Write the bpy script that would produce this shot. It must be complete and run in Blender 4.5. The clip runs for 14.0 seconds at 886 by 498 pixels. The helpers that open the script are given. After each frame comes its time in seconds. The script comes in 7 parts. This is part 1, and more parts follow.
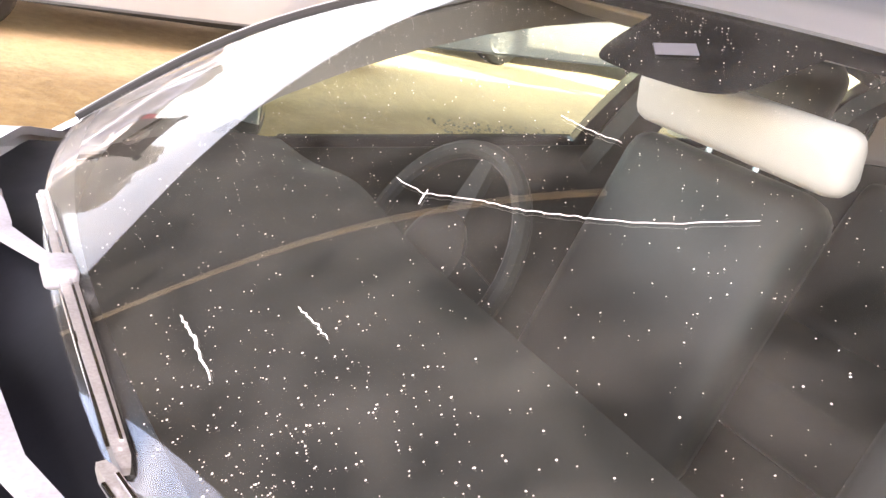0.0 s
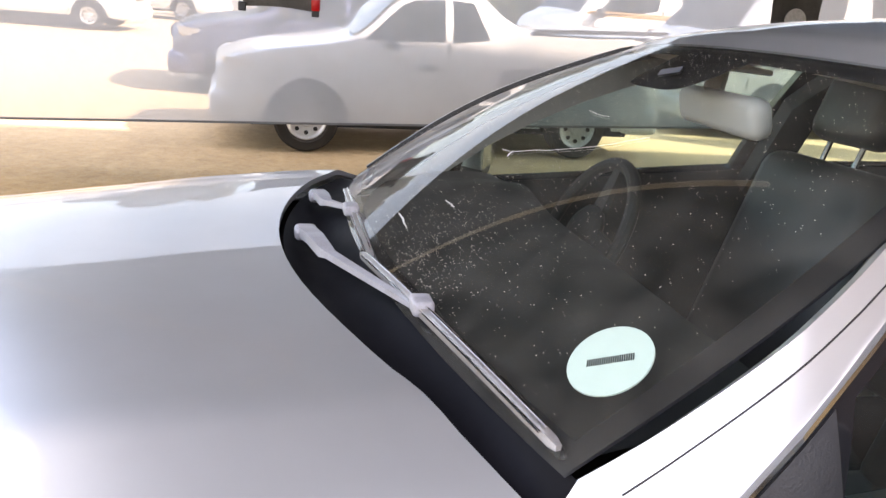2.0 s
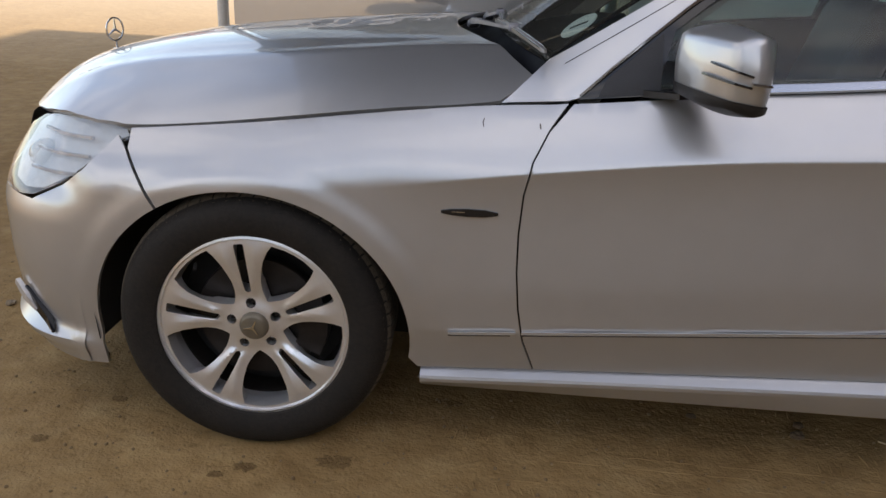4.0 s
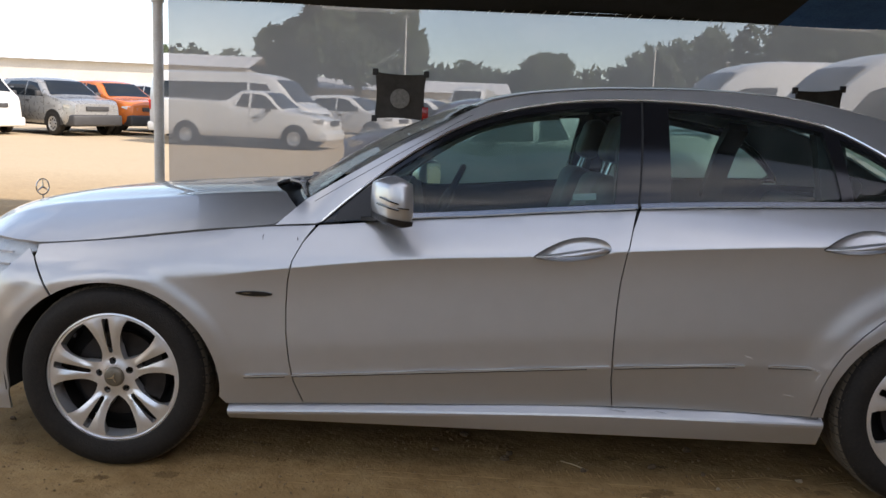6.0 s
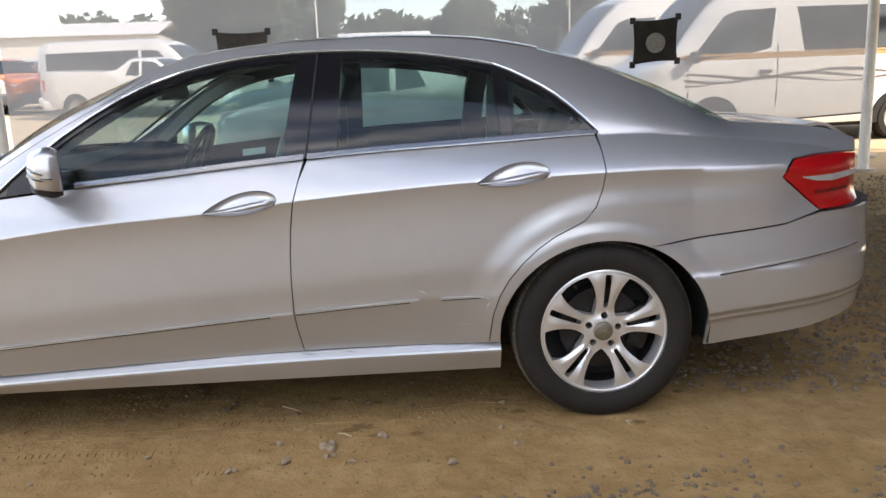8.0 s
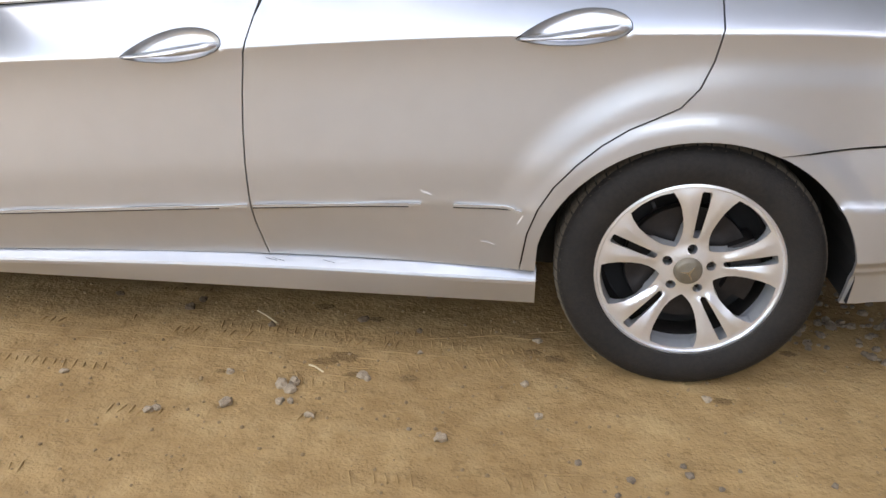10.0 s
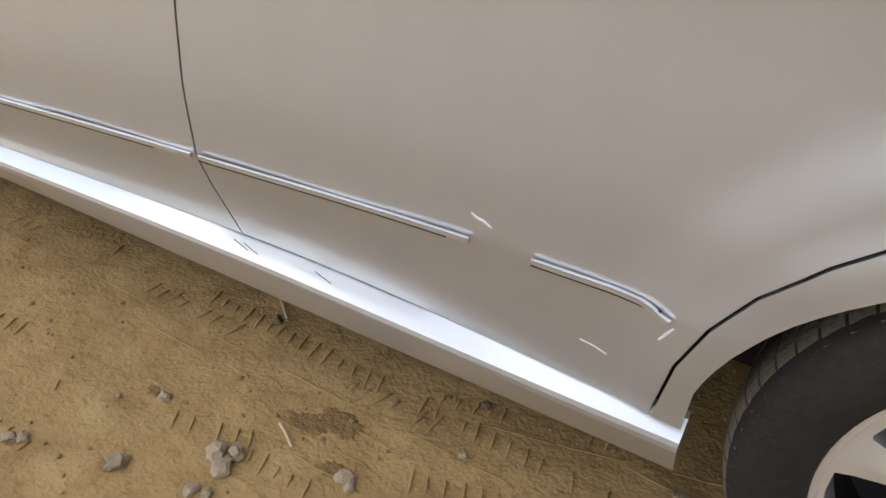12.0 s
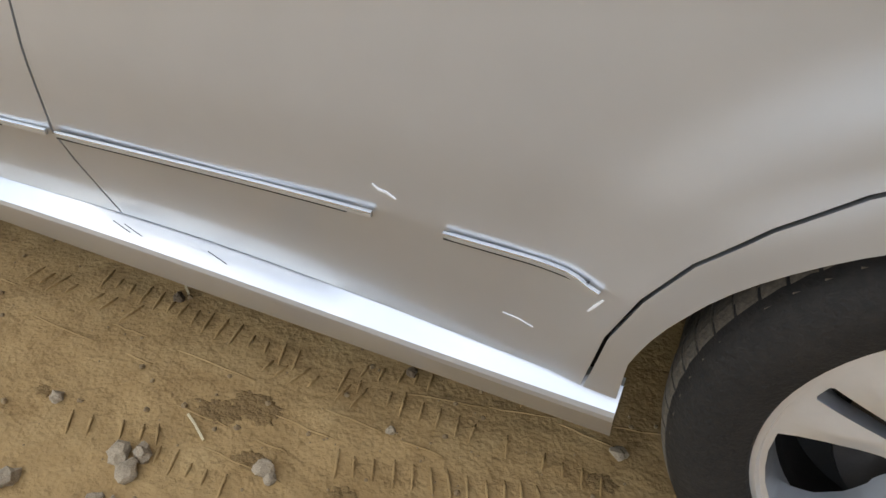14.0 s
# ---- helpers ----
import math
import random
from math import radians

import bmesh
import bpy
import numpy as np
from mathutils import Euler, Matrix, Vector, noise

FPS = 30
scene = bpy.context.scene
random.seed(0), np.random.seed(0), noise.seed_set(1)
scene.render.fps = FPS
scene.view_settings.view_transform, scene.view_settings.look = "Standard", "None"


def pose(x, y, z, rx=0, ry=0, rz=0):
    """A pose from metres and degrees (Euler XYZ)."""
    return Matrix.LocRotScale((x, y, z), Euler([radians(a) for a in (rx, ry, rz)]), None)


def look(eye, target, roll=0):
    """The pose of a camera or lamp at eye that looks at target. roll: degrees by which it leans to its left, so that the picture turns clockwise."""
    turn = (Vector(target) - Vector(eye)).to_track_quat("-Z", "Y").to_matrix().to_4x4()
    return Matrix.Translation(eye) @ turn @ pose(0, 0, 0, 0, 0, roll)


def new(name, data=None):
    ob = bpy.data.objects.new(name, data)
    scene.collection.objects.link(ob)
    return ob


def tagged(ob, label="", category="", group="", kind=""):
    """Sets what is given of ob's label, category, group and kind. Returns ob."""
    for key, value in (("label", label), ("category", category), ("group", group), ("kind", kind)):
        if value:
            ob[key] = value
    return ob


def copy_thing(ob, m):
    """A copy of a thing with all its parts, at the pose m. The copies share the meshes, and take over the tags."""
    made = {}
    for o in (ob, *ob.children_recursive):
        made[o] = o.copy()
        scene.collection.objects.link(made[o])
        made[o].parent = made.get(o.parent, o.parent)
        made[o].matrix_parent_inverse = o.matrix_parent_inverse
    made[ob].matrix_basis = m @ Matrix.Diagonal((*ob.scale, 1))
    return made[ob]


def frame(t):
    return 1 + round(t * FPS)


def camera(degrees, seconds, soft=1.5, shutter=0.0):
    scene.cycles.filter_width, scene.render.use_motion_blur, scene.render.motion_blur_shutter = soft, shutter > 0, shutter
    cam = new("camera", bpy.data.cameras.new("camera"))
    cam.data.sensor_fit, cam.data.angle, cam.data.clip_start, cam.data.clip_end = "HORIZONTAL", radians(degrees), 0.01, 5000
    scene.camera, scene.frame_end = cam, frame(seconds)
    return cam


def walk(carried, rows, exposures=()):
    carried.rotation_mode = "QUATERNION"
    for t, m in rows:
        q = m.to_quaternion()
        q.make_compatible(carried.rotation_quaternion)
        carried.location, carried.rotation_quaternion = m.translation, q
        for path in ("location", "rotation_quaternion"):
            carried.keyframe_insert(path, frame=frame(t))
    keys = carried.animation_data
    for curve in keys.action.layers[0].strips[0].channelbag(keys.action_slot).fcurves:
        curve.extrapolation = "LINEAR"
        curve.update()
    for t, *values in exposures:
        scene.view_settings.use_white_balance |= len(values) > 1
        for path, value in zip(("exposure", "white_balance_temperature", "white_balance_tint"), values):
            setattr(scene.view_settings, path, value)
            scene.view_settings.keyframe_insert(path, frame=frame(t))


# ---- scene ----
cam = camera(58.2, 14.0)
PATH = [
    (0, (0.444, -0.627, 1.343), (1.525, 0.912, 0.664), 13.3),
    (0.5, (0.421, -0.695, 1.367), (1.459, 0.938, 0.864), 12.5),
    (1, (0.455, -0.852, 1.369), (1.338, 0.871, 0.866), 9.5),
    (1.5, (0.431, -1.033, 1.366), (1.074, 0.789, 0.849), 6.2),
    (2, (0.399, -1.36, 1.358), (0.816, 0.518, 0.813), 4.2),
    (2.3, (0.429, -1.589, 1.35), (0.615, 0.313, 0.763), 2.8),
    (2.5, (0.456, -1.71, 1.309), (0.491, 0.178, 0.649), 2.2),
    (3, (0.458, -2.004, 1.219), (0.373, -0.155, 0.461), 2.0),
    (3.2, (0.46, -2.128, 1.186), (0.37, -0.29, 0.403), 2.4),
    (5.3, (1.011, -3.247, 1.197), (0.784, -1.3, 0.799), 1.0),
    (5.8, (1.165, -3.503, 1.213), (1.03, -1.532, 0.897), 2.2),
    (6, (1.25, -3.571, 1.219), (1.183, -1.592, 0.936), 2.2),
    (6.5, (1.56, -3.714, 1.221), (1.54, -1.729, 0.981), 1.4),
    (7, (1.745, -3.718, 1.225), (1.817, -1.731, 1.012), 0.5),
    (7.5, (1.934, -3.655, 1.237), (2.034, -1.67, 1.012), -1.8),
    (8, (2.204, -3.657, 1.232), (2.268, -1.699, 0.828), -2.2),
    (8.2, (2.298, -3.661, 1.228), (2.347, -1.711, 0.786), -2.2),
    (10.3, (2.574, -2.511, 1.159), (2.228, -0.724, 0.332), 0.4),
    (10.5, (2.627, -2.36, 1.105), (2.194, -0.588, 0.285), 0.7),
    (11, (2.591, -2.044, 1.082), (2.016, -0.351, 0.186), 2.6),
    (11.5, (2.537, -1.795, 1.04), (1.867, -0.208, 0.023), 2.9),
    (12, (2.544, -1.616, 1.01), (1.77, -0.166, -0.13), 3.5),
    (12.5, (2.484, -1.516, 0.977), (1.704, -0.139, -0.246), 3.1),
    (13, (2.451, -1.491, 0.972), (1.664, -0.172, -0.309), 2.0),
    (13.5, (2.456, -1.487, 0.973), (1.688, -0.182, -0.333), 1.4),
    (14, (2.513, -1.503, 0.991), (1.957, -0.068, -0.285), 3.3),
]
walk(cam, [(t, look(eye, target, roll)) for t, eye, target, roll in PATH],
     [(0, 4.3, 9000, 30), (0.5, 2.95, 8500, 29), (1, 2.3, 8100, 28), (1.5, 3.1, 7800, 24), (2, 2.85, 7800, 21), (2.5, 1.8, 7800, 18), (3, 0.8, 7700, 17), (5.3, 1.05, 7200, 16), (6, 0.9, 7050, 15), (7, 1.0, 7050, 14), (8, 1.9, 7350, 15), (10.3, 2.45, 7250, 14), (11, 2.0, 7250, 14), (12.5, 2.22, 7550, 11), (14, 2.2, 7150, 9)])


from mathutils import bvhtree, geometry

# ---- light ----
SUN_EL, SUN_AZ = radians(37), radians(119)
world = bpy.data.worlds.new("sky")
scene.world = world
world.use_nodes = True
wn = world.node_tree.nodes
sky = wn.new("ShaderNodeTexSky")
sky.sky_type = "NISHITA"
sky.sun_disc = False
sky.sun_elevation, sky.sun_rotation = SUN_EL, SUN_AZ
sky.air_density, sky.dust_density = 1.0, 0.7
wn["Background"].inputs["Strength"].default_value = 0.15
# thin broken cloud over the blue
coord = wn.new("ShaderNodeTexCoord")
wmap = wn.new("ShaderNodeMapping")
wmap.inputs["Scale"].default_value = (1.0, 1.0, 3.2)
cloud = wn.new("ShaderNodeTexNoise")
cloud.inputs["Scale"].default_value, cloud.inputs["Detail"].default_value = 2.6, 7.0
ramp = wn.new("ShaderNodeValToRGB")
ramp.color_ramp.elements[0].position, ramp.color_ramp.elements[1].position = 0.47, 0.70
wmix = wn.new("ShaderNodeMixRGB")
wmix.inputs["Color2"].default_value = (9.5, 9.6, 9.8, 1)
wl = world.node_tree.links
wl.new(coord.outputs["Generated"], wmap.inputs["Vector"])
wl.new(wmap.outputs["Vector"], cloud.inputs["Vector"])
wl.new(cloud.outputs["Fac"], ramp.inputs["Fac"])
# cover is graded by hand: thin towards +y, full on the unseen -y side
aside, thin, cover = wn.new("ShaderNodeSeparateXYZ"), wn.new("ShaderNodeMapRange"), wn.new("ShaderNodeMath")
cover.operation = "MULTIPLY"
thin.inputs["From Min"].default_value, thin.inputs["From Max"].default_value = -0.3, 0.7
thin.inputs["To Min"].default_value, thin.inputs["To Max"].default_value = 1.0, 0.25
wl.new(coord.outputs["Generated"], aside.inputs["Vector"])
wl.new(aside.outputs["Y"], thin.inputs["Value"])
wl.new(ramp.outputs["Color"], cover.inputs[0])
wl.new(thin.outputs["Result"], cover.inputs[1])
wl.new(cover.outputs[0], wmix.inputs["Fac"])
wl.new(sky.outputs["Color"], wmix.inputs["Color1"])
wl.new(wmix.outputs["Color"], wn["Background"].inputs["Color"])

sun = new("sun", bpy.data.lights.new("sun", "SUN"))
sun.data.energy, sun.data.angle, sun.data.color = 3.2, radians(2.5), (1.0, 0.95, 0.88)
sun_way = Vector((math.cos(SUN_EL) * math.sin(SUN_AZ), math.cos(SUN_EL) * math.cos(SUN_AZ), math.sin(SUN_EL)))
sun.matrix_basis = look(sun_way * 60, (0, 0, 0))


# ---- materials ----
def material(name, color, rough=0.5, metal=0.0, vary=0.0, scale=8.0, bump=0.0, bump_scale=60.0, coat=0.0, detail=None, spec=0.5, sheen_rough=None):
    """A principled material with colour variation at two scales and fine relief."""
    m = bpy.data.materials.new(name)
    m.use_nodes = True
    n, l = m.node_tree.nodes, m.node_tree.links
    p = n["Principled BSDF"]
    p.inputs["Roughness"].default_value, p.inputs["Metallic"].default_value = rough, metal
    p.inputs["Coat Weight"].default_value, p.inputs["Coat Roughness"].default_value = coat, 0.04
    p.inputs["Specular IOR Level"].default_value = spec
    p.inputs["Base Color"].default_value = (*color, 1)
    tc = n.new("ShaderNodeTexCoord")
    if vary:
        a, b = n.new("ShaderNodeTexNoise"), n.new("ShaderNodeTexNoise")
        a.inputs["Scale"].default_value, a.inputs["Detail"].default_value = scale, 6
        b.inputs["Scale"].default_value, b.inputs["Detail"].default_value = scale * 11, 4
        for q in (a, b):
            l.new(tc.outputs["Object"], q.inputs["Vector"])
        add = n.new("ShaderNodeMath")
        add.operation = "ADD"
        l.new(a.outputs["Fac"], add.inputs[0])
        l.new(b.outputs["Fac"], add.inputs[1])
        r = n.new("ShaderNodeMapRange")
        r.inputs["From Min"].default_value, r.inputs["From Max"].default_value = 0.6, 1.4
        r.inputs["To Min"].default_value, r.inputs["To Max"].default_value = 0.0, 1.0
        l.new(add.outputs[0], r.inputs["Value"])
        mix = n.new("ShaderNodeMixRGB")
        d = detail or tuple(c * (1 - vary) for c in color)
        mix.inputs["Color1"].default_value, mix.inputs["Color2"].default_value = (*color, 1), (*d, 1)
        l.new(r.outputs["Result"], mix.inputs["Fac"])
        l.new(mix.outputs["Color"], p.inputs["Base Color"])
        rr = n.new("ShaderNodeMapRange")
        rr.inputs["To Min"].default_value, rr.inputs["To Max"].default_value = rough * 0.85, min(1, rough * 1.15)
        l.new(a.outputs["Fac"], rr.inputs["Value"])
        l.new(rr.outputs["Result"], p.inputs["Roughness"])
    if bump:
        c, bp = n.new("ShaderNodeTexNoise"), n.new("ShaderNodeBump")
        c.inputs["Scale"].default_value, c.inputs["Detail"].default_value = bump_scale, 5
        bp.inputs["Strength"].default_value, bp.inputs["Distance"].default_value = bump, 0.01
        l.new(tc.outputs["Object"], c.inputs["Vector"])
        l.new(c.outputs["Fac"], bp.inputs["Height"])
        l.new(bp.outputs["Normal"], p.inputs["Normal"])
    return m


def glass_material(name, tint, gloss=0.12, body=0.0, body_color=(0.5, 0.5, 0.5)):
    """Thin window glass: clear tinted pass-through, a mirror sheen by angle, and a film of dust."""
    m = bpy.data.materials.new(name)
    m.use_nodes = True
    n, l = m.node_tree.nodes, m.node_tree.links
    out = n["Material Output"]
    n.remove(n["Principled BSDF"])
    clear, shine, film = n.new("ShaderNodeBsdfTransparent"), n.new("ShaderNodeBsdfGlossy"), n.new("ShaderNodeBsdfDiffuse")
    clear.inputs["Color"].default_value = (*tint, 1)
    shine.inputs["Roughness"].default_value = 0.02
    film.inputs["Color"].default_value = (*body_color, 1)
    fr, pw, k = n.new("ShaderNodeLayerWeight"), n.new("ShaderNodeMath"), n.new("ShaderNodeMath")
    fr.inputs["Blend"].default_value = 0.5
    pw.operation, k.operation = "POWER", "MULTIPLY_ADD"
    pw.inputs[1].default_value = 4.0
    k.inputs[1].default_value, k.inputs[2].default_value = 0.8, 0.035 + gloss * 0.2
    l.new(fr.outputs["Facing"], pw.inputs[0])
    l.new(pw.outputs[0], k.inputs[0])
    dirty = n.new("ShaderNodeMixShader")
    noise_tex, r, tc = n.new("ShaderNodeTexNoise"), n.new("ShaderNodeMapRange"), n.new("ShaderNodeTexCoord")
    noise_tex.inputs["Scale"].default_value, noise_tex.inputs["Detail"].default_value = 14, 8
    r.inputs["From Min"].default_value, r.inputs["From Max"].default_value = 0.35, 0.75
    r.inputs["To Min"].default_value, r.inputs["To Max"].default_value = body * 0.3, body * 1.7
    l.new(tc.outputs["Object"], noise_tex.inputs["Vector"])
    l.new(noise_tex.outputs["Fac"], r.inputs["Value"])
    l.new(r.outputs["Result"], dirty.inputs["Fac"])
    l.new(clear.outputs[0], dirty.inputs[1])
    l.new(film.outputs[0], dirty.inputs[2])
    mix = n.new("ShaderNodeMixShader")
    l.new(k.outputs[0], mix.inputs["Fac"])
    l.new(dirty.outputs[0], mix.inputs[1])
    l.new(shine.outputs[0], mix.inputs[2])
    l.new(mix.outputs[0], out.inputs["Surface"])
    return m


def paint_material(name, color, metal, rough, coat=1.0, dust=0.0):
    """Metallic car paint: flakes, a clear coat, and faint dust in patches."""
    m = material(name, color, rough, metal, vary=0.06, scale=1.3, coat=coat)
    n, l = m.node_tree.nodes, m.node_tree.links
    p = n["Principled BSDF"]
    tc, v, bp = n.new("ShaderNodeTexCoord"), n.new("ShaderNodeTexVoronoi"), n.new("ShaderNodeBump")
    v.inputs["Scale"].default_value = 900
    bp.inputs["Strength"].default_value, bp.inputs["Distance"].default_value = 0.03, 0.001
    l.new(tc.outputs["Object"], v.inputs["Vector"])
    l.new(v.outputs["Distance"], bp.inputs["Height"])
    l.new(bp.outputs["Normal"], p.inputs["Normal"])
    if dust:
        a, r = n.new("ShaderNodeTexNoise"), n.new("ShaderNodeMapRange")
        a.inputs["Scale"].default_value, a.inputs["Detail"].default_value = 3.0, 9
        r.inputs["From Min"].default_value, r.inputs["From Max"].default_value = 0.35, 0.8
        r.inputs["To Min"].default_value, r.inputs["To Max"].default_value = 0.004, dust
        l.new(tc.outputs["Object"], a.inputs["Vector"])
        l.new(a.outputs["Fac"], r.inputs["Value"])
        l.new(r.outputs["Result"], p.inputs["Coat Roughness"])
    return m


SILVER = paint_material("silver_paint", (0.55, 0.553, 0.556), 0.70, 0.34, 0.85, 0.015)
CHROME = material("chrome", (0.72, 0.72, 0.72), 0.20, 1.0)
ALLOY = material("alloy", (0.80, 0.80, 0.80), 0.30, 0.75, vary=0.06, scale=9, coat=0.5)
BLACK = material("black_plastic", (0.018, 0.018, 0.02), 0.45, vary=0.3, scale=15, bump=0.15, bump_scale=400)
GLOSSBLACK = material("gloss_black", (0.012, 0.012, 0.014), 0.12, vary=0.2)
SEAL = material("rubber_seal", (0.015, 0.015, 0.015), 0.7)
RUBBER = material("tyre_rubber", (0.014, 0.013, 0.012), 0.66, spec=0.2, vary=0.4, scale=9, detail=(0.028, 0.0235, 0.019), bump=0.3, bump_scale=180)
TREAD = material("dusty_tread", (0.05, 0.043, 0.034), 0.9, vary=0.5, scale=14, detail=(0.16, 0.125, 0.085), bump=0.4, bump_scale=150)
DARK = material("underbody", (0.012, 0.011, 0.010), 0.9, vary=0.3)
CABIN = material("cabin_grey", (0.015, 0.016, 0.0165), 0.7, vary=0.25, scale=9, spec=0.3)
LEATHER = material("grey_leather", (0.026, 0.027, 0.027), 0.5, vary=0.25, scale=6, bump=0.06, bump_scale=160)
LINER = material("headliner", (0.60, 0.57, 0.51), 0.9, vary=0.1)
IRON = material("brake_iron", (0.035, 0.03, 0.027), 0.5, 0.7, vary=0.4, scale=30)
WIPER = material("wiper_grey", (0.30, 0.30, 0.33), 0.42, vary=0.25, scale=25, detail=(0.19, 0.185, 0.19))
BLADE = material("worn_blade_metal", (0.50, 0.48, 0.46), 0.34, 0.6, vary=0.3, scale=40, detail=(0.30, 0.27, 0.25))
SCUTTLE = material("scuttle_black", (0.006, 0.006, 0.008), 0.6, vary=0.3, scale=10, spec=0.06)
SCREEN = glass_material("windscreen_glass", (0.80, 0.83, 0.80), 0.16, 0.042, (0.46, 0.44, 0.39))
SIDEGLASS = glass_material("side_glass", (0.60, 0.80, 0.77), 0.02, 0.025, (0.45, 0.5, 0.48))
LENS = glass_material("headlamp_lens", (0.93, 0.95, 0.95), 0.30, 0.22, (0.8, 0.8, 0.8))
RED = material("red_lens", (0.46, 0.006, 0.008), 0.22, coat=0.5, vary=0.25, scale=40)
CLEARLENS = material("clear_lens", (0.72, 0.70, 0.68), 0.12, 0.4, coat=1.0, vary=0.2, scale=50)
LAMPBOWL = material("lamp_reflector", (0.80, 0.80, 0.79), 0.45, 0.35, vary=0.12, scale=30)
PAPER = material("licence_paper", (0.62, 0.74, 0.70), 0.7, vary=0.12, scale=90)
INK = material("ink", (0.05, 0.06, 0.06), 0.7)


# ---- shape helpers ----
def pch(*pts):
    """A smooth curve through (x, y) points that does not overshoot; flat beyond its ends."""
    xs, ys = [p[0] for p in pts], [p[1] for p in pts]
    h = [b - a for a, b in zip(xs, xs[1:])]
    d = [(ys[i + 1] - ys[i]) / h[i] for i in range(len(h))]
    s = [d[0]] + [0 if d[i - 1] * d[i] <= 0 else 2 * d[i - 1] * d[i] / (d[i - 1] + d[i]) for i in range(1, len(d))] + [d[-1]]

    def f(x):
        if x <= xs[0]:
            return ys[0]
        if x >= xs[-1]:
            return ys[-1]
        i = 0
        while xs[i + 1] <= x:
            i += 1
        t = (x - xs[i]) / h[i]
        return ((1 + 2 * t) * ys[i] + t * h[i] * s[i]) * (1 - t) ** 2 + ((3 - 2 * t) * ys[i + 1] - (1 - t) * h[i] * s[i + 1]) * t * t
    return f


def sm(a, b, x):
    t = min(1, max(0, (x - a) / (b - a)))
    return t * t * (3 - 2 * t)


def mesh_object(name, verts, faces, mat, parent=None, label="", smooth=False, normals=None):
    me = bpy.data.meshes.new(name)
    me.from_pydata([tuple(v) for v in verts], [], faces)
    me.validate()
    me.materials.append(mat)
    if smooth:
        me.polygons.foreach_set("use_smooth", [True] * len(me.polygons))
    if normals:
        me.normals_split_custom_set_from_vertices([tuple(n) for n in normals])
    ob = new(name, me)
    ob.parent = parent
    if label:
        ob["label"] = label
    return ob


def part(name, bm, mat, parent=None, label="", smooth=False, angle=0.6):
    """Links a bmesh as one mesh object."""
    bmesh.ops.recalc_face_normals(bm, faces=bm.faces)
    me = bpy.data.meshes.new(name)
    if smooth:
        for f in bm.faces:
            f.smooth = True
        for e in bm.edges:
            if len(e.link_faces) == 2 and e.calc_face_angle(0) > angle:
                e.smooth = False
    bm.to_mesh(me)
    bm.free()
    me.materials.append(mat)
    ob = new(name, me)
    ob.parent = parent
    if label:
        ob["label"] = label
    return ob


def box(bm, x0, x1, y0, y1, z0, z1, m=Matrix()):
    r = bmesh.ops.create_cube(bm, size=1, matrix=m @ Matrix.Translation(((x0 + x1) / 2, (y0 + y1) / 2, (z0 + z1) / 2)) @ Matrix.Diagonal((x1 - x0, y1 - y0, z1 - z0, 1)))
    return r["verts"]


def bevel_all(bm, w, seg=2):
    bmesh.ops.bevel(bm, geom=[e for e in bm.edges if e.calc_face_angle(0) > 0.35], offset=w, segments=seg, profile=0.5, affect="EDGES")


def tube(bm, a, b, r, seg=12, r2=None):
    a, b = Vector(a), Vector(b)
    m = Matrix.Translation((a + b) / 2) @ (b - a).to_track_quat("Z", "Y").to_matrix().to_4x4()
    bmesh.ops.create_cone(bm, cap_ends=True, segments=seg, radius1=r, radius2=r if r2 is None else r2, depth=(b - a).length, matrix=m)


def bar(bm, pts, w, h, up=(0, 0, 1)):
    """A square-section bar along points; w and h may be lists."""
    n = len(pts)
    ws, hs = (w if isinstance(w, (list, tuple)) else [w] * n), (h if isinstance(h, (list, tuple)) else [h] * n)
    rows = []
    for i, p in enumerate(pts):
        p = Vector(p)
        d = (Vector(pts[min(i + 1, n - 1)]) - Vector(pts[max(i - 1, 0)])).normalized()
        s = d.cross(Vector(up)).normalized()
        u = s.cross(d).normalized()
        rows.append([bm.verts.new(p + s * a * ws[i] / 2 + u * b * hs[i] / 2) for a, b in ((-1, -1), (1, -1), (1, 1), (-1, 1))])
    for r, q in zip(rows, rows[1:]):
        for k in range(4):
            bm.faces.new((r[k], r[(k + 1) % 4], q[(k + 1) % 4], q[k]))
    bm.faces.new(rows[0])
    bm.faces.new(rows[-1][::-1])


def lathe(bm, profile, seg=48, axis="Y", centre=(0, 0, 0)):
    """Turns (radius, along) points round an axis."""
    rows = []
    for r, a in profile:
        row = []
        for k in range(seg):
            t = 2 * math.pi * k / seg
            row.append(bm.verts.new((centre[0] + r * math.cos(t), centre[1] + a, centre[2] + r * math.sin(t)) if axis == "Y" else (centre[0] + r * math.cos(t), centre[1] + r * math.sin(t), centre[2] + a)))
        rows.append(row)
    for p, q in zip(rows, rows[1:]):
        for k in range(seg):
            bm.faces.new((p[k], p[(k + 1) % seg], q[(k + 1) % seg], q[k]))


def dense(poly, step, closed=True):
    out = []
    n = len(poly)
    for i in range(n if closed else n - 1):
        a, b = Vector(poly[i]), Vector(poly[(i + 1) % n])
        k = max(1, round((b - a).length / step))
        out += [a + (b - a) * j / k for j in range(k)]
    if not closed:
        out.append(Vector(poly[-1]))
    return out


def area2(poly):
    return sum(a[0] * b[1] - b[0] * a[1] for a, b in zip(poly, poly[1:] + poly[:1])) / 2


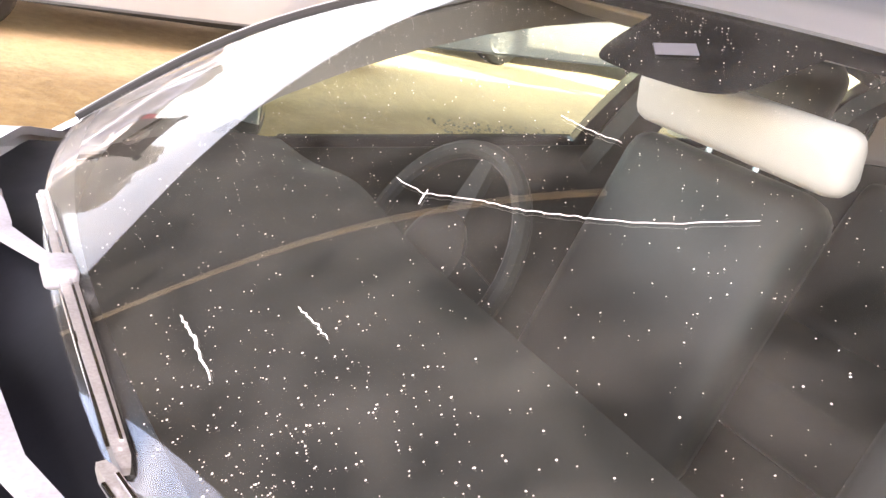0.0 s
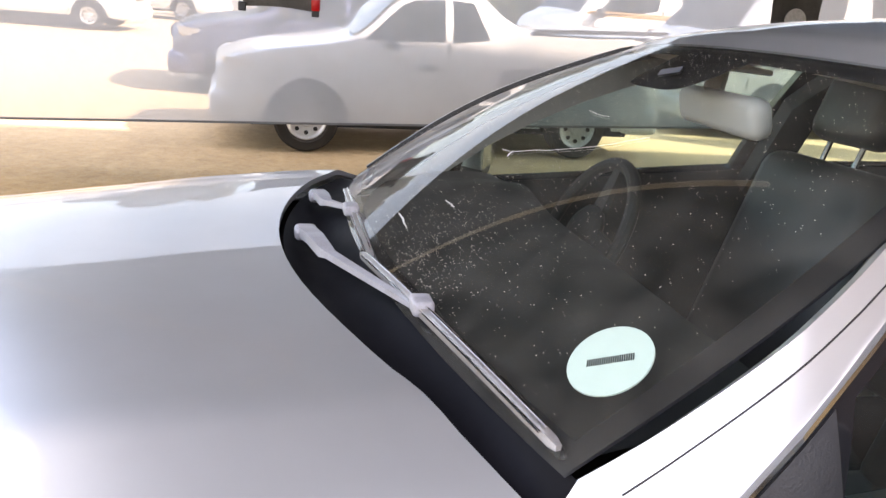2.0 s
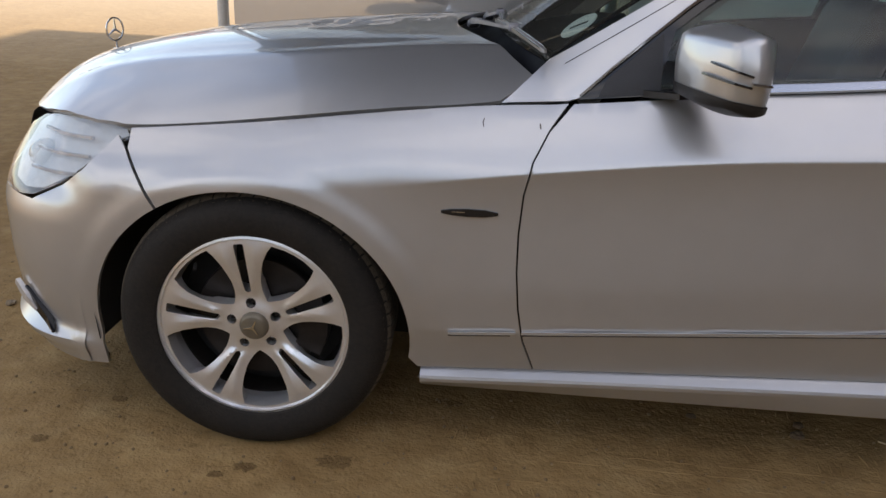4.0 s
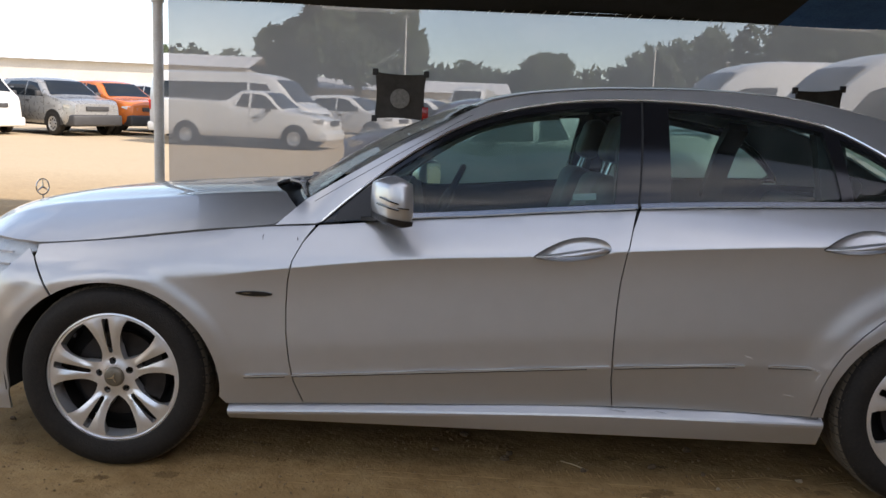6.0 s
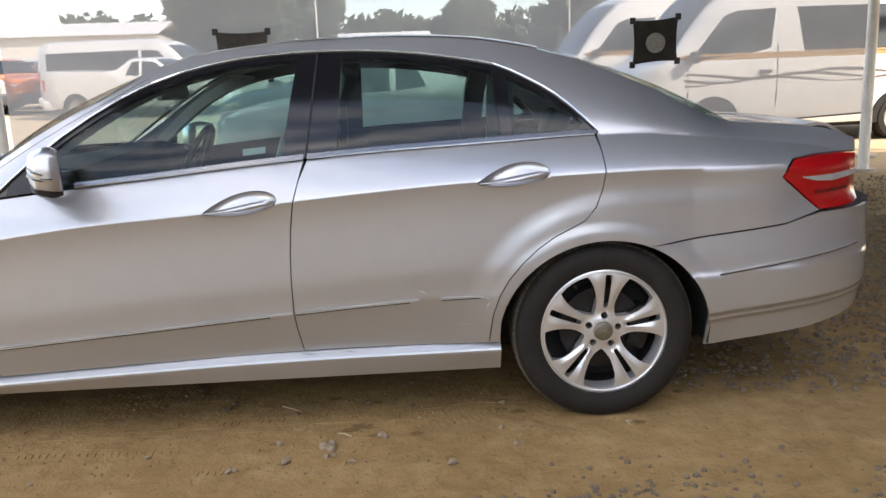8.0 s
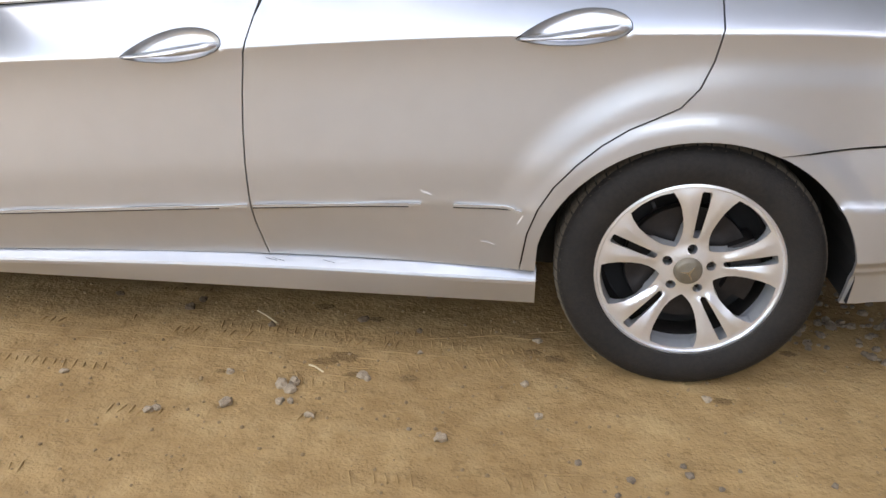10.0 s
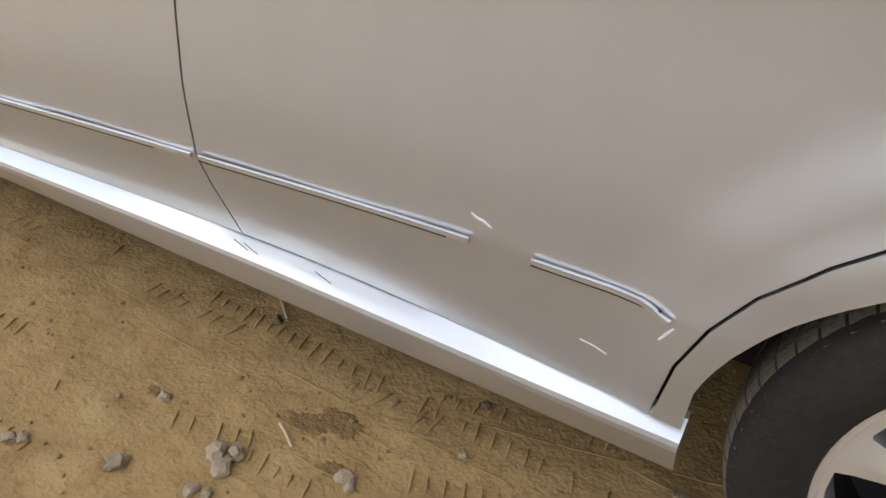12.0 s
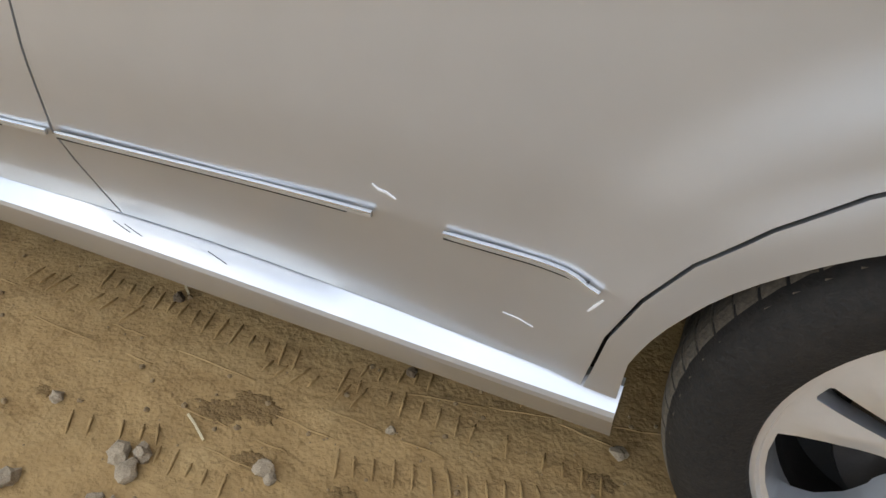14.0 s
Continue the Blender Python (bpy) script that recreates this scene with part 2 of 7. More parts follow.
def shrink(poly, d):
    s = 1 if area2([tuple(p) for p in poly]) > 0 else -1
    n, out = len(poly), []
    for i in range(n):
        a, b, c = poly[i - 1], poly[i], poly[(i + 1) % n]
        e, f = (b - a).normalized(), (c - b).normalized()
        t = (e + f)
        t = t.normalized() if t.length > 0.2 else f
        out.append(b + Vector((-t.y, t.x)) * d * s)
    return out


def inside(px, py, poly):
    x, y = np.array([p[0] for p in poly]), np.array([p[1] for p in poly])
    x2, y2 = np.roll(x, -1), np.roll(y, -1)
    c = np.zeros(len(px), bool)
    for a, b, e, f in zip(x, y, x2, y2):
        if b != f:
            c ^= ((b > py) != (f > py)) & (px < (e - a) * (py - b) / (f - b) + a)
    return c


def skin(name, poly, fmap, mat, parent, step=0.03, gap=0.002, rim=0.012, label="", holes=(), out_from=(1.6, 0, 0.55), lines=(), points=()):
    """A sheet of bodywork: an outline in two parameters laid on the surface fmap, with its edge folded inwards."""
    loops = [shrink(dense(poly, step), gap)] + [shrink(dense(h, step), -gap) for h in holes]
    pts, edges = [], []
    for lp in loops:
        k = len(pts)
        pts += [Vector(p) for p in lp]
        edges += [(k + i, k + (i + 1) % len(lp)) for i in range(len(lp))]
    u0, u1 = min(p.x for p in pts), max(p.x for p in pts)
    v0, v1 = min(p.y for p in pts), max(p.y for p in pts)
    gu, gv = np.meshgrid(np.arange(u0 + step / 2, u1, step), np.arange(v0 + step / 2, v1, step))
    gu, gv = gu.ravel(), gv.ravel()
    keep = inside(gu, gv, [tuple(p) for p in loops[0]])
    for lp in loops[1:]:
        keep &= ~inside(gu, gv, [tuple(p) for p in lp])
    gu, gv = gu[keep], gv[keep]
    bp = np.array([tuple(p) for p in pts])
    # extra points along sharp lines of the surface
    extra = [(p.x, p.y + d) for line in lines for p in dense(line, step * 0.5, False) for d in (-0.030, -0.014, -0.004, 0.004, 0.014, 0.030)] + list(points)
    if extra:
        ex = np.array(extra)
        for q in ex[inside(ex[:, 0], ex[:, 1], [tuple(k) for k in loops[0]])]:
            if np.min((bp[:, 0] - q[0]) ** 2 + (bp[:, 1] - q[1]) ** 2) > 0.00006:
                pts.append(Vector((q[0], q[1])))
                bp = np.vstack((bp, q))
    for a, b in zip(gu, gv):
        if np.min((bp[:, 0] - a) ** 2 + (bp[:, 1] - b) ** 2) > (0.45 * step) ** 2:
            pts.append(Vector((a, b)))
    co, _, tris, *_ = geometry.delaunay_2d_cdt(pts, edges, [], 1, 1e-6)
    hole_loops = [[tuple(p) for p in lp] for lp in loops[1:]]
    if hole_loops:
        cx = np.array([sum(co[i].x for i in t) / 3 for t in tris])
        cy = np.array([sum(co[i].y for i in t) / 3 for t in tris])
        drop = np.zeros(len(tris), bool)
        for h in hole_loops:
            drop |= inside(cx, cy, h)
        tris = [t for t, d in zip(tris, drop) if not d]
    e = 0.004
    verts, normals = [], []
    c = Vector(out_from)
    for p in co:
        q = Vector(fmap(p.x, p.y))
        nu = Vector(fmap(p.x + e, p.y)) - Vector(fmap(p.x - e, p.y))
        nv = Vector(fmap(p.x, p.y + e)) - Vector(fmap(p.x, p.y - e))
        nn = nu.cross(nv).normalized()
        if nn.dot(q - c) < 0:
            nn = -nn
        verts.append(q)
        normals.append(nn)
    faces = []
    for t in tris:
        a, b, d = (verts[i] for i in t)
        fn = (b - a).cross(d - a)
        if fn.length < 1e-12:
            continue
        faces.append(tuple(t) if fn.dot(normals[t[0]] + normals[t[1]] + normals[t[2]]) > 0 else tuple(reversed(t)))
    count = {}
    for f in faces:
        for a, b in zip(f, f[1:] + f[:1]):
            count[(a, b)] = 1
    border = [(a, b) for a, b in count if (b, a) not in count]
    rimv = {}
    for a, b in border:
        for k in (a, b):
            if k not in rimv:
                rimv[k] = len(verts)
                verts += [verts[k].copy(), verts[k] - normals[k] * rim]
                normals += [normals[k], normals[k]]
    for a, b in border:
        side = (verts[b] - verts[a]).cross(normals[a])
        ra, rb = rimv[a], rimv[b]
        faces.append((rb, ra, ra + 1, rb + 1))
        for k in (ra, ra + 1, rb, rb + 1):
            normals[k] = side.normalized() if side.length else normals[k]
    return mesh_object(name, verts, faces, mat, parent, label, True, normals)


def grid_surface(name, us, vs, f, mat, parent, label="", thick=0.0, smooth=True):
    """A regular sheet f(u, v), closed to a plate when thick."""
    bm = bmesh.new()
    g = [[bm.verts.new(f(u, v)) for v in vs] for u in us]
    for i in range(len(us) - 1):
        for j in range(len(vs) - 1):
            bm.faces.new((g[i][j], g[i + 1][j], g[i + 1][j + 1], g[i][j + 1]))
    if thick:
        bmesh.ops.recalc_face_normals(bm, faces=bm.faces)
        bmesh.ops.solidify(bm, geom=bm.faces[:], thickness=thick)
    return part(name, bm, mat, parent, label, smooth)


# ---- the yard: ground, shade net, carport ----
def ground_height(x, y):
    """The yard rises gently behind the carport and lies flat under it."""
    if y > 8.6:
        return 1.768 * (1 - math.exp(-(y - 5.2) / 26))
    return 0.042 * (y - 3.4) * sm(3.4, 4.8, y) if y > 3.4 else 0.0


def soil_z(x, y):
    """The trodden surface, with low humps near the car."""
    near = max(0, 1 - max(abs(x - 2) / 9, abs(y) / 6))
    return ground_height(x, y) - 0.008 + near * 0.004 * (noise.noise(Vector((x * 1.3, y * 1.3, 0))) + 0.6 * noise.noise(Vector((x * 4, y * 4, 3))))


def soil_material():
    m = material("packed_soil", (0.38, 0.245, 0.105), 0.95, vary=0.3, scale=1.1, detail=(0.22, 0.13, 0.05), spec=0.2)
    n, l = m.node_tree.nodes, m.node_tree.links
    p = n["Principled BSDF"]
    tc = n.new("ShaderNodeTexCoord")
    big, mid, fine, bp, bp2 = (n.new(k) for k in ("ShaderNodeTexNoise", "ShaderNodeTexNoise", "ShaderNodeTexVoronoi", "ShaderNodeBump", "ShaderNodeBump"))
    big.inputs["Scale"].default_value, big.inputs["Detail"].default_value = 7, 10
    mid.inputs["Scale"].default_value, mid.inputs["Detail"].default_value = 70, 8
    fine.inputs["Scale"].default_value = 130
    for q in (big, mid, fine):
        l.new(tc.outputs["Object"], q.inputs["Vector"])
    bp.inputs["Strength"].default_value, bp.inputs["Distance"].default_value = 0.7, 0.03
    bp2.inputs["Strength"].default_value, bp2.inputs["Distance"].default_value = 0.45, 0.010
    l.new(big.outputs["Fac"], bp.inputs["Height"])
    l.new(mid.outputs["Fac"], bp2.inputs["Height"])
    l.new(bp.outputs["Normal"], bp2.inputs["Normal"])
    bp3 = n.new("ShaderNodeBump")
    bp3.inputs["Strength"].default_value, bp3.inputs["Distance"].default_value = 0.3, 0.004
    l.new(fine.outputs["Distance"], bp3.inputs["Height"])
    l.new(bp2.outputs["Normal"], bp3.inputs["Normal"])
    l.new(bp3.outputs["Normal"], p.inputs["Normal"])
    # small dark grit and pale dust over the base colour
    base = p.inputs["Base Color"].links[0].from_socket
    grit, dust = n.new("ShaderNodeMapRange"), n.new("ShaderNodeMapRange")
    g2 = n.new("ShaderNodeTexNoise")
    g2.inputs["Scale"].default_value, g2.inputs["Detail"].default_value = 38, 9
    l.new(tc.outputs["Object"], g2.inputs["Vector"])
    grit.inputs["From Min"].default_value, grit.inputs["From Max"].default_value = 0.58, 0.72
    dust.inputs["From Min"].default_value, dust.inputs["From Max"].default_value = 0.52, 0.75
    grit.inputs["To Max"].default_value, dust.inputs["To Max"].default_value = 0.55, 0.5
    l.new(g2.outputs["Fac"], grit.inputs["Value"])
    l.new(big.outputs["Fac"], dust.inputs["Value"])
    m1, m2 = n.new("ShaderNodeMixRGB"), n.new("ShaderNodeMixRGB")
    m1.inputs["Color2"].default_value = (0.165, 0.095, 0.035, 1)
    m2.inputs["Color2"].default_value = (0.44, 0.305, 0.14, 1)
    l.new(base, m1.inputs["Color1"])
    l.new(grit.outputs["Result"], m1.inputs["Fac"])
    l.new(m1.outputs["Color"], m2.inputs["Color1"])
    l.new(dust.outputs["Result"], m2.inputs["Fac"])
    # paler ground beyond the net: the open yard's sunlit glare put into the colour
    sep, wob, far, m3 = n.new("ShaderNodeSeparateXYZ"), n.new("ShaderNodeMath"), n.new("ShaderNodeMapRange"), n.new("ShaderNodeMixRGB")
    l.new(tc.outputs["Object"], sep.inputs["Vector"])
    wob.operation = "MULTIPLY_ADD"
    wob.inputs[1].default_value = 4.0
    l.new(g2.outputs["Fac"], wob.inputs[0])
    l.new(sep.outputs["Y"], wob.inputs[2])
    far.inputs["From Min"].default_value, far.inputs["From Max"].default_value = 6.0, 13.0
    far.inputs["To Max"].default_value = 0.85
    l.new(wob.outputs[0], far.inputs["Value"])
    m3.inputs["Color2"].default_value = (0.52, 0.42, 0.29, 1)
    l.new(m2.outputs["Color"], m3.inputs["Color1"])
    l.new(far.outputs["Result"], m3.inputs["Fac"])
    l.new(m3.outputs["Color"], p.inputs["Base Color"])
    return m


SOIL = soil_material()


def build_ground():
    xs = [-900, -400, -180, -90, -50, -30, -20] + [-14 + 0.5 * i for i in range(21)] + [-4 + 0.08 * i for i in range(1, 126)] + [6.5 + 0.5 * i for i in range(16)] + [18, 30, 50, 90, 180, 400, 900]
    ys = [-900, -400, -180, -90, -50, -30, -20, -14, -10, -7, -5.5] + [-4.5 + 0.08 * i for i in range(69)] + [1.2 + 0.25 * i for i in range(30)] + [9, 10, 12, 14, 17, 20, 24, 28, 34, 42, 55, 80, 130, 220, 420, 900]
    bm = bmesh.new()
    rows = []
    for x in xs:
        row = []
        for y in ys:
            row.append(bm.verts.new((x, y, soil_z(x, y))))
        rows.append(row)
    for i in range(len(xs) - 1):
        for j in range(len(ys) - 1):
            bm.faces.new((rows[i][j], rows[i + 1][j], rows[i + 1][j + 1], rows[i][j + 1]))
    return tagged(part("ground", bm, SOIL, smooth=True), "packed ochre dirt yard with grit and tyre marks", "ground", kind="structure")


build_ground()


def net_material(name, color, clear):
    """Woven shade net: part see-through, part lit cloth."""
    m = bpy.data.materials.new(name)
    m.use_nodes = True
    n, l = m.node_tree.nodes, m.node_tree.links
    out = n["Material Output"]
    n.remove(n["Principled BSDF"])
    a, b, c, m1, m2 = (n.new("ShaderNodeBsdf" + k) if k in ("Transparent", "Diffuse", "Translucent") else n.new("ShaderNodeMixShader") for k in ("Transparent", "Diffuse", "Translucent", "m", "m"))
    tc, tex, r, wave = n.new("ShaderNodeTexCoord"), n.new("ShaderNodeTexNoise"), n.new("ShaderNodeMapRange"), n.new("ShaderNodeMixRGB")
    tex.inputs["Scale"].default_value, tex.inputs["Detail"].default_value = 1.6, 6
    l.new(tc.outputs["Object"], tex.inputs["Vector"])
    r.inputs["To Min"].default_value, r.inputs["To Max"].default_value = clear - 0.06, clear + 0.06
    l.new(tex.outputs["Fac"], r.inputs["Value"])
    wave.inputs["Color1"].default_value, wave.inputs["Color2"].default_value = (*color, 1), (*[k * 0.8 for k in color], 1)
    l.new(tex.outputs["Fac"], wave.inputs["Fac"])
    for q in (b, c):
        l.new(wave.outputs["Color"], q.inputs["Color"])
    m1.inputs["Fac"].default_value = 0.5
    l.new(b.outputs[0], m1.inputs[1])
    l.new(c.outputs[0], m1.inputs[2])
    l.new(r.outputs["Result"], m2.inputs["Fac"])
    l.new(m1.outputs[0], m2.inputs[1])
    l.new(a.outputs[0], m2.inputs[2])
    l.new(m2.outputs[0], out.inputs["Surface"])
    return m


NET = net_material("grey_shade_net", (0.41, 0.405, 0.40), 0.27)
CLOTH = material("dark_shade_cloth", (0.030, 0.030, 0.026), 0.9, vary=0.3, scale=3, bump=0.3, bump_scale=500, spec=0.1)
BLUECLOTH = material("blue_shade_cloth", (0.055, 0.16, 0.38), 0.85, vary=0.45, scale=4, detail=(0.03, 0.08, 0.2), bump=0.3, bump_scale=400, spec=0.1)
WHITEPOLE = material("white_pole_paint", (0.72, 0.71, 0.68), 0.45, vary=0.2, scale=6, detail=(0.5, 0.47, 0.42))
CREAMPOLE = material("cream_pole_paint", (0.62, 0.56, 0.42), 0.5, vary=0.2, scale=6)
NET_Y, NET_X0, NET_X1 = 5.31, -2.17, 7.30


def net_bottom(x):
    return 0.41 + 0.035 * (x - NET_X0) - 0.10 * math.sin(math.pi * (x - NET_X0) / (NET_X1 - NET_X0)) * 0.3


def net_top(x):
    return 2.60 - 0.010 * (x - NET_X0)


def build_net(x0, x1):
    us = [x0 + (x1 - x0) * i / 60 for i in range(61)]
    vs = [i / 20 for i in range(21)]

    def f(u, v):
        z = net_bottom(u) + (net_top(u) - net_bottom(u)) * v
        return (u, NET_Y + 0.03 * noise.noise(Vector((u * 0.7, z * 0.9, 1))) + 0.008 * noise.noise(Vector((u * 6, z * 2, 5))), z)
    net = grid_surface("shade_net", us, vs, f, NET, None)
    bm = bmesh.new()
    bar(bm, [(u, f(u, 0)[1], net_bottom(u)) for u in us], 0.012, 0.018)
    part("bottom_hem", bm, material("net_hem", (0.10, 0.10, 0.10), 0.9), net, "dark rope hem")
    bm = bmesh.new()
    bar(bm, [(u, f(u, 1)[1], net_top(u) + 0.004) for u in us], 0.025, 0.03)
    part("top_hem", bm, CLOTH, net)
    # lacing that ties the net to the roof cloth
    rng = random.Random(4)
    bm = bmesh.new()
    for i in range(64):
        u = x0 + (x1 - x0) * (i + 0.3 + 0.4 * rng.random()) / 64
        bar(bm, [(u, NET_Y - 0.02, net_top(u) - 0.03), (u + 0.05, NET_Y - 0.03, net_top(u) + 0.02), (u + 0.09, NET_Y - 0.02, net_top(u) + 0.05)], 0.006, 0.006)
    part("lacing", bm, WHITEPOLE, net, "pale lacing cord")
    return tagged(net, "grey see-through shade net laced to a dark carport roof", "shade net", kind="structure")


build_net(NET_X0, NET_X1)


ROOF_RISE = pch((-3.7, 3.42), (-0.5, 3.44), (1.5, 3.3), (3.4, 3.05), (5.31, 2.62))


def roof_z(x, y):
    """Underside of the shade roof: up from the net towards the ridge, with a sag between the frames."""
    rise = ROOF_RISE(y)
    return rise - 0.010 * (x + 2.2) - 0.05 * math.sin(math.pi * (x + 2.3) / 4.8) ** 2


def build_roof():
    """Shade cloth: close-set bands of weave with fine slits between them, which let a part of the daylight through."""
    seams = [(-2.35, CLOTH, "dark"), (4.42, BLUECLOTH, "blue"), (7.4, CLOTH, "dark"), (16.0, None, "")]
    pitch, width, thick = 0.024, 0.0230, 0.006
    for (a, mat, tone), (b, _, _) in zip(seams, seams[1:]):
        us = [a + (b - a) * i / 16 for i in range(17)]
        verts, faces = [], []
        for j in range(int(6.7 / pitch)):
            v0 = -1.4 + pitch * j
            bend = 1.2 * math.sin(math.pi * (5.3 - v0) / 11.9)
            z0, z1 = roof_z(-2.2, v0), roof_z(-2.2, v0 + width)
            for u in us:
                x = u + 0.075 * (5.31 - v0) * sm(-2.3, 4.4, u) + bend * (1 - sm(-2.35, 4.4, u))
                d = -0.010 * (u + 2.2) - 0.05 * math.sin(math.pi * (u + 2.3) / 4.8) ** 2
                verts += [(x, v0, z0 + d), (x, v0 + width, z1 + d), (x, v0 + width, z1 + d + thick), (x, v0, z0 + d + thick)]
            k = len(verts) - 4 * len(us)
            for i in range(len(us) - 1):
                p, q = k + 4 * i, k + 4 * i + 4
                faces += [(p + m, p + (m + 1) % 4, q + (m + 1) % 4, q + m) for m in range(4)]
        tagged(mesh_object("roof_cloth", verts, faces, mat), f"{tone} woven shade cloth stretched as a carport roof", "shade roof", kind="structure")


build_roof()


def build_post(x, y, top, r=0.055, brace=True, mat=WHITEPOLE):
    bm = bmesh.new()
    g = ground_height(x, y)
    tube(bm, (x, y, g - 0.1), (x, y, top), r, 20)
    post = part("carport_post", bm, mat, None, smooth=True)
    bm = bmesh.new()
    tube(bm, (x, y, top - 0.06), (x, y, top + 0.02), r * 1.25, 20)
    part("collar", bm, mat, post, smooth=True)
    if brace:
        bm = bmesh.new()
        tube(bm, (x + 0.02, y, top - 0.03), (x + 3.6, y - 3.95, roof_z(x + 3.6, y - 3.95) - 0.05), 0.024, 14)
        part("brace", bm, CREAMPOLE, post, "cream diagonal roof tube", smooth=True)
    bm = bmesh.new()
    tube(bm, (x, y, g - 0.02), (x, y, g + 0.025), r * 2.4, 18)
    part("footing", bm, material("old_concrete", (0.45, 0.38, 0.29), 0.9, vary=0.4, bump=0.4), post, "rough concrete footing")
    return tagged(post, "white painted steel carport post with a diagonal brace", "post", "carport posts", "structure")


build_post(-2.28, 5.31, 2.60)
build_post(7.38, 5.33, 2.52, 0.06)
build_post(8.0, 6.4, 2.7, 0.06, False)


def build_patch(x0, z0, w, h, twist, tone):
    """A black square of cloth tied to the net at its corners, with a worn pale disc in the middle."""
    us = [i / 12 for i in range(13)]

    def f(u, v):
        sag_u, sag_v = 0.10 * math.sin(math.pi * v) * (0.5 - u) * 0.7, 0.10 * math.sin(math.pi * u) * (0.5 - v) * 0.7
        x = x0 + w * (u + sag_u)
        z = z0 - h * (1 - v) + h * sag_v * -1 * -1 + twist * (u - 0.5)
        return (x, NET_Y - 0.055 + 0.012 * noise.noise(Vector((u * 3, v * 3, x0))), z)
    cloth = grid_surface("tied_cloth_patch", us, us, f, material("black_cloth", (tone, tone * 0.95, tone * 0.9), 0.9, vary=0.4, scale=14, bump=0.3), None, thick=0.004)
    bm = bmesh.new()
    c = f(0.5, 0.45)
    lathe(bm, [(0.001, -0.008), (0.09, -0.008), (0.105, -0.006), (0.108, 0.0)], 28, "Y", (c[0], c[1] - 0.012, c[2]))
    part("disc", bm, material("worn_pale_print", (0.36, 0.35, 0.34), 0.9, vary=0.5, scale=30, detail=(0.15, 0.15, 0.15)), cloth, "worn pale round print", smooth=True)
    for u, v in ((0, 0), (1, 0), (0, 1), (1, 1)):
        p = f(u, v)
        bm = bmesh.new()
        box(bm, p[0] - 0.03, p[0] + 0.03, p[1] - 0.015, p[1] + 0.02, p[2] - 0.035, p[2] + 0.035)
        bevel_all(bm, 0.008)
        part("corner_tie", bm, BLACK, cloth)
    return tagged(cloth, "black cloth square tied to the shade net by four corners", "cloth patch", "cloth patches on the net")


# backlight through the first patch is put into its paler colour
build_patch(0.14, 1.87, 0.56, 0.50, -0.01, 0.085)
build_patch(4.66, 1.85, 0.50, 0.47, 0.03, 0.032)
bm = bmesh.new()
box(bm, 0.665, 0.735, NET_Y - 0.10, NET_Y - 0.065, 1.375, 1.515)
bevel_all(bm, 0.01)
reflector = part("red_reflector", bm, RED, None, smooth=True)
bm = bmesh.new()
box(bm, 0.685, 0.715, NET_Y - 0.065, NET_Y - 0.01, 1.43, 1.46)
part("bracket", bm, BLACK, reflector)
tagged(reflector, "red plastic reflector tied to the net by the cloth patch", "reflector")


# ---- the silver saloon: surfaces ----
CREASE = pch((-0.85, 0.60), (0.25, 0.695), (0.63, 0.749), (1.08, 0.801), (1.48, 0.827), (1.76, 0.855), (2.44, 0.899), (2.88, 0.911), (3.0, 0.912), (3.6, 0.885), (4.1, 0.86))
BELT = pch((-0.85, 0.74), (-0.56, 0.758), (-0.29, 0.783), (0.03, 0.818), (0.33, 0.859), (0.56, 0.885), (0.715, 0.896), (1.03, 0.927), (1.27, 0.946), (1.55, 0.971), (1.82, 0.992), (2.09, 1.008), (2.5, 1.024), (2.86, 1.035), (3.01, 1.034), (3.21, 1.017), (3.41, 0.995), (3.62, 0.972), (3.9, 0.925), (4.1, 0.90))
BELT_Y = pch((-0.3, 0.812), (0.0, 0.826), (0.56, 0.838), (0.72, 0.843), (1.2, 0.838), (1.8, 0.826), (2.5, 0.806), (2.9, 0.782), (3.3, 0.752), (3.7, 0.71), (4.0, 0.62))
EDGE_Y = pch((0.66, 0.775), (0.72, 0.778), (0.78, 0.774), (0.86, 0.761), (0.93, 0.736), (1.0, 0.702), (1.1, 0.648), (1.2, 0.592), (1.266, 0.560), (1.303, 0.547), (1.5, 0.529), (1.8, 0.522), (2.1, 0.520), (2.4, 0.515), (2.7, 0.512), (3.0, 0.53), (3.2, 0.55), (3.42, 0.575), (3.6, 0.60), (3.8, 0.60), (3.95, 0.58))
EDGE_Z = pch((0.66, 0.976), (0.9, 1.124), (1.1, 1.243), (1.303, 1.350), (1.5, 1.388), (1.8, 1.412), (2.1, 1.417), (2.4, 1.402), (2.7, 1.352), (3.0, 1.255), (3.2, 1.160), (3.42, 1.055), (3.6, 1.040), (3.8, 1.015), (3.95, 0.965))
CROWN_Z = pch((1.15, 1.340), (1.303, 1.385), (1.5, 1.420), (1.8, 1.444), (2.1, 1.450), (2.4, 1.438), (2.7, 1.393), (2.85, 1.35))
LOWER = pch((0.15, -0.060), (0.26, -0.046), (0.33, -0.034), (0.45, -0.008), (0.56, 0.001), (0.66, 0.000), (1.0, 0.0))
MOULD_Z = pch((0.47, 0.357), (0.7, 0.374), (1.2, 0.412), (1.75, 0.453), (2.2, 0.480), (2.45, 0.486))
TUCK = pch((0.3, 0.33), (1.8, 0.36), (2.45, 0.17))
ARCH_A, ARCH_B, HUB_Z, BASE = 0.385, 0.350, 0.318, 2.874


PLAN_MID = pch((-0.3, 0.885), (0.1, 0.906), (0.6, 0.914), (1.6, 0.915), (2.5, 0.917), (2.9, 0.912), (3.2, 0.893))


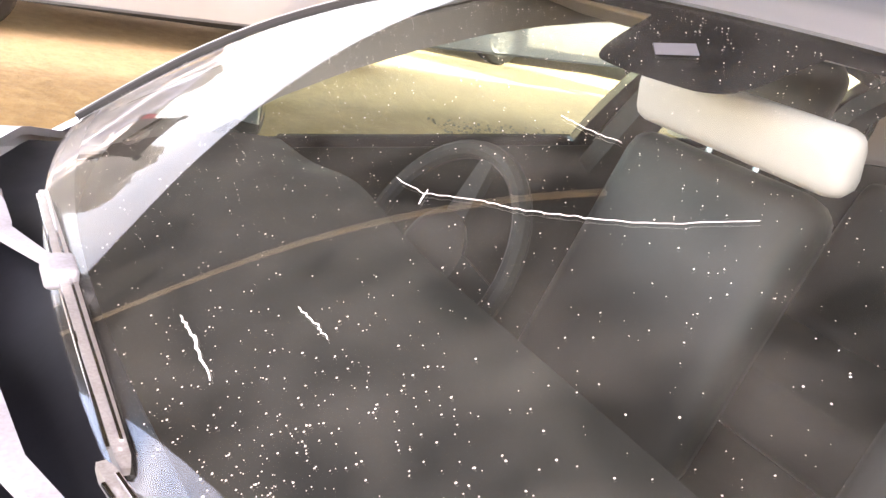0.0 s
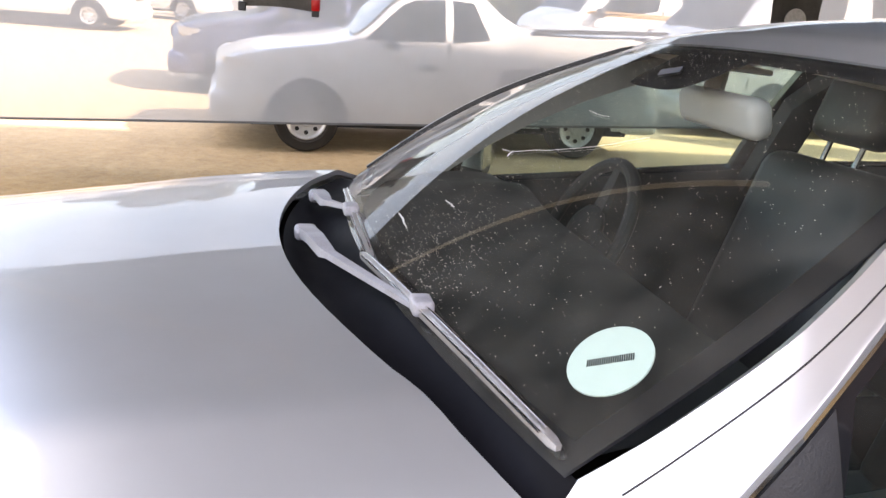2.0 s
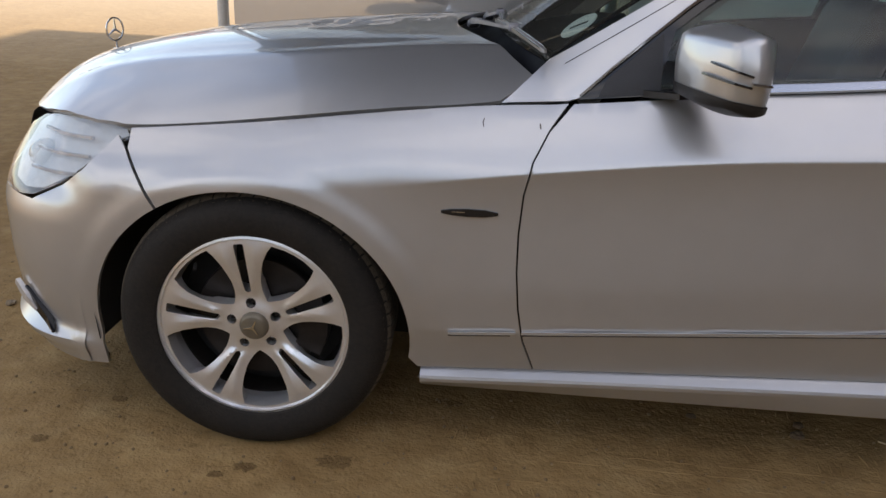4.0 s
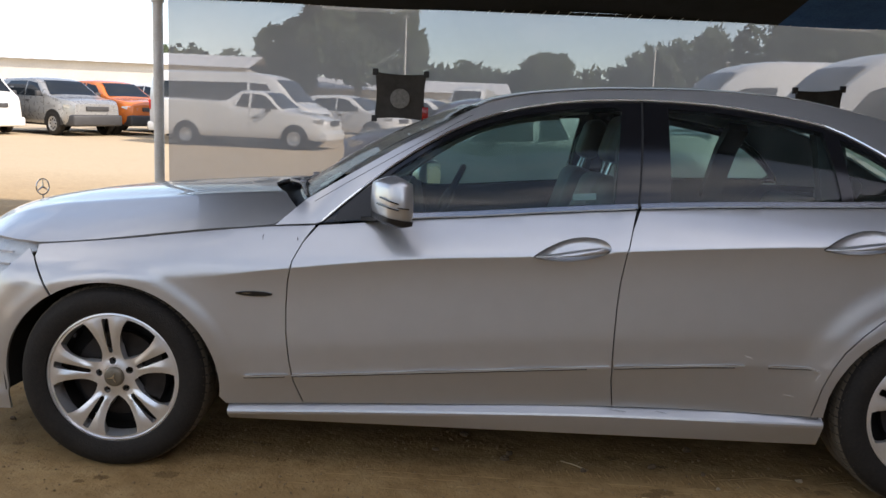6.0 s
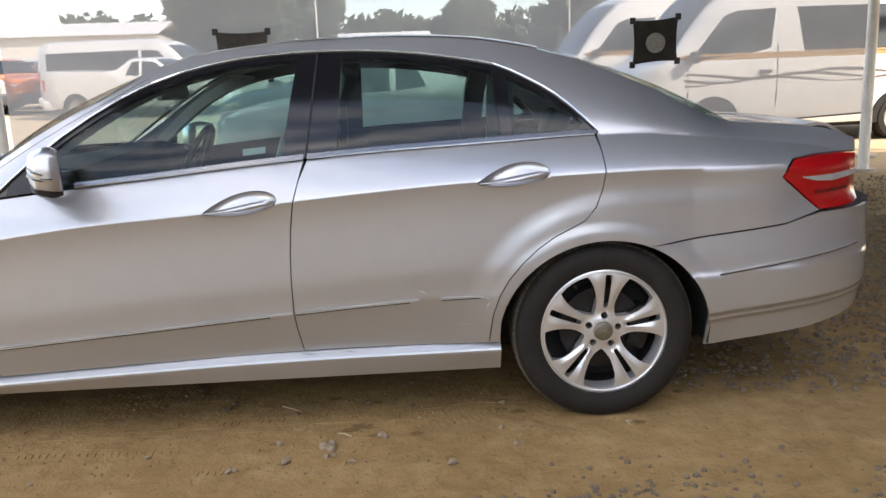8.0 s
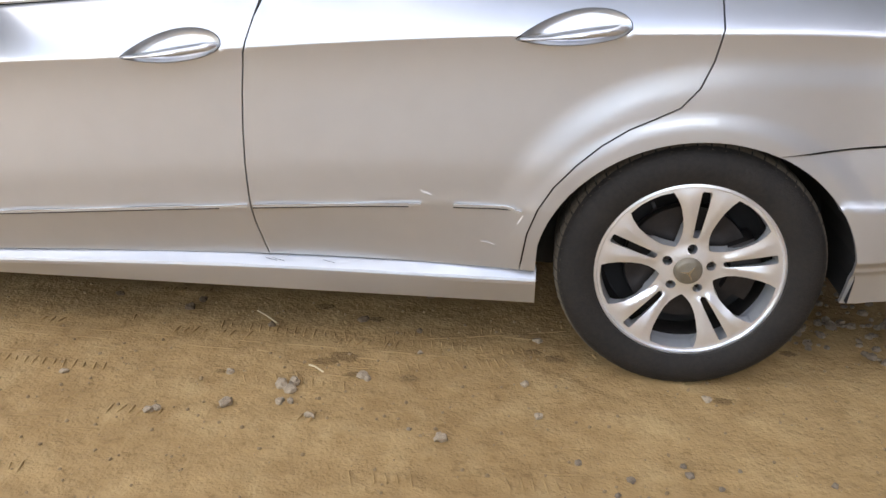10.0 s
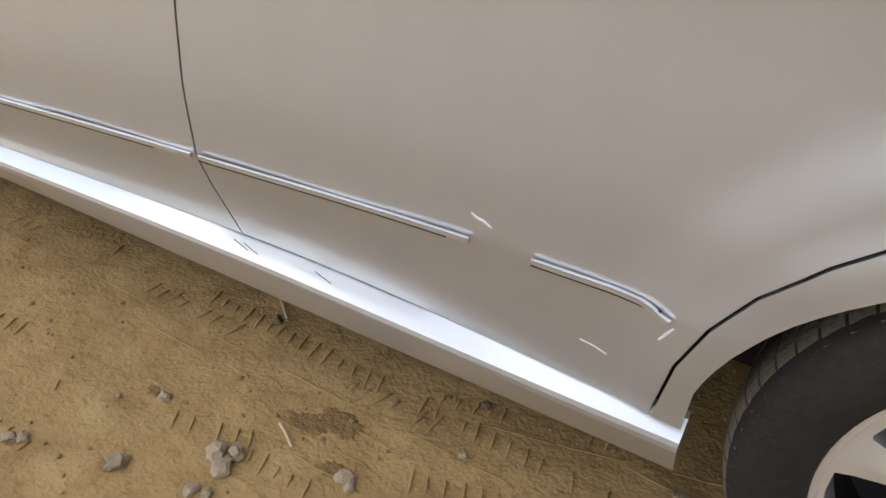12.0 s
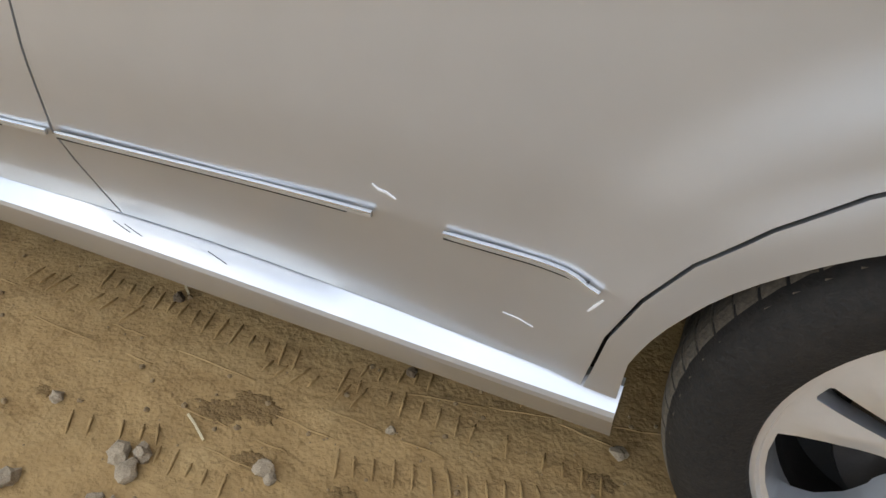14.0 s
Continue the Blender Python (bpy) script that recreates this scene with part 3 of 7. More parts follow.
def plan(x):
    """Half width of the body at its widest, along the car."""
    if x < -0.30:
        return 0.885 * max(0.0, 1 - ((-0.30 - x) / 0.536) ** 2.6) ** (1 / 2.6)
    if x > 3.2:
        return 0.893 * max(0.0, 1 - ((x - 3.2) / 0.83) ** 4) ** 0.25
    return PLAN_MID(x)


def half_width(x, z):
    zc, zb = CREASE(x), BELT(x)
    w = plan(x) - 0.10 * sm(3.42, 3.95, x) * sm(0.66, 0.80, z)
    if z <= zb:
        k = sm(0.22, 0.62, x) * (1 - 0.8 * sm(2.95, 3.9, x))
        y = w + LOWER(z) * (1 if x > 0 else 0.6)
        # between the wheels the panel turns under along the moulding
        zm, mid = MOULD_Z(x), sm(0.30, 0.52, x) * (1 - sm(2.52, 2.72, x))
        y += (w - 0.008 * (1 - sm(zm, zm + 0.12, z)) - TUCK(x) * max(0.0, zm - z) - y) * mid
        # the flank is drawn in just under the crease
        d = max(0.0, zc - z) / 0.12
        y -= 0.0105 * k * d * math.exp(1 - d)
        if z > zc:
            u = max(0.0, (z - zc) / max(1e-4, zb - zc))
            y = w + (BELT_Y(x) - w if x > -0.3 else -0.073) * (u ** (1.7 - 0.58 * k))
        # haunch over the rear wheel
        r = math.hypot((x - 2.95) / 0.56, (z - 0.42) / 0.43)
        if x < 2.95:
            y += 0.009 * (1 - sm(0.85, 1.04, r))
        else:
            y += 0.009 * (1 - sm(0.7855, 0.8672, z)) * (1 - sm(3.0, 3.9, x))
        for cx in (0.0, BASE):
            q = math.hypot((x - cx) / ARCH_A, (z - HUB_Z) / ARCH_B)
            y += (0.007 * (1 - sm(1.07, 1.22, q)) + 0.002 * (1 - sm(1.19, 1.40, q))) * (1 - mid * (1 - sm(0.29, 0.42, z)))
        return y
    ze = EDGE_Z(x)
    u = min(1.3, max(0.0, (z - zb) / max(1e-3, ze - zb)))
    b = BELT_Y(x) - 0.002
    return b + (EDGE_Y(x) - b) * u ** 1.28


def side_map(s, off=0.0):
    return lambda x, z: (x, s * (half_width(x, z) - off), z)


def arch(cx, a0, a1, n=26, grow=0.0):
    """Points on a wheel opening from angle a0 to a1, in degrees."""
    return [(cx + (ARCH_A + grow) * math.cos(radians(a0 + (a1 - a0) * i / n)), HUB_Z + (ARCH_B + grow) * math.sin(radians(a0 + (a1 - a0) * i / n))) for i in range(n + 1)]


FGAP = [(0.718, 0.896), (0.676, 0.838), (0.645, 0.775), (0.630, 0.70), (0.625, 0.61), (0.627, 0.52), (0.636, 0.43), (0.652, 0.345), (0.684, 0.257)]
BGAP = [(1.824, 0.992), (1.799, 0.924), (1.778, 0.843), (1.764, 0.75), (1.757, 0.66), (1.754, 0.57), (1.754, 0.48), (1.758, 0.40), (1.774, 0.294)]
RGAP = [(2.862, 1.035), (2.873, 0.985), (2.874, 0.92), (2.862, 0.85), (2.838, 0.79), (2.800, 0.745), (2.750, 0.720), (2.690, 0.692), (2.630, 0.652), (2.575, 0.603), (2.525, 0.545), (2.490, 0.485), (2.466, 0.415), (2.450, 0.302)]
DLO = [(0.735, 0.905), (0.80, 0.965), (0.862, 1.018), (0.95, 1.090), (1.048, 1.160), (1.15, 1.223), (1.25, 1.272), (1.35, 1.307), (1.455, 1.332), (1.56, 1.350), (1.67, 1.361), (1.78, 1.367), (1.89, 1.369), (2.0, 1.367), (2.11, 1.361), (2.22, 1.350), (2.325, 1.335), (2.42, 1.319), (2.517, 1.299), (2.58, 1.273), (2.637, 1.243), (2.69, 1.212), (2.738, 1.179), (2.79, 1.134), (2.84, 1.083), (2.875, 1.045)]


sill_top = pch((0.41, 0.243), (1.0, 0.268), (1.77, 0.292), (2.45, 0.301), (2.55, 0.302))


def belt_run(x0, x1, dz=0.0, n=14):
    return [(x0 + (x1 - x0) * i / n, BELT(x0 + (x1 - x0) * i / n) + dz) for i in range(n + 1)]


HANDLES = ((1.475, 1.715, 0.824, 0.858), (2.430, 2.668, 0.889, 0.917))


def cup_outline(x0, x1, z0, z1, k=1.0):
    """The recess behind a door handle: a drop, pointed in front, low below the grip and high above it."""
    out = []
    for i in range(36):
        a = radians(10 * i)
        t = 0.5 + 0.5 * math.cos(a)
        h = (0.046 if a < math.pi else 0.026) * (math.sin(math.pi * t / 1.16) ** 0.85 if t < 0.58 else math.sqrt(max(0.0, 1 - ((t - 0.58) / 0.42) ** 2)))
        dx = (x1 - x0 + 0.016) * (t - 0.5) * k
        out.append(((x0 + x1) / 2 + dx, (z0 + z1) / 2 + 0.002 + (z1 - z0) / (x1 - x0) * dx + (h if a < math.pi else -h) * k))
    return out


car = new("silver_saloon", None)
tagged(car, "silver four-door saloon with alloy wheels, dusty and scratched", "car")

for s in (-1, 1):
    f = side_map(s)
    fender = belt_run(-0.285, 0.715, -0.001, 18) + FGAP[1:] + [(0.55, sill_top(0.55)), (0.405, sill_top(0.405))] + arch(0, -8, 122) + [(-0.284, 0.740)]
    rings = [(cx + (ARCH_A * q) * math.cos(radians(a)), HUB_Z + (ARCH_B * q) * math.sin(radians(a))) for cx in (0.0, BASE) for q in (1.025, 1.05, 1.075, 1.10, 1.125, 1.15, 1.18, 1.22, 1.28, 1.34, 1.40) for a in range(-10, 192, 3)]
    rings += [(2.95 + 0.56 * q * math.cos(radians(a)), 0.42 + 0.43 * q * math.sin(radians(a))) for q in (0.86, 0.895, 0.93, 0.965, 1.0, 1.04) for a in range(90, 182, 3)]
    rings = [p for p in rings if p[0] < 0.2 or p[0] > 3.3 or abs(p[1] - CREASE(p[0])) > 0.036]
    crease = [(0.2 + 0.1 * i, CREASE(0.2 + 0.1 * i)) for i in range(31)]
    skin("front_wing", fender, f, SILVER, car, 0.026, lines=[crease], points=rings)
    front_door = belt_run(0.724, 1.818, -0.001, 18) + BGAP[1:] + [(1.2, sill_top(1.2) + 0.002)] + FGAP[:0:-1]
    skin("front_door", front_door, f, SILVER, car, 0.026, lines=[crease], points=rings, holes=[cup_outline(*HANDLES[0])])
    rear_door = belt_run(1.828, 2.862, -0.001, 18) + RGAP[1:] + [(2.1, sill_top(2.1) + 0.002)] + BGAP[:0:-1]
    skin("rear_door", rear_door, f, SILVER, car, 0.024, lines=[crease], points=rings, holes=[cup_outline(*HANDLES[1])])
    top = [(x, EDGE_Z(x)) for x in (3.93, 3.86, 3.8, 3.7, 3.6, 3.5, 3.42, 3.3, 3.2, 3.1, 3.0, 2.9, 2.8, 2.7, 2.6, 2.5, 2.4, 2.25, 2.1, 1.95, 1.8, 1.65, 1.5, 1.4, 1.303, 1.2, 1.1, 1.0, 0.9, 0.8, 0.72, 0.665)]
    lamp_edge = [(3.676, 0.734), (3.60, 0.795), (3.516, 0.863), (3.54, 0.900), (3.575, 0.924), (3.68, 0.932), (3.82, 0.930), (3.90, 0.925)]
    quarter = [(0.566, 0.886), (0.712, 0.8975)] + DLO + [(2.868, 1.0345)] + RGAP[1:] + [(2.492, sill_top(2.49) + 0.002)] + arch(BASE, 178, 66)[2:] + [(3.13, 0.652), (3.222, 0.664), (3.428, 0.685), (3.53, 0.697), (3.60, 0.716)] + lamp_edge + top
    skin("body_side", quarter, f, SILVER, car, 0.026, lines=[crease, [(2.86 + 0.1 * i, BELT(2.86 + 0.1 * i)) for i in range(11)]], points=rings)


# ---- saloon: bonnet, roof, screen, boot ----
BONNET_HALF = pch((-0.80, 0.10), (-0.785, 0.25), (-0.72, 0.47), (-0.60, 0.635), (-0.45, 0.755), (-0.30, 0.812), (0.0, 0.826), (0.56, 0.838), (0.66, 0.80))
BONNET_EDGE = pch((-0.80, 0.745), (-0.6, 0.775), (-0.48, 0.792), (-0.30, 0.786), (-0.1, 0.803), (0.03, 0.820), (0.33, 0.861), (0.56, 0.887), (0.66, 0.93))
BONNET_MID = pch((-0.80, 0.755), (-0.74, 0.83), (-0.66, 0.873), (-0.5, 0.912), (-0.3, 0.944), (0.0, 0.972), (0.3, 0.990), (0.55, 0.998), (0.7, 0.998))
BONNET_POW = pch((-0.8, 2.4), (-0.4, 2.8), (0.0, 3.6), (0.5, 6.0))


def bonnet(x, y):
    a, e, m = BONNET_HALF(x), BONNET_EDGE(x), BONNET_MID(x)
    u = min(1.05, abs(y) / a)
    z = e + (m - e) * (1 - u ** BONNET_POW(x))
    ridge = 0.52 + 0.10 * sm(-0.6, 0.5, x)
    z += 0.007 * sm(-0.7, -0.4, x) * math.exp(-((abs(y) - ridge) / 0.045) ** 2)
    return (x, y, z)


def bonnet_rear(y):
    return 0.41 + 0.235 * (abs(y) / 0.785) ** 2


outline = [(bonnet_rear(0.785 * i / 14), 0.785 * i / 14) for i in range(-14, 15)]
outline += [(0.565, 0.836)] + [(x, BONNET_HALF(x) - 0.001) for x in (0.45, 0.3, 0.15, 0.0, -0.15, -0.30, -0.38, -0.45, -0.52, -0.60, -0.66, -0.72, -0.76, -0.785)]
outline += [(-0.798, 0.12), (-0.80, 0.0), (-0.798, -0.12)] + [(x, -BONNET_HALF(x) + 0.001) for x in (-0.785, -0.76, -0.72, -0.66, -0.60, -0.52, -0.45, -0.38, -0.30, -0.15, 0.0, 0.15, 0.3, 0.45)] + [(0.565, -0.836)]
skin("bonnet", outline, bonnet, SILVER, car, 0.03)

# mascot: a slim ring on a stalk
bm = bmesh.new()
lathe(bm, [(0.036 + 0.0028 * math.cos(t), 0.0028 * math.sin(t)) for t in [2 * math.pi * i / 8 for i in range(9)]], 36, "Y")
for k in range(3):
    t = radians(90 + 120 * k)
    bar(bm, [(0, 0, 0), (0.036 * math.cos(t), 0, 0.036 * math.sin(t))], [0.007, 0.002], [0.006, 0.002], (0, 1, 0))
tube(bm, (0, 0, -0.036), (0, 0, -0.062), 0.004, 10)
bmesh.ops.create_cone(bm, cap_ends=True, segments=18, radius1=0.018, radius2=0.010, depth=0.014, matrix=Matrix.Translation((0, 0, -0.066)))
bmesh.ops.transform(bm, matrix=pose(-0.713, 0.0, bonnet(-0.713, 0)[2] + 0.068, 0, 0, 72), verts=bm.verts)
part("bonnet_ornament", bm, CHROME, car, "slim chrome ring ornament on a stalk", smooth=True)


def roof(x, y):
    a = EDGE_Y(x)
    u = abs(y) / a
    return (x, y, EDGE_Z(x) + (CROWN_Z(x) - EDGE_Z(x)) * (1 - u ** 2.4))


def screen_top(u):
    return (1.266 - 0.078 * (1 - u * u), 0.553 * u, 1.331 + 0.022 * (1 - u * u))


def back_top(u):
    return 2.70 + 0.05 * (1 - u * u)


us = [i / 20 for i in range(-20, 21)]
outline = [(screen_top(u)[0], EDGE_Y(screen_top(1)[0]) * u) for u in us]
outline += [(x, EDGE_Y(x)) for x in (1.45, 1.6, 1.8, 2.0, 2.2, 2.4, 2.55)] + [(back_top(u), EDGE_Y(2.7) * u) for u in us[::-1]] + [(x, -EDGE_Y(x)) for x in (2.55, 2.4, 2.2, 2.0, 1.8, 1.6, 1.45)]


def roof_skin(x, y):
    x0 = max(x, 1.303)
    z = roof(x0, min(abs(y), EDGE_Y(x0)))[2] - (0.25 * (abs(y) - EDGE_Y(x0)) if abs(y) > EDGE_Y(x0) else 0)
    return (x, y, z - 0.42 * max(0, 1.303 - x))


skin("roof_panel", outline, roof_skin, SILVER, car, 0.035, 0.0015)


def screen(u, v):
    """The windscreen over u across and v up."""
    bx, by, bz = 0.530 + 0.127 * u * u, 0.765 * u, 1.000 - 0.026 * u * u
    tx, ty, tz = screen_top(u)
    b = 0.022 * math.sin(math.pi * v)
    return (bx + (tx - bx) * v - b * 0.5, by + (ty - by) * v + u * abs(u) ** 4 * 0.072 * math.sin(math.pi * v), bz + (tz - bz) * v + b)


vs = [i / 24 for i in range(25)]
screen_ob = grid_surface("windscreen", us, vs, screen, SCREEN, car, "dusty cracked windscreen glass")
screen_ob.visible_shadow = False


def on_screen(u, v, lift=0.0):
    p = Vector(screen(u, v))
    n = (Vector(screen(u + 0.01, v)) - p).cross(Vector(screen(u, v + 0.01)) - p).normalized()
    if n.z < 0:
        n = -n
    return p + n * lift


# rubber strip with a bright lip along the far edge of the glass
for nm, out, lift, w, h, mat, label in (("screen_seal", 0.003, 0.001, 0.014, 0.010, SEAL, "black rubber strip beside the windscreen"), ("pillar_lip", 0.0115, 0.003, 0.003, 0.007, SILVER, "narrow silver lip of the pillar")):
    bm = bmesh.new()
    bar(bm, [on_screen(1.0, -0.02 + 1.03 * k / 24) + Vector((0, out, lift - 0.004 * (k == 24))) for k in range(25)], w, h, (-0.5, 0.1, 1))
    part(nm, bm, mat, car, label)
# black print round the glass, and the sensor field at the top
def print_strip(name, u0, u1, v0, v1, n=40, m=6, lift=-0.004):
    return grid_surface(name, [u0 + (u1 - u0) * i / n for i in range(n + 1)], [i / m for i in range(m + 1)], lambda u, k: on_screen(u, (v0(u) if callable(v0) else v0) + ((v1(u) if callable(v1) else v1) - (v0(u) if callable(v0) else v0)) * k, lift), GLOSSBLACK, screen_ob)


print_strip("top_print", -1, 1, 0.936, 1.0)
FIELD = pch((-0.28, 0.94), (-0.272, 0.82), (-0.25, 0.775), (-0.20, 0.757), (-0.08, 0.752), (0.0, 0.758), (0.03, 0.775), (0.13, 0.94))
print_strip("sensor_print", -0.279, 0.129, FIELD, 0.94, 40)
print_strip("bottom_print", -1, 1, 0.0, 0.045)
for s in (-1, 1):
    print_strip("side_print", s * 0.965, s * 1.0, 0.02, 1.0, 3, 24)
# pale sensor window in the print
bm = bmesh.new()
q = [on_screen(u, v, 0.002) for u, v in ((-0.03, 0.83), (-0.09, 0.862), (-0.135, 0.832), (-0.075, 0.80))]
bm.faces.new([bm.verts.new(p) for p in q])
part("sensor_window", bm, material("sensor_grey", (0.10, 0.10, 0.11), 0.4), screen_ob)


def scratch(pts, w, mat=None):
    """A hairline crack in the glass: a thin bright wedge along points (u, v)."""
    bm = bmesh.new()
    rng = random.Random(len(pts))
    dense_pts = []
    for a, b in zip(pts, pts[1:]):
        for k in range(8):
            t = k / 8
            dense_pts.append(on_screen(a[0] + (b[0] - a[0]) * t + rng.uniform(-1, 1) * 0.0015, a[1] + (b[1] - a[1]) * t + rng.uniform(-1, 1) * 0.0015, 0.002))
    dense_pts.append(on_screen(*pts[-1], 0.002))
    n = len(dense_pts)
    bar(bm, dense_pts, [w * (0.25 + 0.75 * math.sin(math.pi * (i + 0.5) / n)) * rng.uniform(0.6, 1.2) for i in range(n)], w * 0.4)
    part("crack", bm, CRACK, screen_ob)


CRACK = material("crack_white", (0.85, 0.85, 0.82), 0.3, vary=0.2)
scratch([(-0.09, 0.39), (-0.15, 0.395), (-0.225, 0.43), (-0.26, 0.44), (-0.30, 0.46), (-0.34, 0.48), (-0.40, 0.515), (-0.475, 0.58)], 0.0010)
scratch([(-0.135, 0.60), (-0.20, 0.597), (-0.255, 0.60)], 0.0008)
scratch([(-0.15, 0.40), (-0.165, 0.38)], 0.0016)
scratch([(-0.115, 0.115), (-0.16, 0.115), (-0.23, 0.107)], 0.0022)
scratch([(-0.21, 0.21), (-0.25, 0.212), (-0.275, 0.21)], 0.0013)


# specks of dirt and dried drops on the glass
rng = random.Random(11)
verts, faces = [], []
for i in range(2400):
    if i < 420:
        u, v = -0.40 + rng.gauss(0, 0.13), 0.05 + abs(rng.gauss(0, 0.11))
    else:
        u, v = rng.uniform(-0.95, 0.95), rng.uniform(0.03, 0.95)
    if abs(u) > 0.95 or v < 0.01 or v > 0.95:
        continue
    c, r = on_screen(u, v, 0.0015), rng.uniform(0.0003, 0.0010) if i < 420 else rng.uniform(0.0002, 0.0008)
    k = len(verts)
    t = rng.random() * 6
    e = Vector((0.5, 0, 0.85))
    for j in range(5):
        a = t + j * 2 * math.pi / 5
        verts.append(c + (Vector((0, 1, 0)) * math.cos(a) + Vector((0.86, 0, 0.5)) * math.sin(a)) * r * rng.uniform(0.6, 1.3))
    verts.append(c + Vector((-0.5, 0, 0.86)) * 0.0007)
    faces += [(k + j, k + (j + 1) % 5, k + 5) for j in range(5)]
specks = mesh_object("dirt_specks", verts, faces, material("dried_dirt", (0.50, 0.47, 0.42), 0.8), screen_ob, "scattered pale dirt specks")
tagged(specks, kind="stuff")

# licence disc: pale round paper inside the near corner of the screen
disc_m = on_screen(-0.895, 0.165, -0.006)
n0 = (on_screen(-0.895, 0.165, 0.0) - disc_m).normalized()
q0 = n0.to_track_quat("Z", "Y").to_matrix().to_4x4()
bm = bmesh.new()
bmesh.ops.create_cone(bm, cap_ends=True, segments=36, radius1=0.046, radius2=0.046, depth=0.002, matrix=Matrix.Translation(disc_m) @ q0)
disc = part("licence_disc", bm, PAPER, car, "pale green round paper disc with printed bars")
bm = bmesh.new()
for i in range(22):
    x = -0.024 + 0.0023 * i
    box(bm, x, x + 0.0013, -0.005, 0.004, 0.0012, 0.002, Matrix.Translation(disc_m) @ q0 @ pose(0, 0, 0, 0, 0, 42))
part("printed_bars", bm, INK, disc)

# scuttle: the black trough between bonnet and screen
bm_us = [i / 24 for i in range(-24, 25)]


def scuttle(u, v):
    y = 0.785 * u
    x0, x1 = bonnet_rear(y) + 0.006, 0.545 + 0.127 * u * u
    z0, z1 = bonnet(min(0.64, x0), y)[2] - 0.02, 0.998 - 0.026 * u * u
    return (x0 + (x1 - x0) * v, y, z0 + (z1 - z0) * v - 0.035 * math.sin(math.pi * v) * (1 - 0.8 * abs(u)))


grid_surface("scuttle_panel", bm_us, [i / 8 for i in range(9)], scuttle, SCUTTLE, car, "black plastic scuttle panel")


def boot(x, y):
    a = EDGE_Y(x)
    lip = 0.020 * math.exp(-((x - 3.80) / 0.06) ** 2)
    return (x, y, EDGE_Z(x) + 0.010 * (1 - (y / a) ** 2) + lip - 0.6 * max(0, x - 3.9) ** 1.2 * 3)


outline = [(3.44 + 0.05 * (1 - u * u), 0.575 * u) for u in us] + [(x, EDGE_Y(x) - 0.002) for x in (3.55, 3.65, 3.75, 3.85)] + [(3.93 + 0.06 * (1 - u * u), 0.57 * u) for u in us[::-1]] + [(x, -EDGE_Y(x) + 0.002) for x in (3.85, 3.75, 3.65, 3.55)]
skin("boot_lid", outline, boot, SILVER, car, 0.03)


def backlight(u, v):
    tx, ty, tz = back_top(u), 0.508 * u, EDGE_Z(2.7) + (CROWN_Z(2.7) - EDGE_Z(2.7)) * (1 - abs(u) ** 2.4) - 0.02 * (1 - u * u)
    bx, by, bz = 3.44 + 0.05 * (1 - u * u), 0.573 * u, 1.050
    b = 0.03 * math.sin(math.pi * v)
    return (bx + (tx - bx) * v + b * 0.4, by + (ty - by) * v, bz + (tz - bz) * v + b)


rear_glass = grid_surface("rear_window", us, vs, backlight, SIDEGLASS, car)
rear_glass.visible_shadow = False
# rear panel under the boot lid
grid_surface("tail_panel", us, [i / 6 for i in range(7)], lambda u, v: (3.985 - 0.10 * u ** 4 - 0.05 * v, 0.66 * u, 0.60 + 0.36 * v), SILVER, car)


# ---- saloon: bumpers, sills, lamps ----
def nose_plan(t, shift=0.0):
    """Plan curve of the front bumper; t runs -1..1 from one wheel opening to the other."""
    a = radians(90 * (1 - abs(t)))
    c, s_ = math.cos(a), math.sin(a)
    return (-0.30 - (0.536 + shift) * max(0.0, s_) ** (2 / 2.6), (1 if t > 0 else -1) * (0.885 + shift) * max(0.0, c) ** (2 / 2.6))


NOSE_IN = pch((0.16, -0.035), (0.205, -0.012), (0.24, 0.010), (0.275, -0.016), (0.34, -0.004), (0.45, 0.004), (0.55, 0.003), (0.60, -0.008), (0.66, -0.055), (0.75, -0.075), (0.80, -0.10))


def nose(t, z):
    x, y = nose_plan(t, NOSE_IN(z) * (0.3 + 0.7 * sm(1.0, 0.7, abs(t))))
    return (x, y, z)


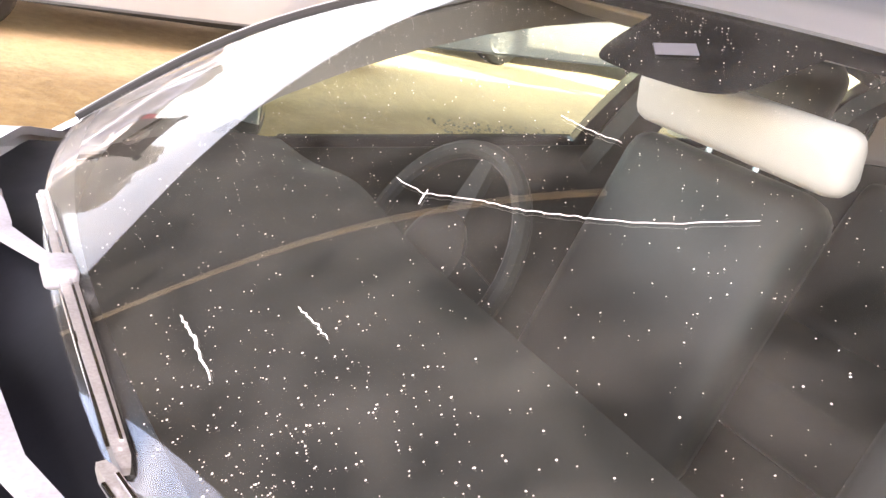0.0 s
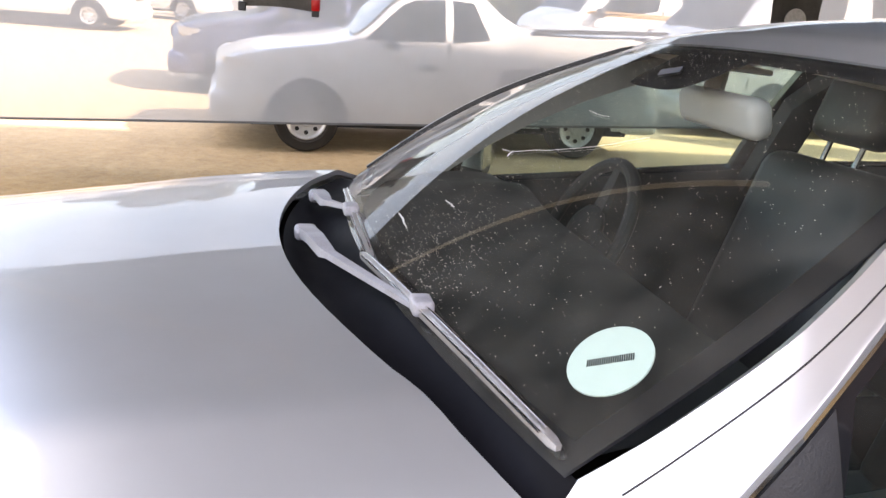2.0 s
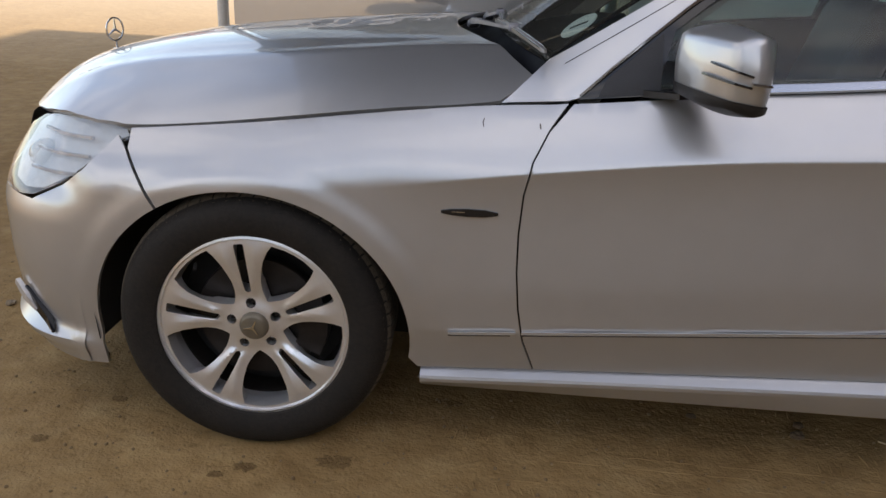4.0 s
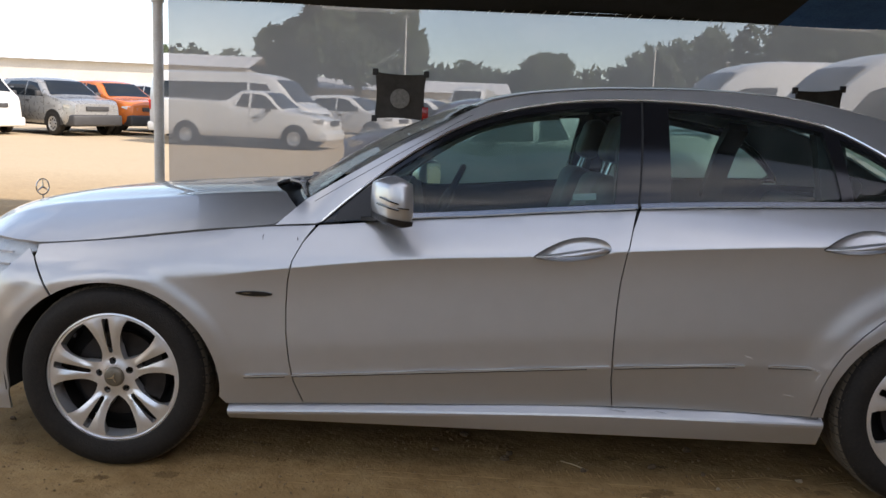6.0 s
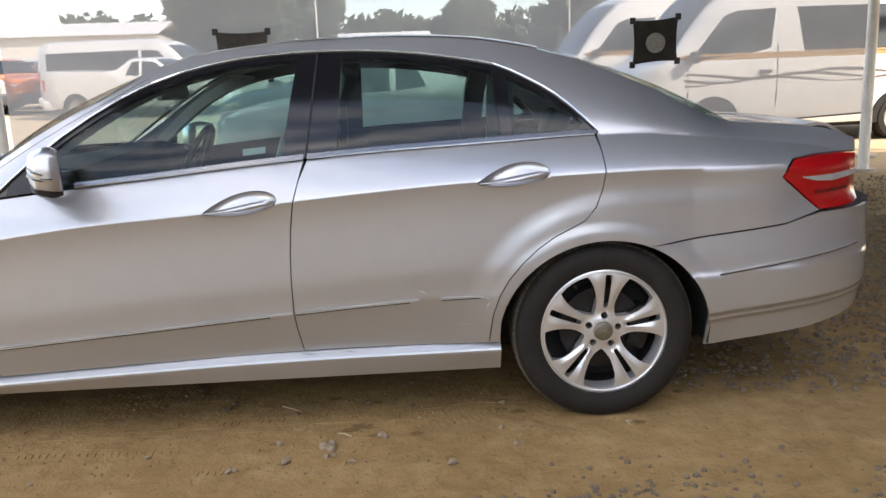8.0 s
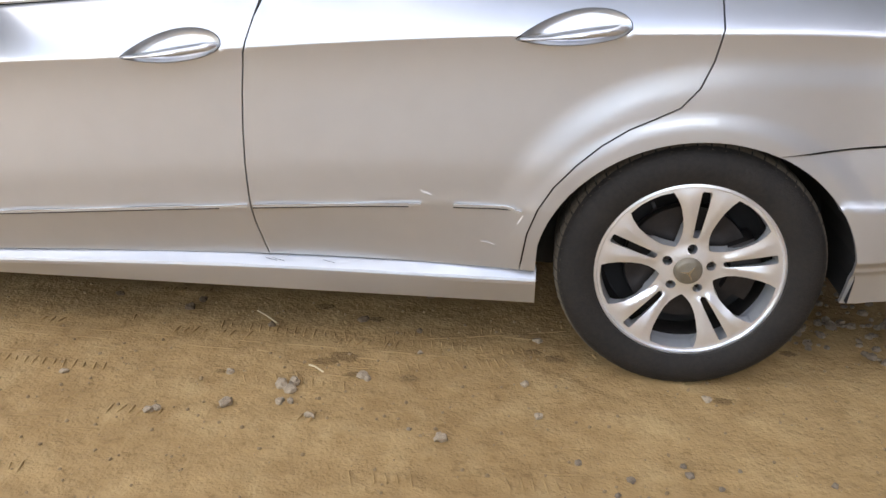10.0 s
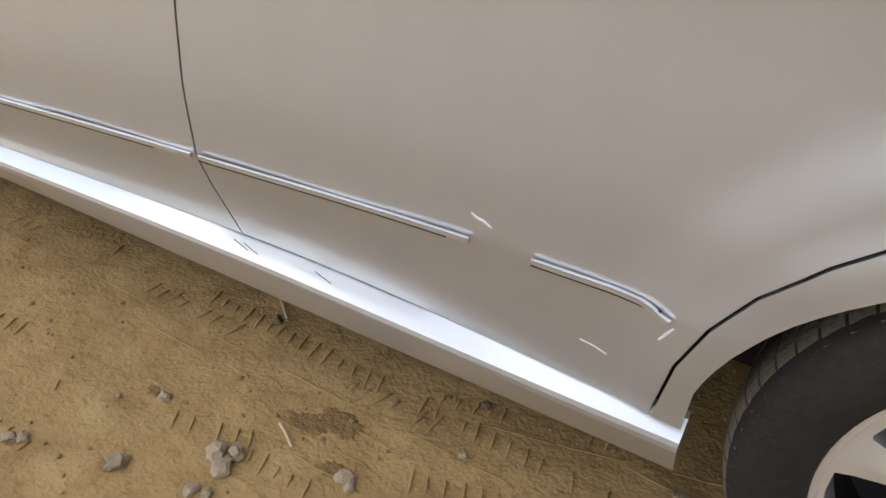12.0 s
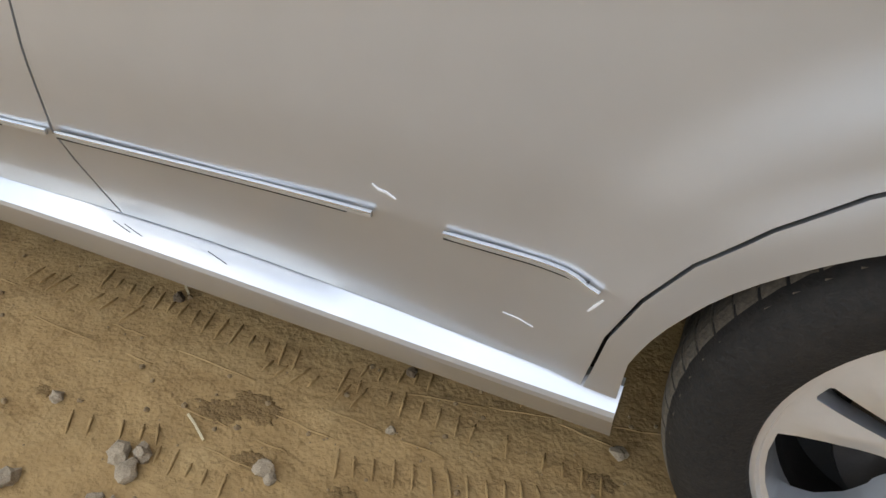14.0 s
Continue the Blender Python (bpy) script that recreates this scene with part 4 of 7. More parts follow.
ts = [i / 60 for i in range(-60, 61)]
front_bumper = new("front_bumper", None)
front_bumper.parent = car
grid_surface("bumper_skin", [t for t in ts if abs(t) <= 0.9], [i / 26 for i in range(27)], lambda t, v: nose(t, 0.165 + 0.02 * abs(t) + (0.598 + 0.15 * (1 - sm(0.40, 0.46, abs(t))) - 0.165 - 0.02 * abs(t)) * v), SILVER, front_bumper)
for s in (-1, 1):
    # side of the bumper from the nose to the wheel opening
    side_poly = [(-0.312, 0.768), (-0.288, 0.742)] + arch(0, 122.6, 186, 16) + [(-0.384, 0.24), (-0.38, 0.182), (-0.46, 0.18), (-0.46, 0.585), (-0.55, 0.595), (-0.53, 0.607), (-0.45, 0.645), (-0.39, 0.688), (-0.347, 0.731)]
    def corner_map(x, z, s=s):
        """The wing's own surface near the wheel, running into the nose further forward."""
        if x > -0.305:
            return (x, s * (half_width(x, z) + 0.001), z)
        k = sm(-0.34, -0.47, x)
        t = 1 - math.degrees(math.asin(min(1.0, ((-0.30 - x) / 0.536) ** 1.3))) / 90
        d = NOSE_IN(z) * (0.3 + 0.7 * sm(1.0, 0.7, t))
        y = (0.885 + d) * max(0.0, 1 - ((-0.30 - x) / (0.536 + d)) ** 2.6) ** (1 / 2.6)
        return (x, s * (half_width(x, z) * (1 - k) + y * k + 0.0015), z)
    skin("bumper_corner", side_poly, corner_map, SILVER, front_bumper, 0.02)
    bm = bmesh.new()
    pts = [Vector(nose(s * t, z)) + Vector((-0.006, s * 0.004, 0)) for t, z in ((0.66, 0.345), (0.70, 0.315), (0.76, 0.275), (0.80, 0.255))]
    bar(bm, pts, [0.006, 0.014, 0.016, 0.008], [0.012, 0.026, 0.024, 0.008])
    part("fog_lamp_bezel", bm, GLOSSBLACK, front_bumper)
    bm = bmesh.new()
    pts = [Vector(nose(s * t, z)) + Vector((-0.012, s * 0.010, 0)) for t, z in ((0.62, 0.352), (0.68, 0.325), (0.72, 0.295))]
    bar(bm, pts, [0.012, 0.014, 0.008], [0.016, 0.022, 0.010])
    part("day_lamp", bm, CLEARLENS, front_bumper, "clear daytime lamp strip")

    # headlamp: a clear faired lens over a bright bowl
    def lamp_surface(x, z, s=s, d=0.0):
        lo, hi = 0.60, BONNET_EDGE(x) - 0.004
        k = max(0.0, (z - lo) / (hi - lo))
        y0 = plan(x) - 0.004
        y1 = BONNET_HALF(x) - 0.012
        return (x, s * (y0 + (y1 - y0) * k ** 1.3 - d), z)
    head = new("headlamp", None)
    head.parent = car
    poly = [(-0.335, 0.738), (-0.291, 0.752), (-0.296, 0.776), (-0.33, 0.782), (-0.38, 0.785), (-0.45, 0.785), (-0.52, 0.782), (-0.60, 0.765), (-0.66, 0.735), (-0.685, 0.66), (-0.67, 0.605), (-0.60, 0.600), (-0.53, 0.610), (-0.45, 0.648), (-0.39, 0.692)]
    skin("lens", poly, lamp_surface, LENS, head, 0.02, 0.002, 0.006, "clear headlamp lens").visible_shadow = False
    skin("bowl", poly, lambda x, z: lamp_surface(x, z, s, 0.040 + 0.003 * math.sin(x * 40) * math.sin(z * 50)), LAMPBOWL, head, 0.02, 0.006)
    bm = bmesh.new()
    for zz in (0.66, 0.70, 0.74):
        bar(bm, [lamp_surface(x, zz + 0.02 * (x + 0.5), s, 0.022) for x in (-0.40, -0.46, -0.52, -0.58)], 0.008, 0.007)
    part("louvre", bm, CLEARLENS, head)
    bm = bmesh.new()
    bmesh.ops.create_uvsphere(bm, u_segments=18, v_segments=10, radius=0.04, matrix=Matrix.Translation(lamp_surface(-0.56, 0.68, s, 0.05)))
    part("projector", bm, LENS, head, smooth=True)

    # sill
    def sill(x, k, s=s):
        zt, low, out = sill_top(x), 0.182 + 0.004 * x, 0.878 + 0.011 * sm(1.7, 2.45, x)
        y0 = min(half_width(x, zt), out - 0.026)
        prof = ((y0 - 0.012, zt + 0.004), (y0 - 0.001, zt + 0.001), (out - 0.010, zt - 0.013), (out - 0.002, zt - 0.019), (out, zt - 0.026), (out - 0.002, zt - 0.036), (0.846, low), (0.78, low - 0.002))
        y, z = prof[k]
        return (x, s * y, z)
    bm = bmesh.new()
    xs = [0.412 + (2.494 - 0.412) * i / 40 for i in range(41)]
    rows = [[bm.verts.new(sill(x, k)) for k in range(8)] for x in xs]
    for a, b in zip(rows, rows[1:]):
        for k in range(7):
            bm.faces.new((a[k], a[k + 1], b[k + 1], b[k]))
    for r in (rows[0], rows[-1]):
        bm.faces.new(r)
    sill_ob = part("sill", bm, SILVER, car, "silver side skirt", smooth=True, angle=0.3)
    if s < 0:
        for x in (1.765, 1.785, 1.925):
            z = sill_top(x)
            bm = bmesh.new()
            bar(bm, [(x, -0.860, z - 0.0045), (x + 0.035, -0.868, z - 0.0080)], 0.0008, 0.0008)
            part("scuff", bm, DARK, sill_ob)

    # rear bumper
    TAIL_IN = pch((0.20, -0.060), (0.30, -0.034), (0.338, -0.024), (0.344, -0.010), (0.366, -0.006), (0.374, 0.006), (0.45, 0.010), (0.52, 0.012), (0.53, 0.006), (0.60, 0.000), (0.70, -0.012))
    poly = [(-0.0 + x, z) for x, z in arch(BASE, 66, 4, 14)] + [(3.258, 0.30), (3.255, 0.245), (3.30, 0.245), (3.66, 0.285), (3.95, 0.34), (3.97, 0.62), (3.93, 0.735), (3.676, 0.730), (3.60, 0.712), (3.53, 0.693), (3.428, 0.681), (3.222, 0.660), (3.13, 0.648)]

    def tail_map(x, z, s=s):
        y = plan(min(x, 4.0)) + TAIL_IN(z - 0.10 * (x - 3.25) * sm(0.62, 0.5, z)) + 0.007 * (1 - sm(1.07, 1.22, math.hypot((x - BASE) / ARCH_A, (z - HUB_Z) / ARCH_B)))
        return (x, s * y, z)
    rear_bumper = skin("rear_bumper", poly, tail_map, SILVER, car, 0.018, lines=[[(3.26 + 0.07 * i, z + 0.007 * i) for i in range(11)] for z in (0.341, 0.370)])
    bm = bmesh.new()
    bar(bm, [(x, s * (tail_map(x, 0.53)[1] * s + 0.001), 0.527 + 0.145 * (x - 3.29)) for x in (3.29, 3.4, 3.5, 3.6, 3.7, 3.78, 3.84)], 0.006, [0.003] + [0.006] * 6)
    part("bumper_strip", bm, SILVER, rear_bumper, "slim silver bumper moulding")
    bm = bmesh.new()
    bar(bm, [(x, s * (tail_map(x, 0.52)[1] * s + 0.0005), 0.5225 + 0.145 * (x - 3.29)) for x in (3.29, 3.4, 3.5, 3.6, 3.7, 3.78, 3.84)], 0.006, 0.004)
    part("strip_shadow_gap", bm, SEAL, rear_bumper)

    # tail lamp
    tail = new("tail_lamp", None)
    tail.parent = car
    lamp_poly = [(3.676, 0.734), (3.60, 0.795), (3.516, 0.863), (3.54, 0.900), (3.575, 0.924), (3.68, 0.932), (3.82, 0.930), (3.90, 0.922), (3.905, 0.85), (3.905, 0.745), (3.84, 0.734)]
    skin("red_lens", lamp_poly, lambda x, z, s=s: (x, s * (half_width(x, z) + 0.004), z), RED, tail, 0.02, 0.004, 0.03, "red tail lamp lens")
    bm = bmesh.new()
    bar(bm, [(x, s * (half_width(x, 0.83) + 0.006), z) for x, z in ((3.60, 0.858), (3.66, 0.850), (3.74, 0.846), (3.84, 0.850), (3.90, 0.85))], 0.006, [0.004, 0.018, 0.024, 0.022, 0.02])
    part("clear_band", bm, CLEARLENS, tail, "clear indicator band")
    for x in (3.66, 3.72, 3.78):
        bm = bmesh.new()
        bar(bm, [(x, s * (half_width(x, 0.79) + 0.006), 0.80), (x + 0.05, s * (half_width(x + 0.05, 0.79) + 0.006), 0.80)], 0.006, 0.012)
        part("reflector_cell", bm, material("deep_red", (0.18, 0.004, 0.006), 0.2, coat=1.0), tail)

# bottom of the rear bumper and closing rear face
grid_surface("rear_valance", us, [i / 12 for i in range(13)], lambda u, v: (3.2 + 0.83 * (1 - (0.64 * abs(u) / 0.893) ** 4) ** 0.25 + 0.4 * (0.012 * math.sin(math.pi * v) - 0.03 * (1 - v)), 0.64 * u, 0.345 + 0.40 * v), SILVER, car)


# ---- saloon: side windows and trim ----
dlo_top = pch(*DLO)


GLASS_IN = 0.012
for s in (-1, 1):
    gm = side_map(s, GLASS_IN)
    # black surround behind the panes
    outer = [(x, z + 0.004) for x, z in DLO] + belt_run(2.868, 0.735, 0.004, 30)
    pane_f = [(0.985, 0.948)] + [(1.03, 1.105)] + [(x, dlo_top(x) - 0.022) for x in (1.10, 1.2, 1.3, 1.4, 1.5, 1.6, 1.7, 1.765)] + [(1.755, 1.20), (1.742, 1.0), (1.742, 0.998)] + belt_run(1.735, 0.99, 0.022, 10)[1:]
    pane_f = [(x, dlo_top(x) - 0.024) for x in (0.93, 1.0, 1.1, 1.2, 1.3, 1.4, 1.5, 1.6, 1.7, 1.785)] + [(1.765, 1.2)] + belt_run(1.742, 0.90, 0.020, 12)
    pane_r = [(x, dlo_top(x) - 0.024) for x in (1.955, 2.05, 2.15, 2.25, 2.35, 2.45, 2.505)] + belt_run(2.520, 1.935, 0.020, 10)
    pane_q = [(x, dlo_top(x) - 0.026) for x in (2.560, 2.60, 2.66, 2.72, 2.78, 2.82)] + belt_run(2.80, 2.562, 0.022, 5)
    frame_ob = skin("window_frame", outer, side_map(s, 0.006), GLOSSBLACK, car, 0.03, 0.001, 0.02, "black window surround", holes=[pane_f, pane_r, pane_q])
    for nm, poly in (("front_pane", pane_f), ("rear_pane", pane_r), ("quarter_pane", pane_q)):
        skin(nm, poly, gm, SIDEGLASS, frame_ob, 0.05, -0.006, 0.003).visible_shadow = False
    # matt corner panel that carries the mirror
    sail = [(x, dlo_top(x) - 0.010) for x in (0.79, 0.83, 0.87, 0.905)] + belt_run(0.905, 0.775, 0.008, 5)
    skin("mirror_panel", sail, side_map(s, 0.003), BLACK, frame_ob, 0.03, 0.0, 0.004, "matt black corner panel")
    # chrome line over and under the windows
    bm = bmesh.new()
    bar(bm, [(x, s * (half_width(x, z + 0.006) + 0.002), z + 0.006) for x, z in DLO], 0.005, 0.009, (0, s, 0))
    part("upper_moulding", bm, CHROME, frame_ob, "slim chrome moulding")
    for nm, x0, x1 in (("front_waist_moulding", 1.02, 1.818), ("rear_waist_moulding", 1.830, 2.866)):
        bm = bmesh.new()
        bar(bm, [(x, s * (half_width(x, z) + 0.003), z + 0.010) for x, z in belt_run(x0, x1, 0.0, 24)], 0.019, 0.008, (0, s * 0.75, 0.66))
        part(nm, bm, CHROME, frame_ob, "chrome waist moulding")
    # joint between the pillar and the strip beside the windscreen
    bm = bmesh.new()
    bar(bm, [(x, s * (half_width(x, EDGE_Z(x) - 0.028) + 0.0002), EDGE_Z(x) - 0.028) for x in [0.70 + 0.54 * i / 24 for i in range(25)]], 0.0014, 0.0014)
    part("pillar_joint", bm, SEAL, car, "thin dark joint line")
    # door seam up the centre pillar
    bm = bmesh.new()
    bar(bm, [(x, s * (half_width(x, z) - 0.004), z) for x, z in ((1.824, 1.0), (1.832, 1.06), (1.842, 1.15), (1.852, 1.25), (1.862, 1.37))], 0.006, 0.006)
    part("pillar_seam", bm, SEAL, frame_ob)
    # low side moulding with the bright bead; a piece is missing on the near rear door
    runs = [(0.478, 0.655), (0.668, 1.748), (1.762, 2.862)] if s > 0 else [(0.478, 0.634), (0.648, 1.748), (1.762, 2.200), (2.282, 2.450)]
    mz = MOULD_Z
    for x0, x1 in runs:
        if x1 > 2.5:
            x1 = 2.45
        xs = [x0 + (x1 - x0) * i / 14 for i in range(15)]
        bm = bmesh.new()
        drop = 0.012 if x1 > 2.4 else 0.0
        bar(bm, [(x, s * (half_width(x, mz(x)) + 0.0035), mz(x) - drop * sm(x1 - 0.035, x1, x)) for x in xs], [0.002] + [0.004] * 14, 0.007)
        mo = part("side_moulding", bm, SILVER, car, "silver door moulding")
        bm = bmesh.new()
        bar(bm, [(x, s * (half_width(x, mz(x)) + 0.0058), mz(x) + 0.0027 - drop * sm(x1 - 0.035, x1, x)) for x in xs], 0.0014, 0.0013)
        part("bright_bead", bm, CHROME, mo, "thin chrome bead")
        bm = bmesh.new()
        bar(bm, [(x, s * (half_width(x, mz(x)) + 0.001), mz(x) - 0.0055) for x in xs[:-1]], 0.004, 0.004)
        part("lower_seal", bm, SEAL, mo)
    # wing badge
    bm = bmesh.new()
    bar(bm, [(x, s * (half_width(x, 0.655) + 0.002), 0.655) for x in (0.452, 0.475, 0.51, 0.55, 0.578)], 0.006, [0.006, 0.014, 0.018, 0.016, 0.006])
    badge = part("wing_badge", bm, GLOSSBLACK, car, "dark slim wing badge")
    bm = bmesh.new()
    bar(bm, [(x, s * (half_width(x, 0.655) + 0.0055), 0.6565) for x in (0.475, 0.49, 0.505)], 0.0012, [0.001, 0.002, 0.001])
    part("badge_bar", bm, CHROME, badge)

    # door handles
    for hx0, hx1, hz0, hz1 in HANDLES:
        handle = new("door_handle", None)
        handle.parent = car
        n = 22
        bm = bmesh.new()
        # oval cup pressed into the door
        rings_ = []
        for k, d in ((1.0, -0.001), (0.97, 0.003), (0.90, 0.012), (0.78, 0.019), (0.55, 0.023), (0.2, 0.024)):
            rings_.append([bm.verts.new((x, s * (half_width(x, z) - d), z)) for x, z in cup_outline(hx0, hx1, hz0, hz1, k)])
        for p, q in zip(rings_, rings_[1:]):
            for i in range(36):
                bm.faces.new((p[i], p[(i + 1) % 36], q[(i + 1) % 36], q[i]))
        bm.faces.new(rings_[-1])
        part("cup", bm, SILVER, handle, "shaded recess", smooth=True, angle=2)
        bm = bmesh.new()
        rows = []
        for i in range(n + 1):
            t = i / n
            x = hx0 + (hx1 - hx0) * t
            z = hz0 + (hz1 - hz0) * t + 0.002
            h = 0.003 + 0.0068 * sm(0.0, 0.75, t) if t < 0.9 else 0.0098 * (1 - 0.7 * ((t - 0.9) / 0.1) ** 2)
            o = 0.002 + 0.026 * math.sin(math.pi * t) ** 0.5
            y = half_width(x, CREASE(x) - 0.001)
            rows.append([bm.verts.new((x, s * (y - 0.010 + o * a + 0.010 * (a > 0.5)), z + h * b)) for a, b in ((0.2, -0.75), (0.85, -1.0), (1.05, -0.45), (1.03, 0.25), (0.8, 0.85), (0.2, 1.0))])
        for a, b in zip(rows, rows[1:]):
            for k in range(6):
                bm.faces.new((a[k], a[(k + 1) % 6], b[(k + 1) % 6], b[k]))
        bm.faces.new(rows[0])
        bm.faces.new(rows[-1])
        part("grip", bm, SILVER, handle, "silver pull handle", smooth=True, angle=0.9)

    # door mirror: a blunt shell, flat towards the rear, over a black lower cover
    # it is turned towards the driver
    def mirror_at(back, wide):
        return 0.997 + 0.92 * back + 0.39 * wide, 0.973 + 0.92 * wide - 0.39 * back

    def mirror_shell(grow=0.0):
        bm = bmesh.new()
        bmesh.ops.create_cube(bm, size=1)
        bmesh.ops.subdivide_edges(bm, edges=bm.edges[:], cuts=7, use_grid_fill=True)
        for v in bm.verts:
            c = v.co * 2
            m_ = max(abs(c.x), abs(c.y), abs(c.z)) or 1
            c = c.lerp(c.normalized() * m_, 0.50)
            front, side = max(0.0, -c.x), s * c.y
            back = (0.066 + grow) * c.x * (1 - 0.30 * max(0.0, side) ** 1.5) if c.x < 0 else (0.040 + grow) * min(c.x, 0.84)
            wide = (0.112 + grow) * side * (1 - 0.10 * front)
            x, y = mirror_at(back, wide)
            z = 0.998 + ((0.084 + grow) * c.z * (1 - 0.26 * front ** 1.6) if c.z > 0 else (0.082 + grow) * c.z * (1 - 0.14 * front)) - 0.06 * (x - 0.99)
            v.co = Vector((x, s * y, z))
        return bm
    mirror = new("door_mirror", None)
    mirror.parent = car
    bm = mirror_shell()
    tree = bvhtree.BVHTree.FromBMesh(bm)

    def on_shell(x, z, lift):
        hit = tree.ray_cast(Vector((x, s * 1.4, z)), Vector((0, -s, 0)))[0]
        return Vector((x, (hit.y if hit else s * 1.06) + s * lift, z))
    shell = part("shell", bm, SILVER, mirror, "silver mirror shell with a bright face", smooth=True, angle=1.2)
    for (xa, za), (xb, zb_) in (((0.955, 1.016), (1.022, 0.998)), ((0.945, 0.994), (1.022, 0.978))):
        line = [(xa + (xb - xa) * k / 8, za + (zb_ - za) * k / 8) for k in range(9)]
        bm = bmesh.new()
        bar(bm, [on_shell(x, z, 0.0005) for x, z in line], 0.004, [0.005] + [0.017] * 8, (0, s, 0))
        part("repeater_slot", bm, GLOSSBLACK, shell, "dark rim of the indicator lens")
        bm = bmesh.new()
        bar(bm, [on_shell(x, z, 0.0025) for x, z in line[1:]], 0.003, [0.004] + [0.011] * 7, (0, s, 0))
        part("repeater", bm, CLEARLENS, shell, "slim clear indicator lens")
    bm = bmesh.new()
    bar(bm, [on_shell(x, 0.986 - 0.1 * (x - 1.03), 0.001) for x in (1.020, 1.03, 1.040, 1.047)], 0.004, 0.034, (0, s, 0))
    part("amber_cell", bm, material("smoked_lens", (0.06, 0.05, 0.045), 0.15, coat=1), shell)
    bm = mirror_shell(0.003)
    bmesh.ops.bisect_plane(bm, geom=bm.verts[:] + bm.edges[:] + bm.faces[:], plane_co=(0.99, 0, 0.952), plane_no=Vector((0.16, 0, 1)).normalized(), clear_outer=True)
    part("lower_cover", bm, BLACK, mirror, "black lower cover", smooth=True, angle=1.2)
    bm = bmesh.new()
    bar(bm, [(0.885, s * 0.815, 0.922), (0.910, s * 0.85, 0.924), (0.945, s * 0.90, 0.930)], [0.050, 0.040, 0.038], [0.016, 0.013, 0.012])
    bevel_all(bm, 0.004, 2)
    part("arm", bm, BLACK, mirror, smooth=True)
    bm = bmesh.new()
    bm.faces.new([bm.verts.new((mirror_at(0.0352, w)[0], s * mirror_at(0.0352, w)[1], z)) for w, z in ((-0.075, 0.945), (0.072, 0.940), (0.088, 0.965), (0.086, 1.012), (0.055, 1.038), (-0.055, 1.040), (-0.085, 1.012))])
    part("mirror_glass", bm, CHROME, mirror)


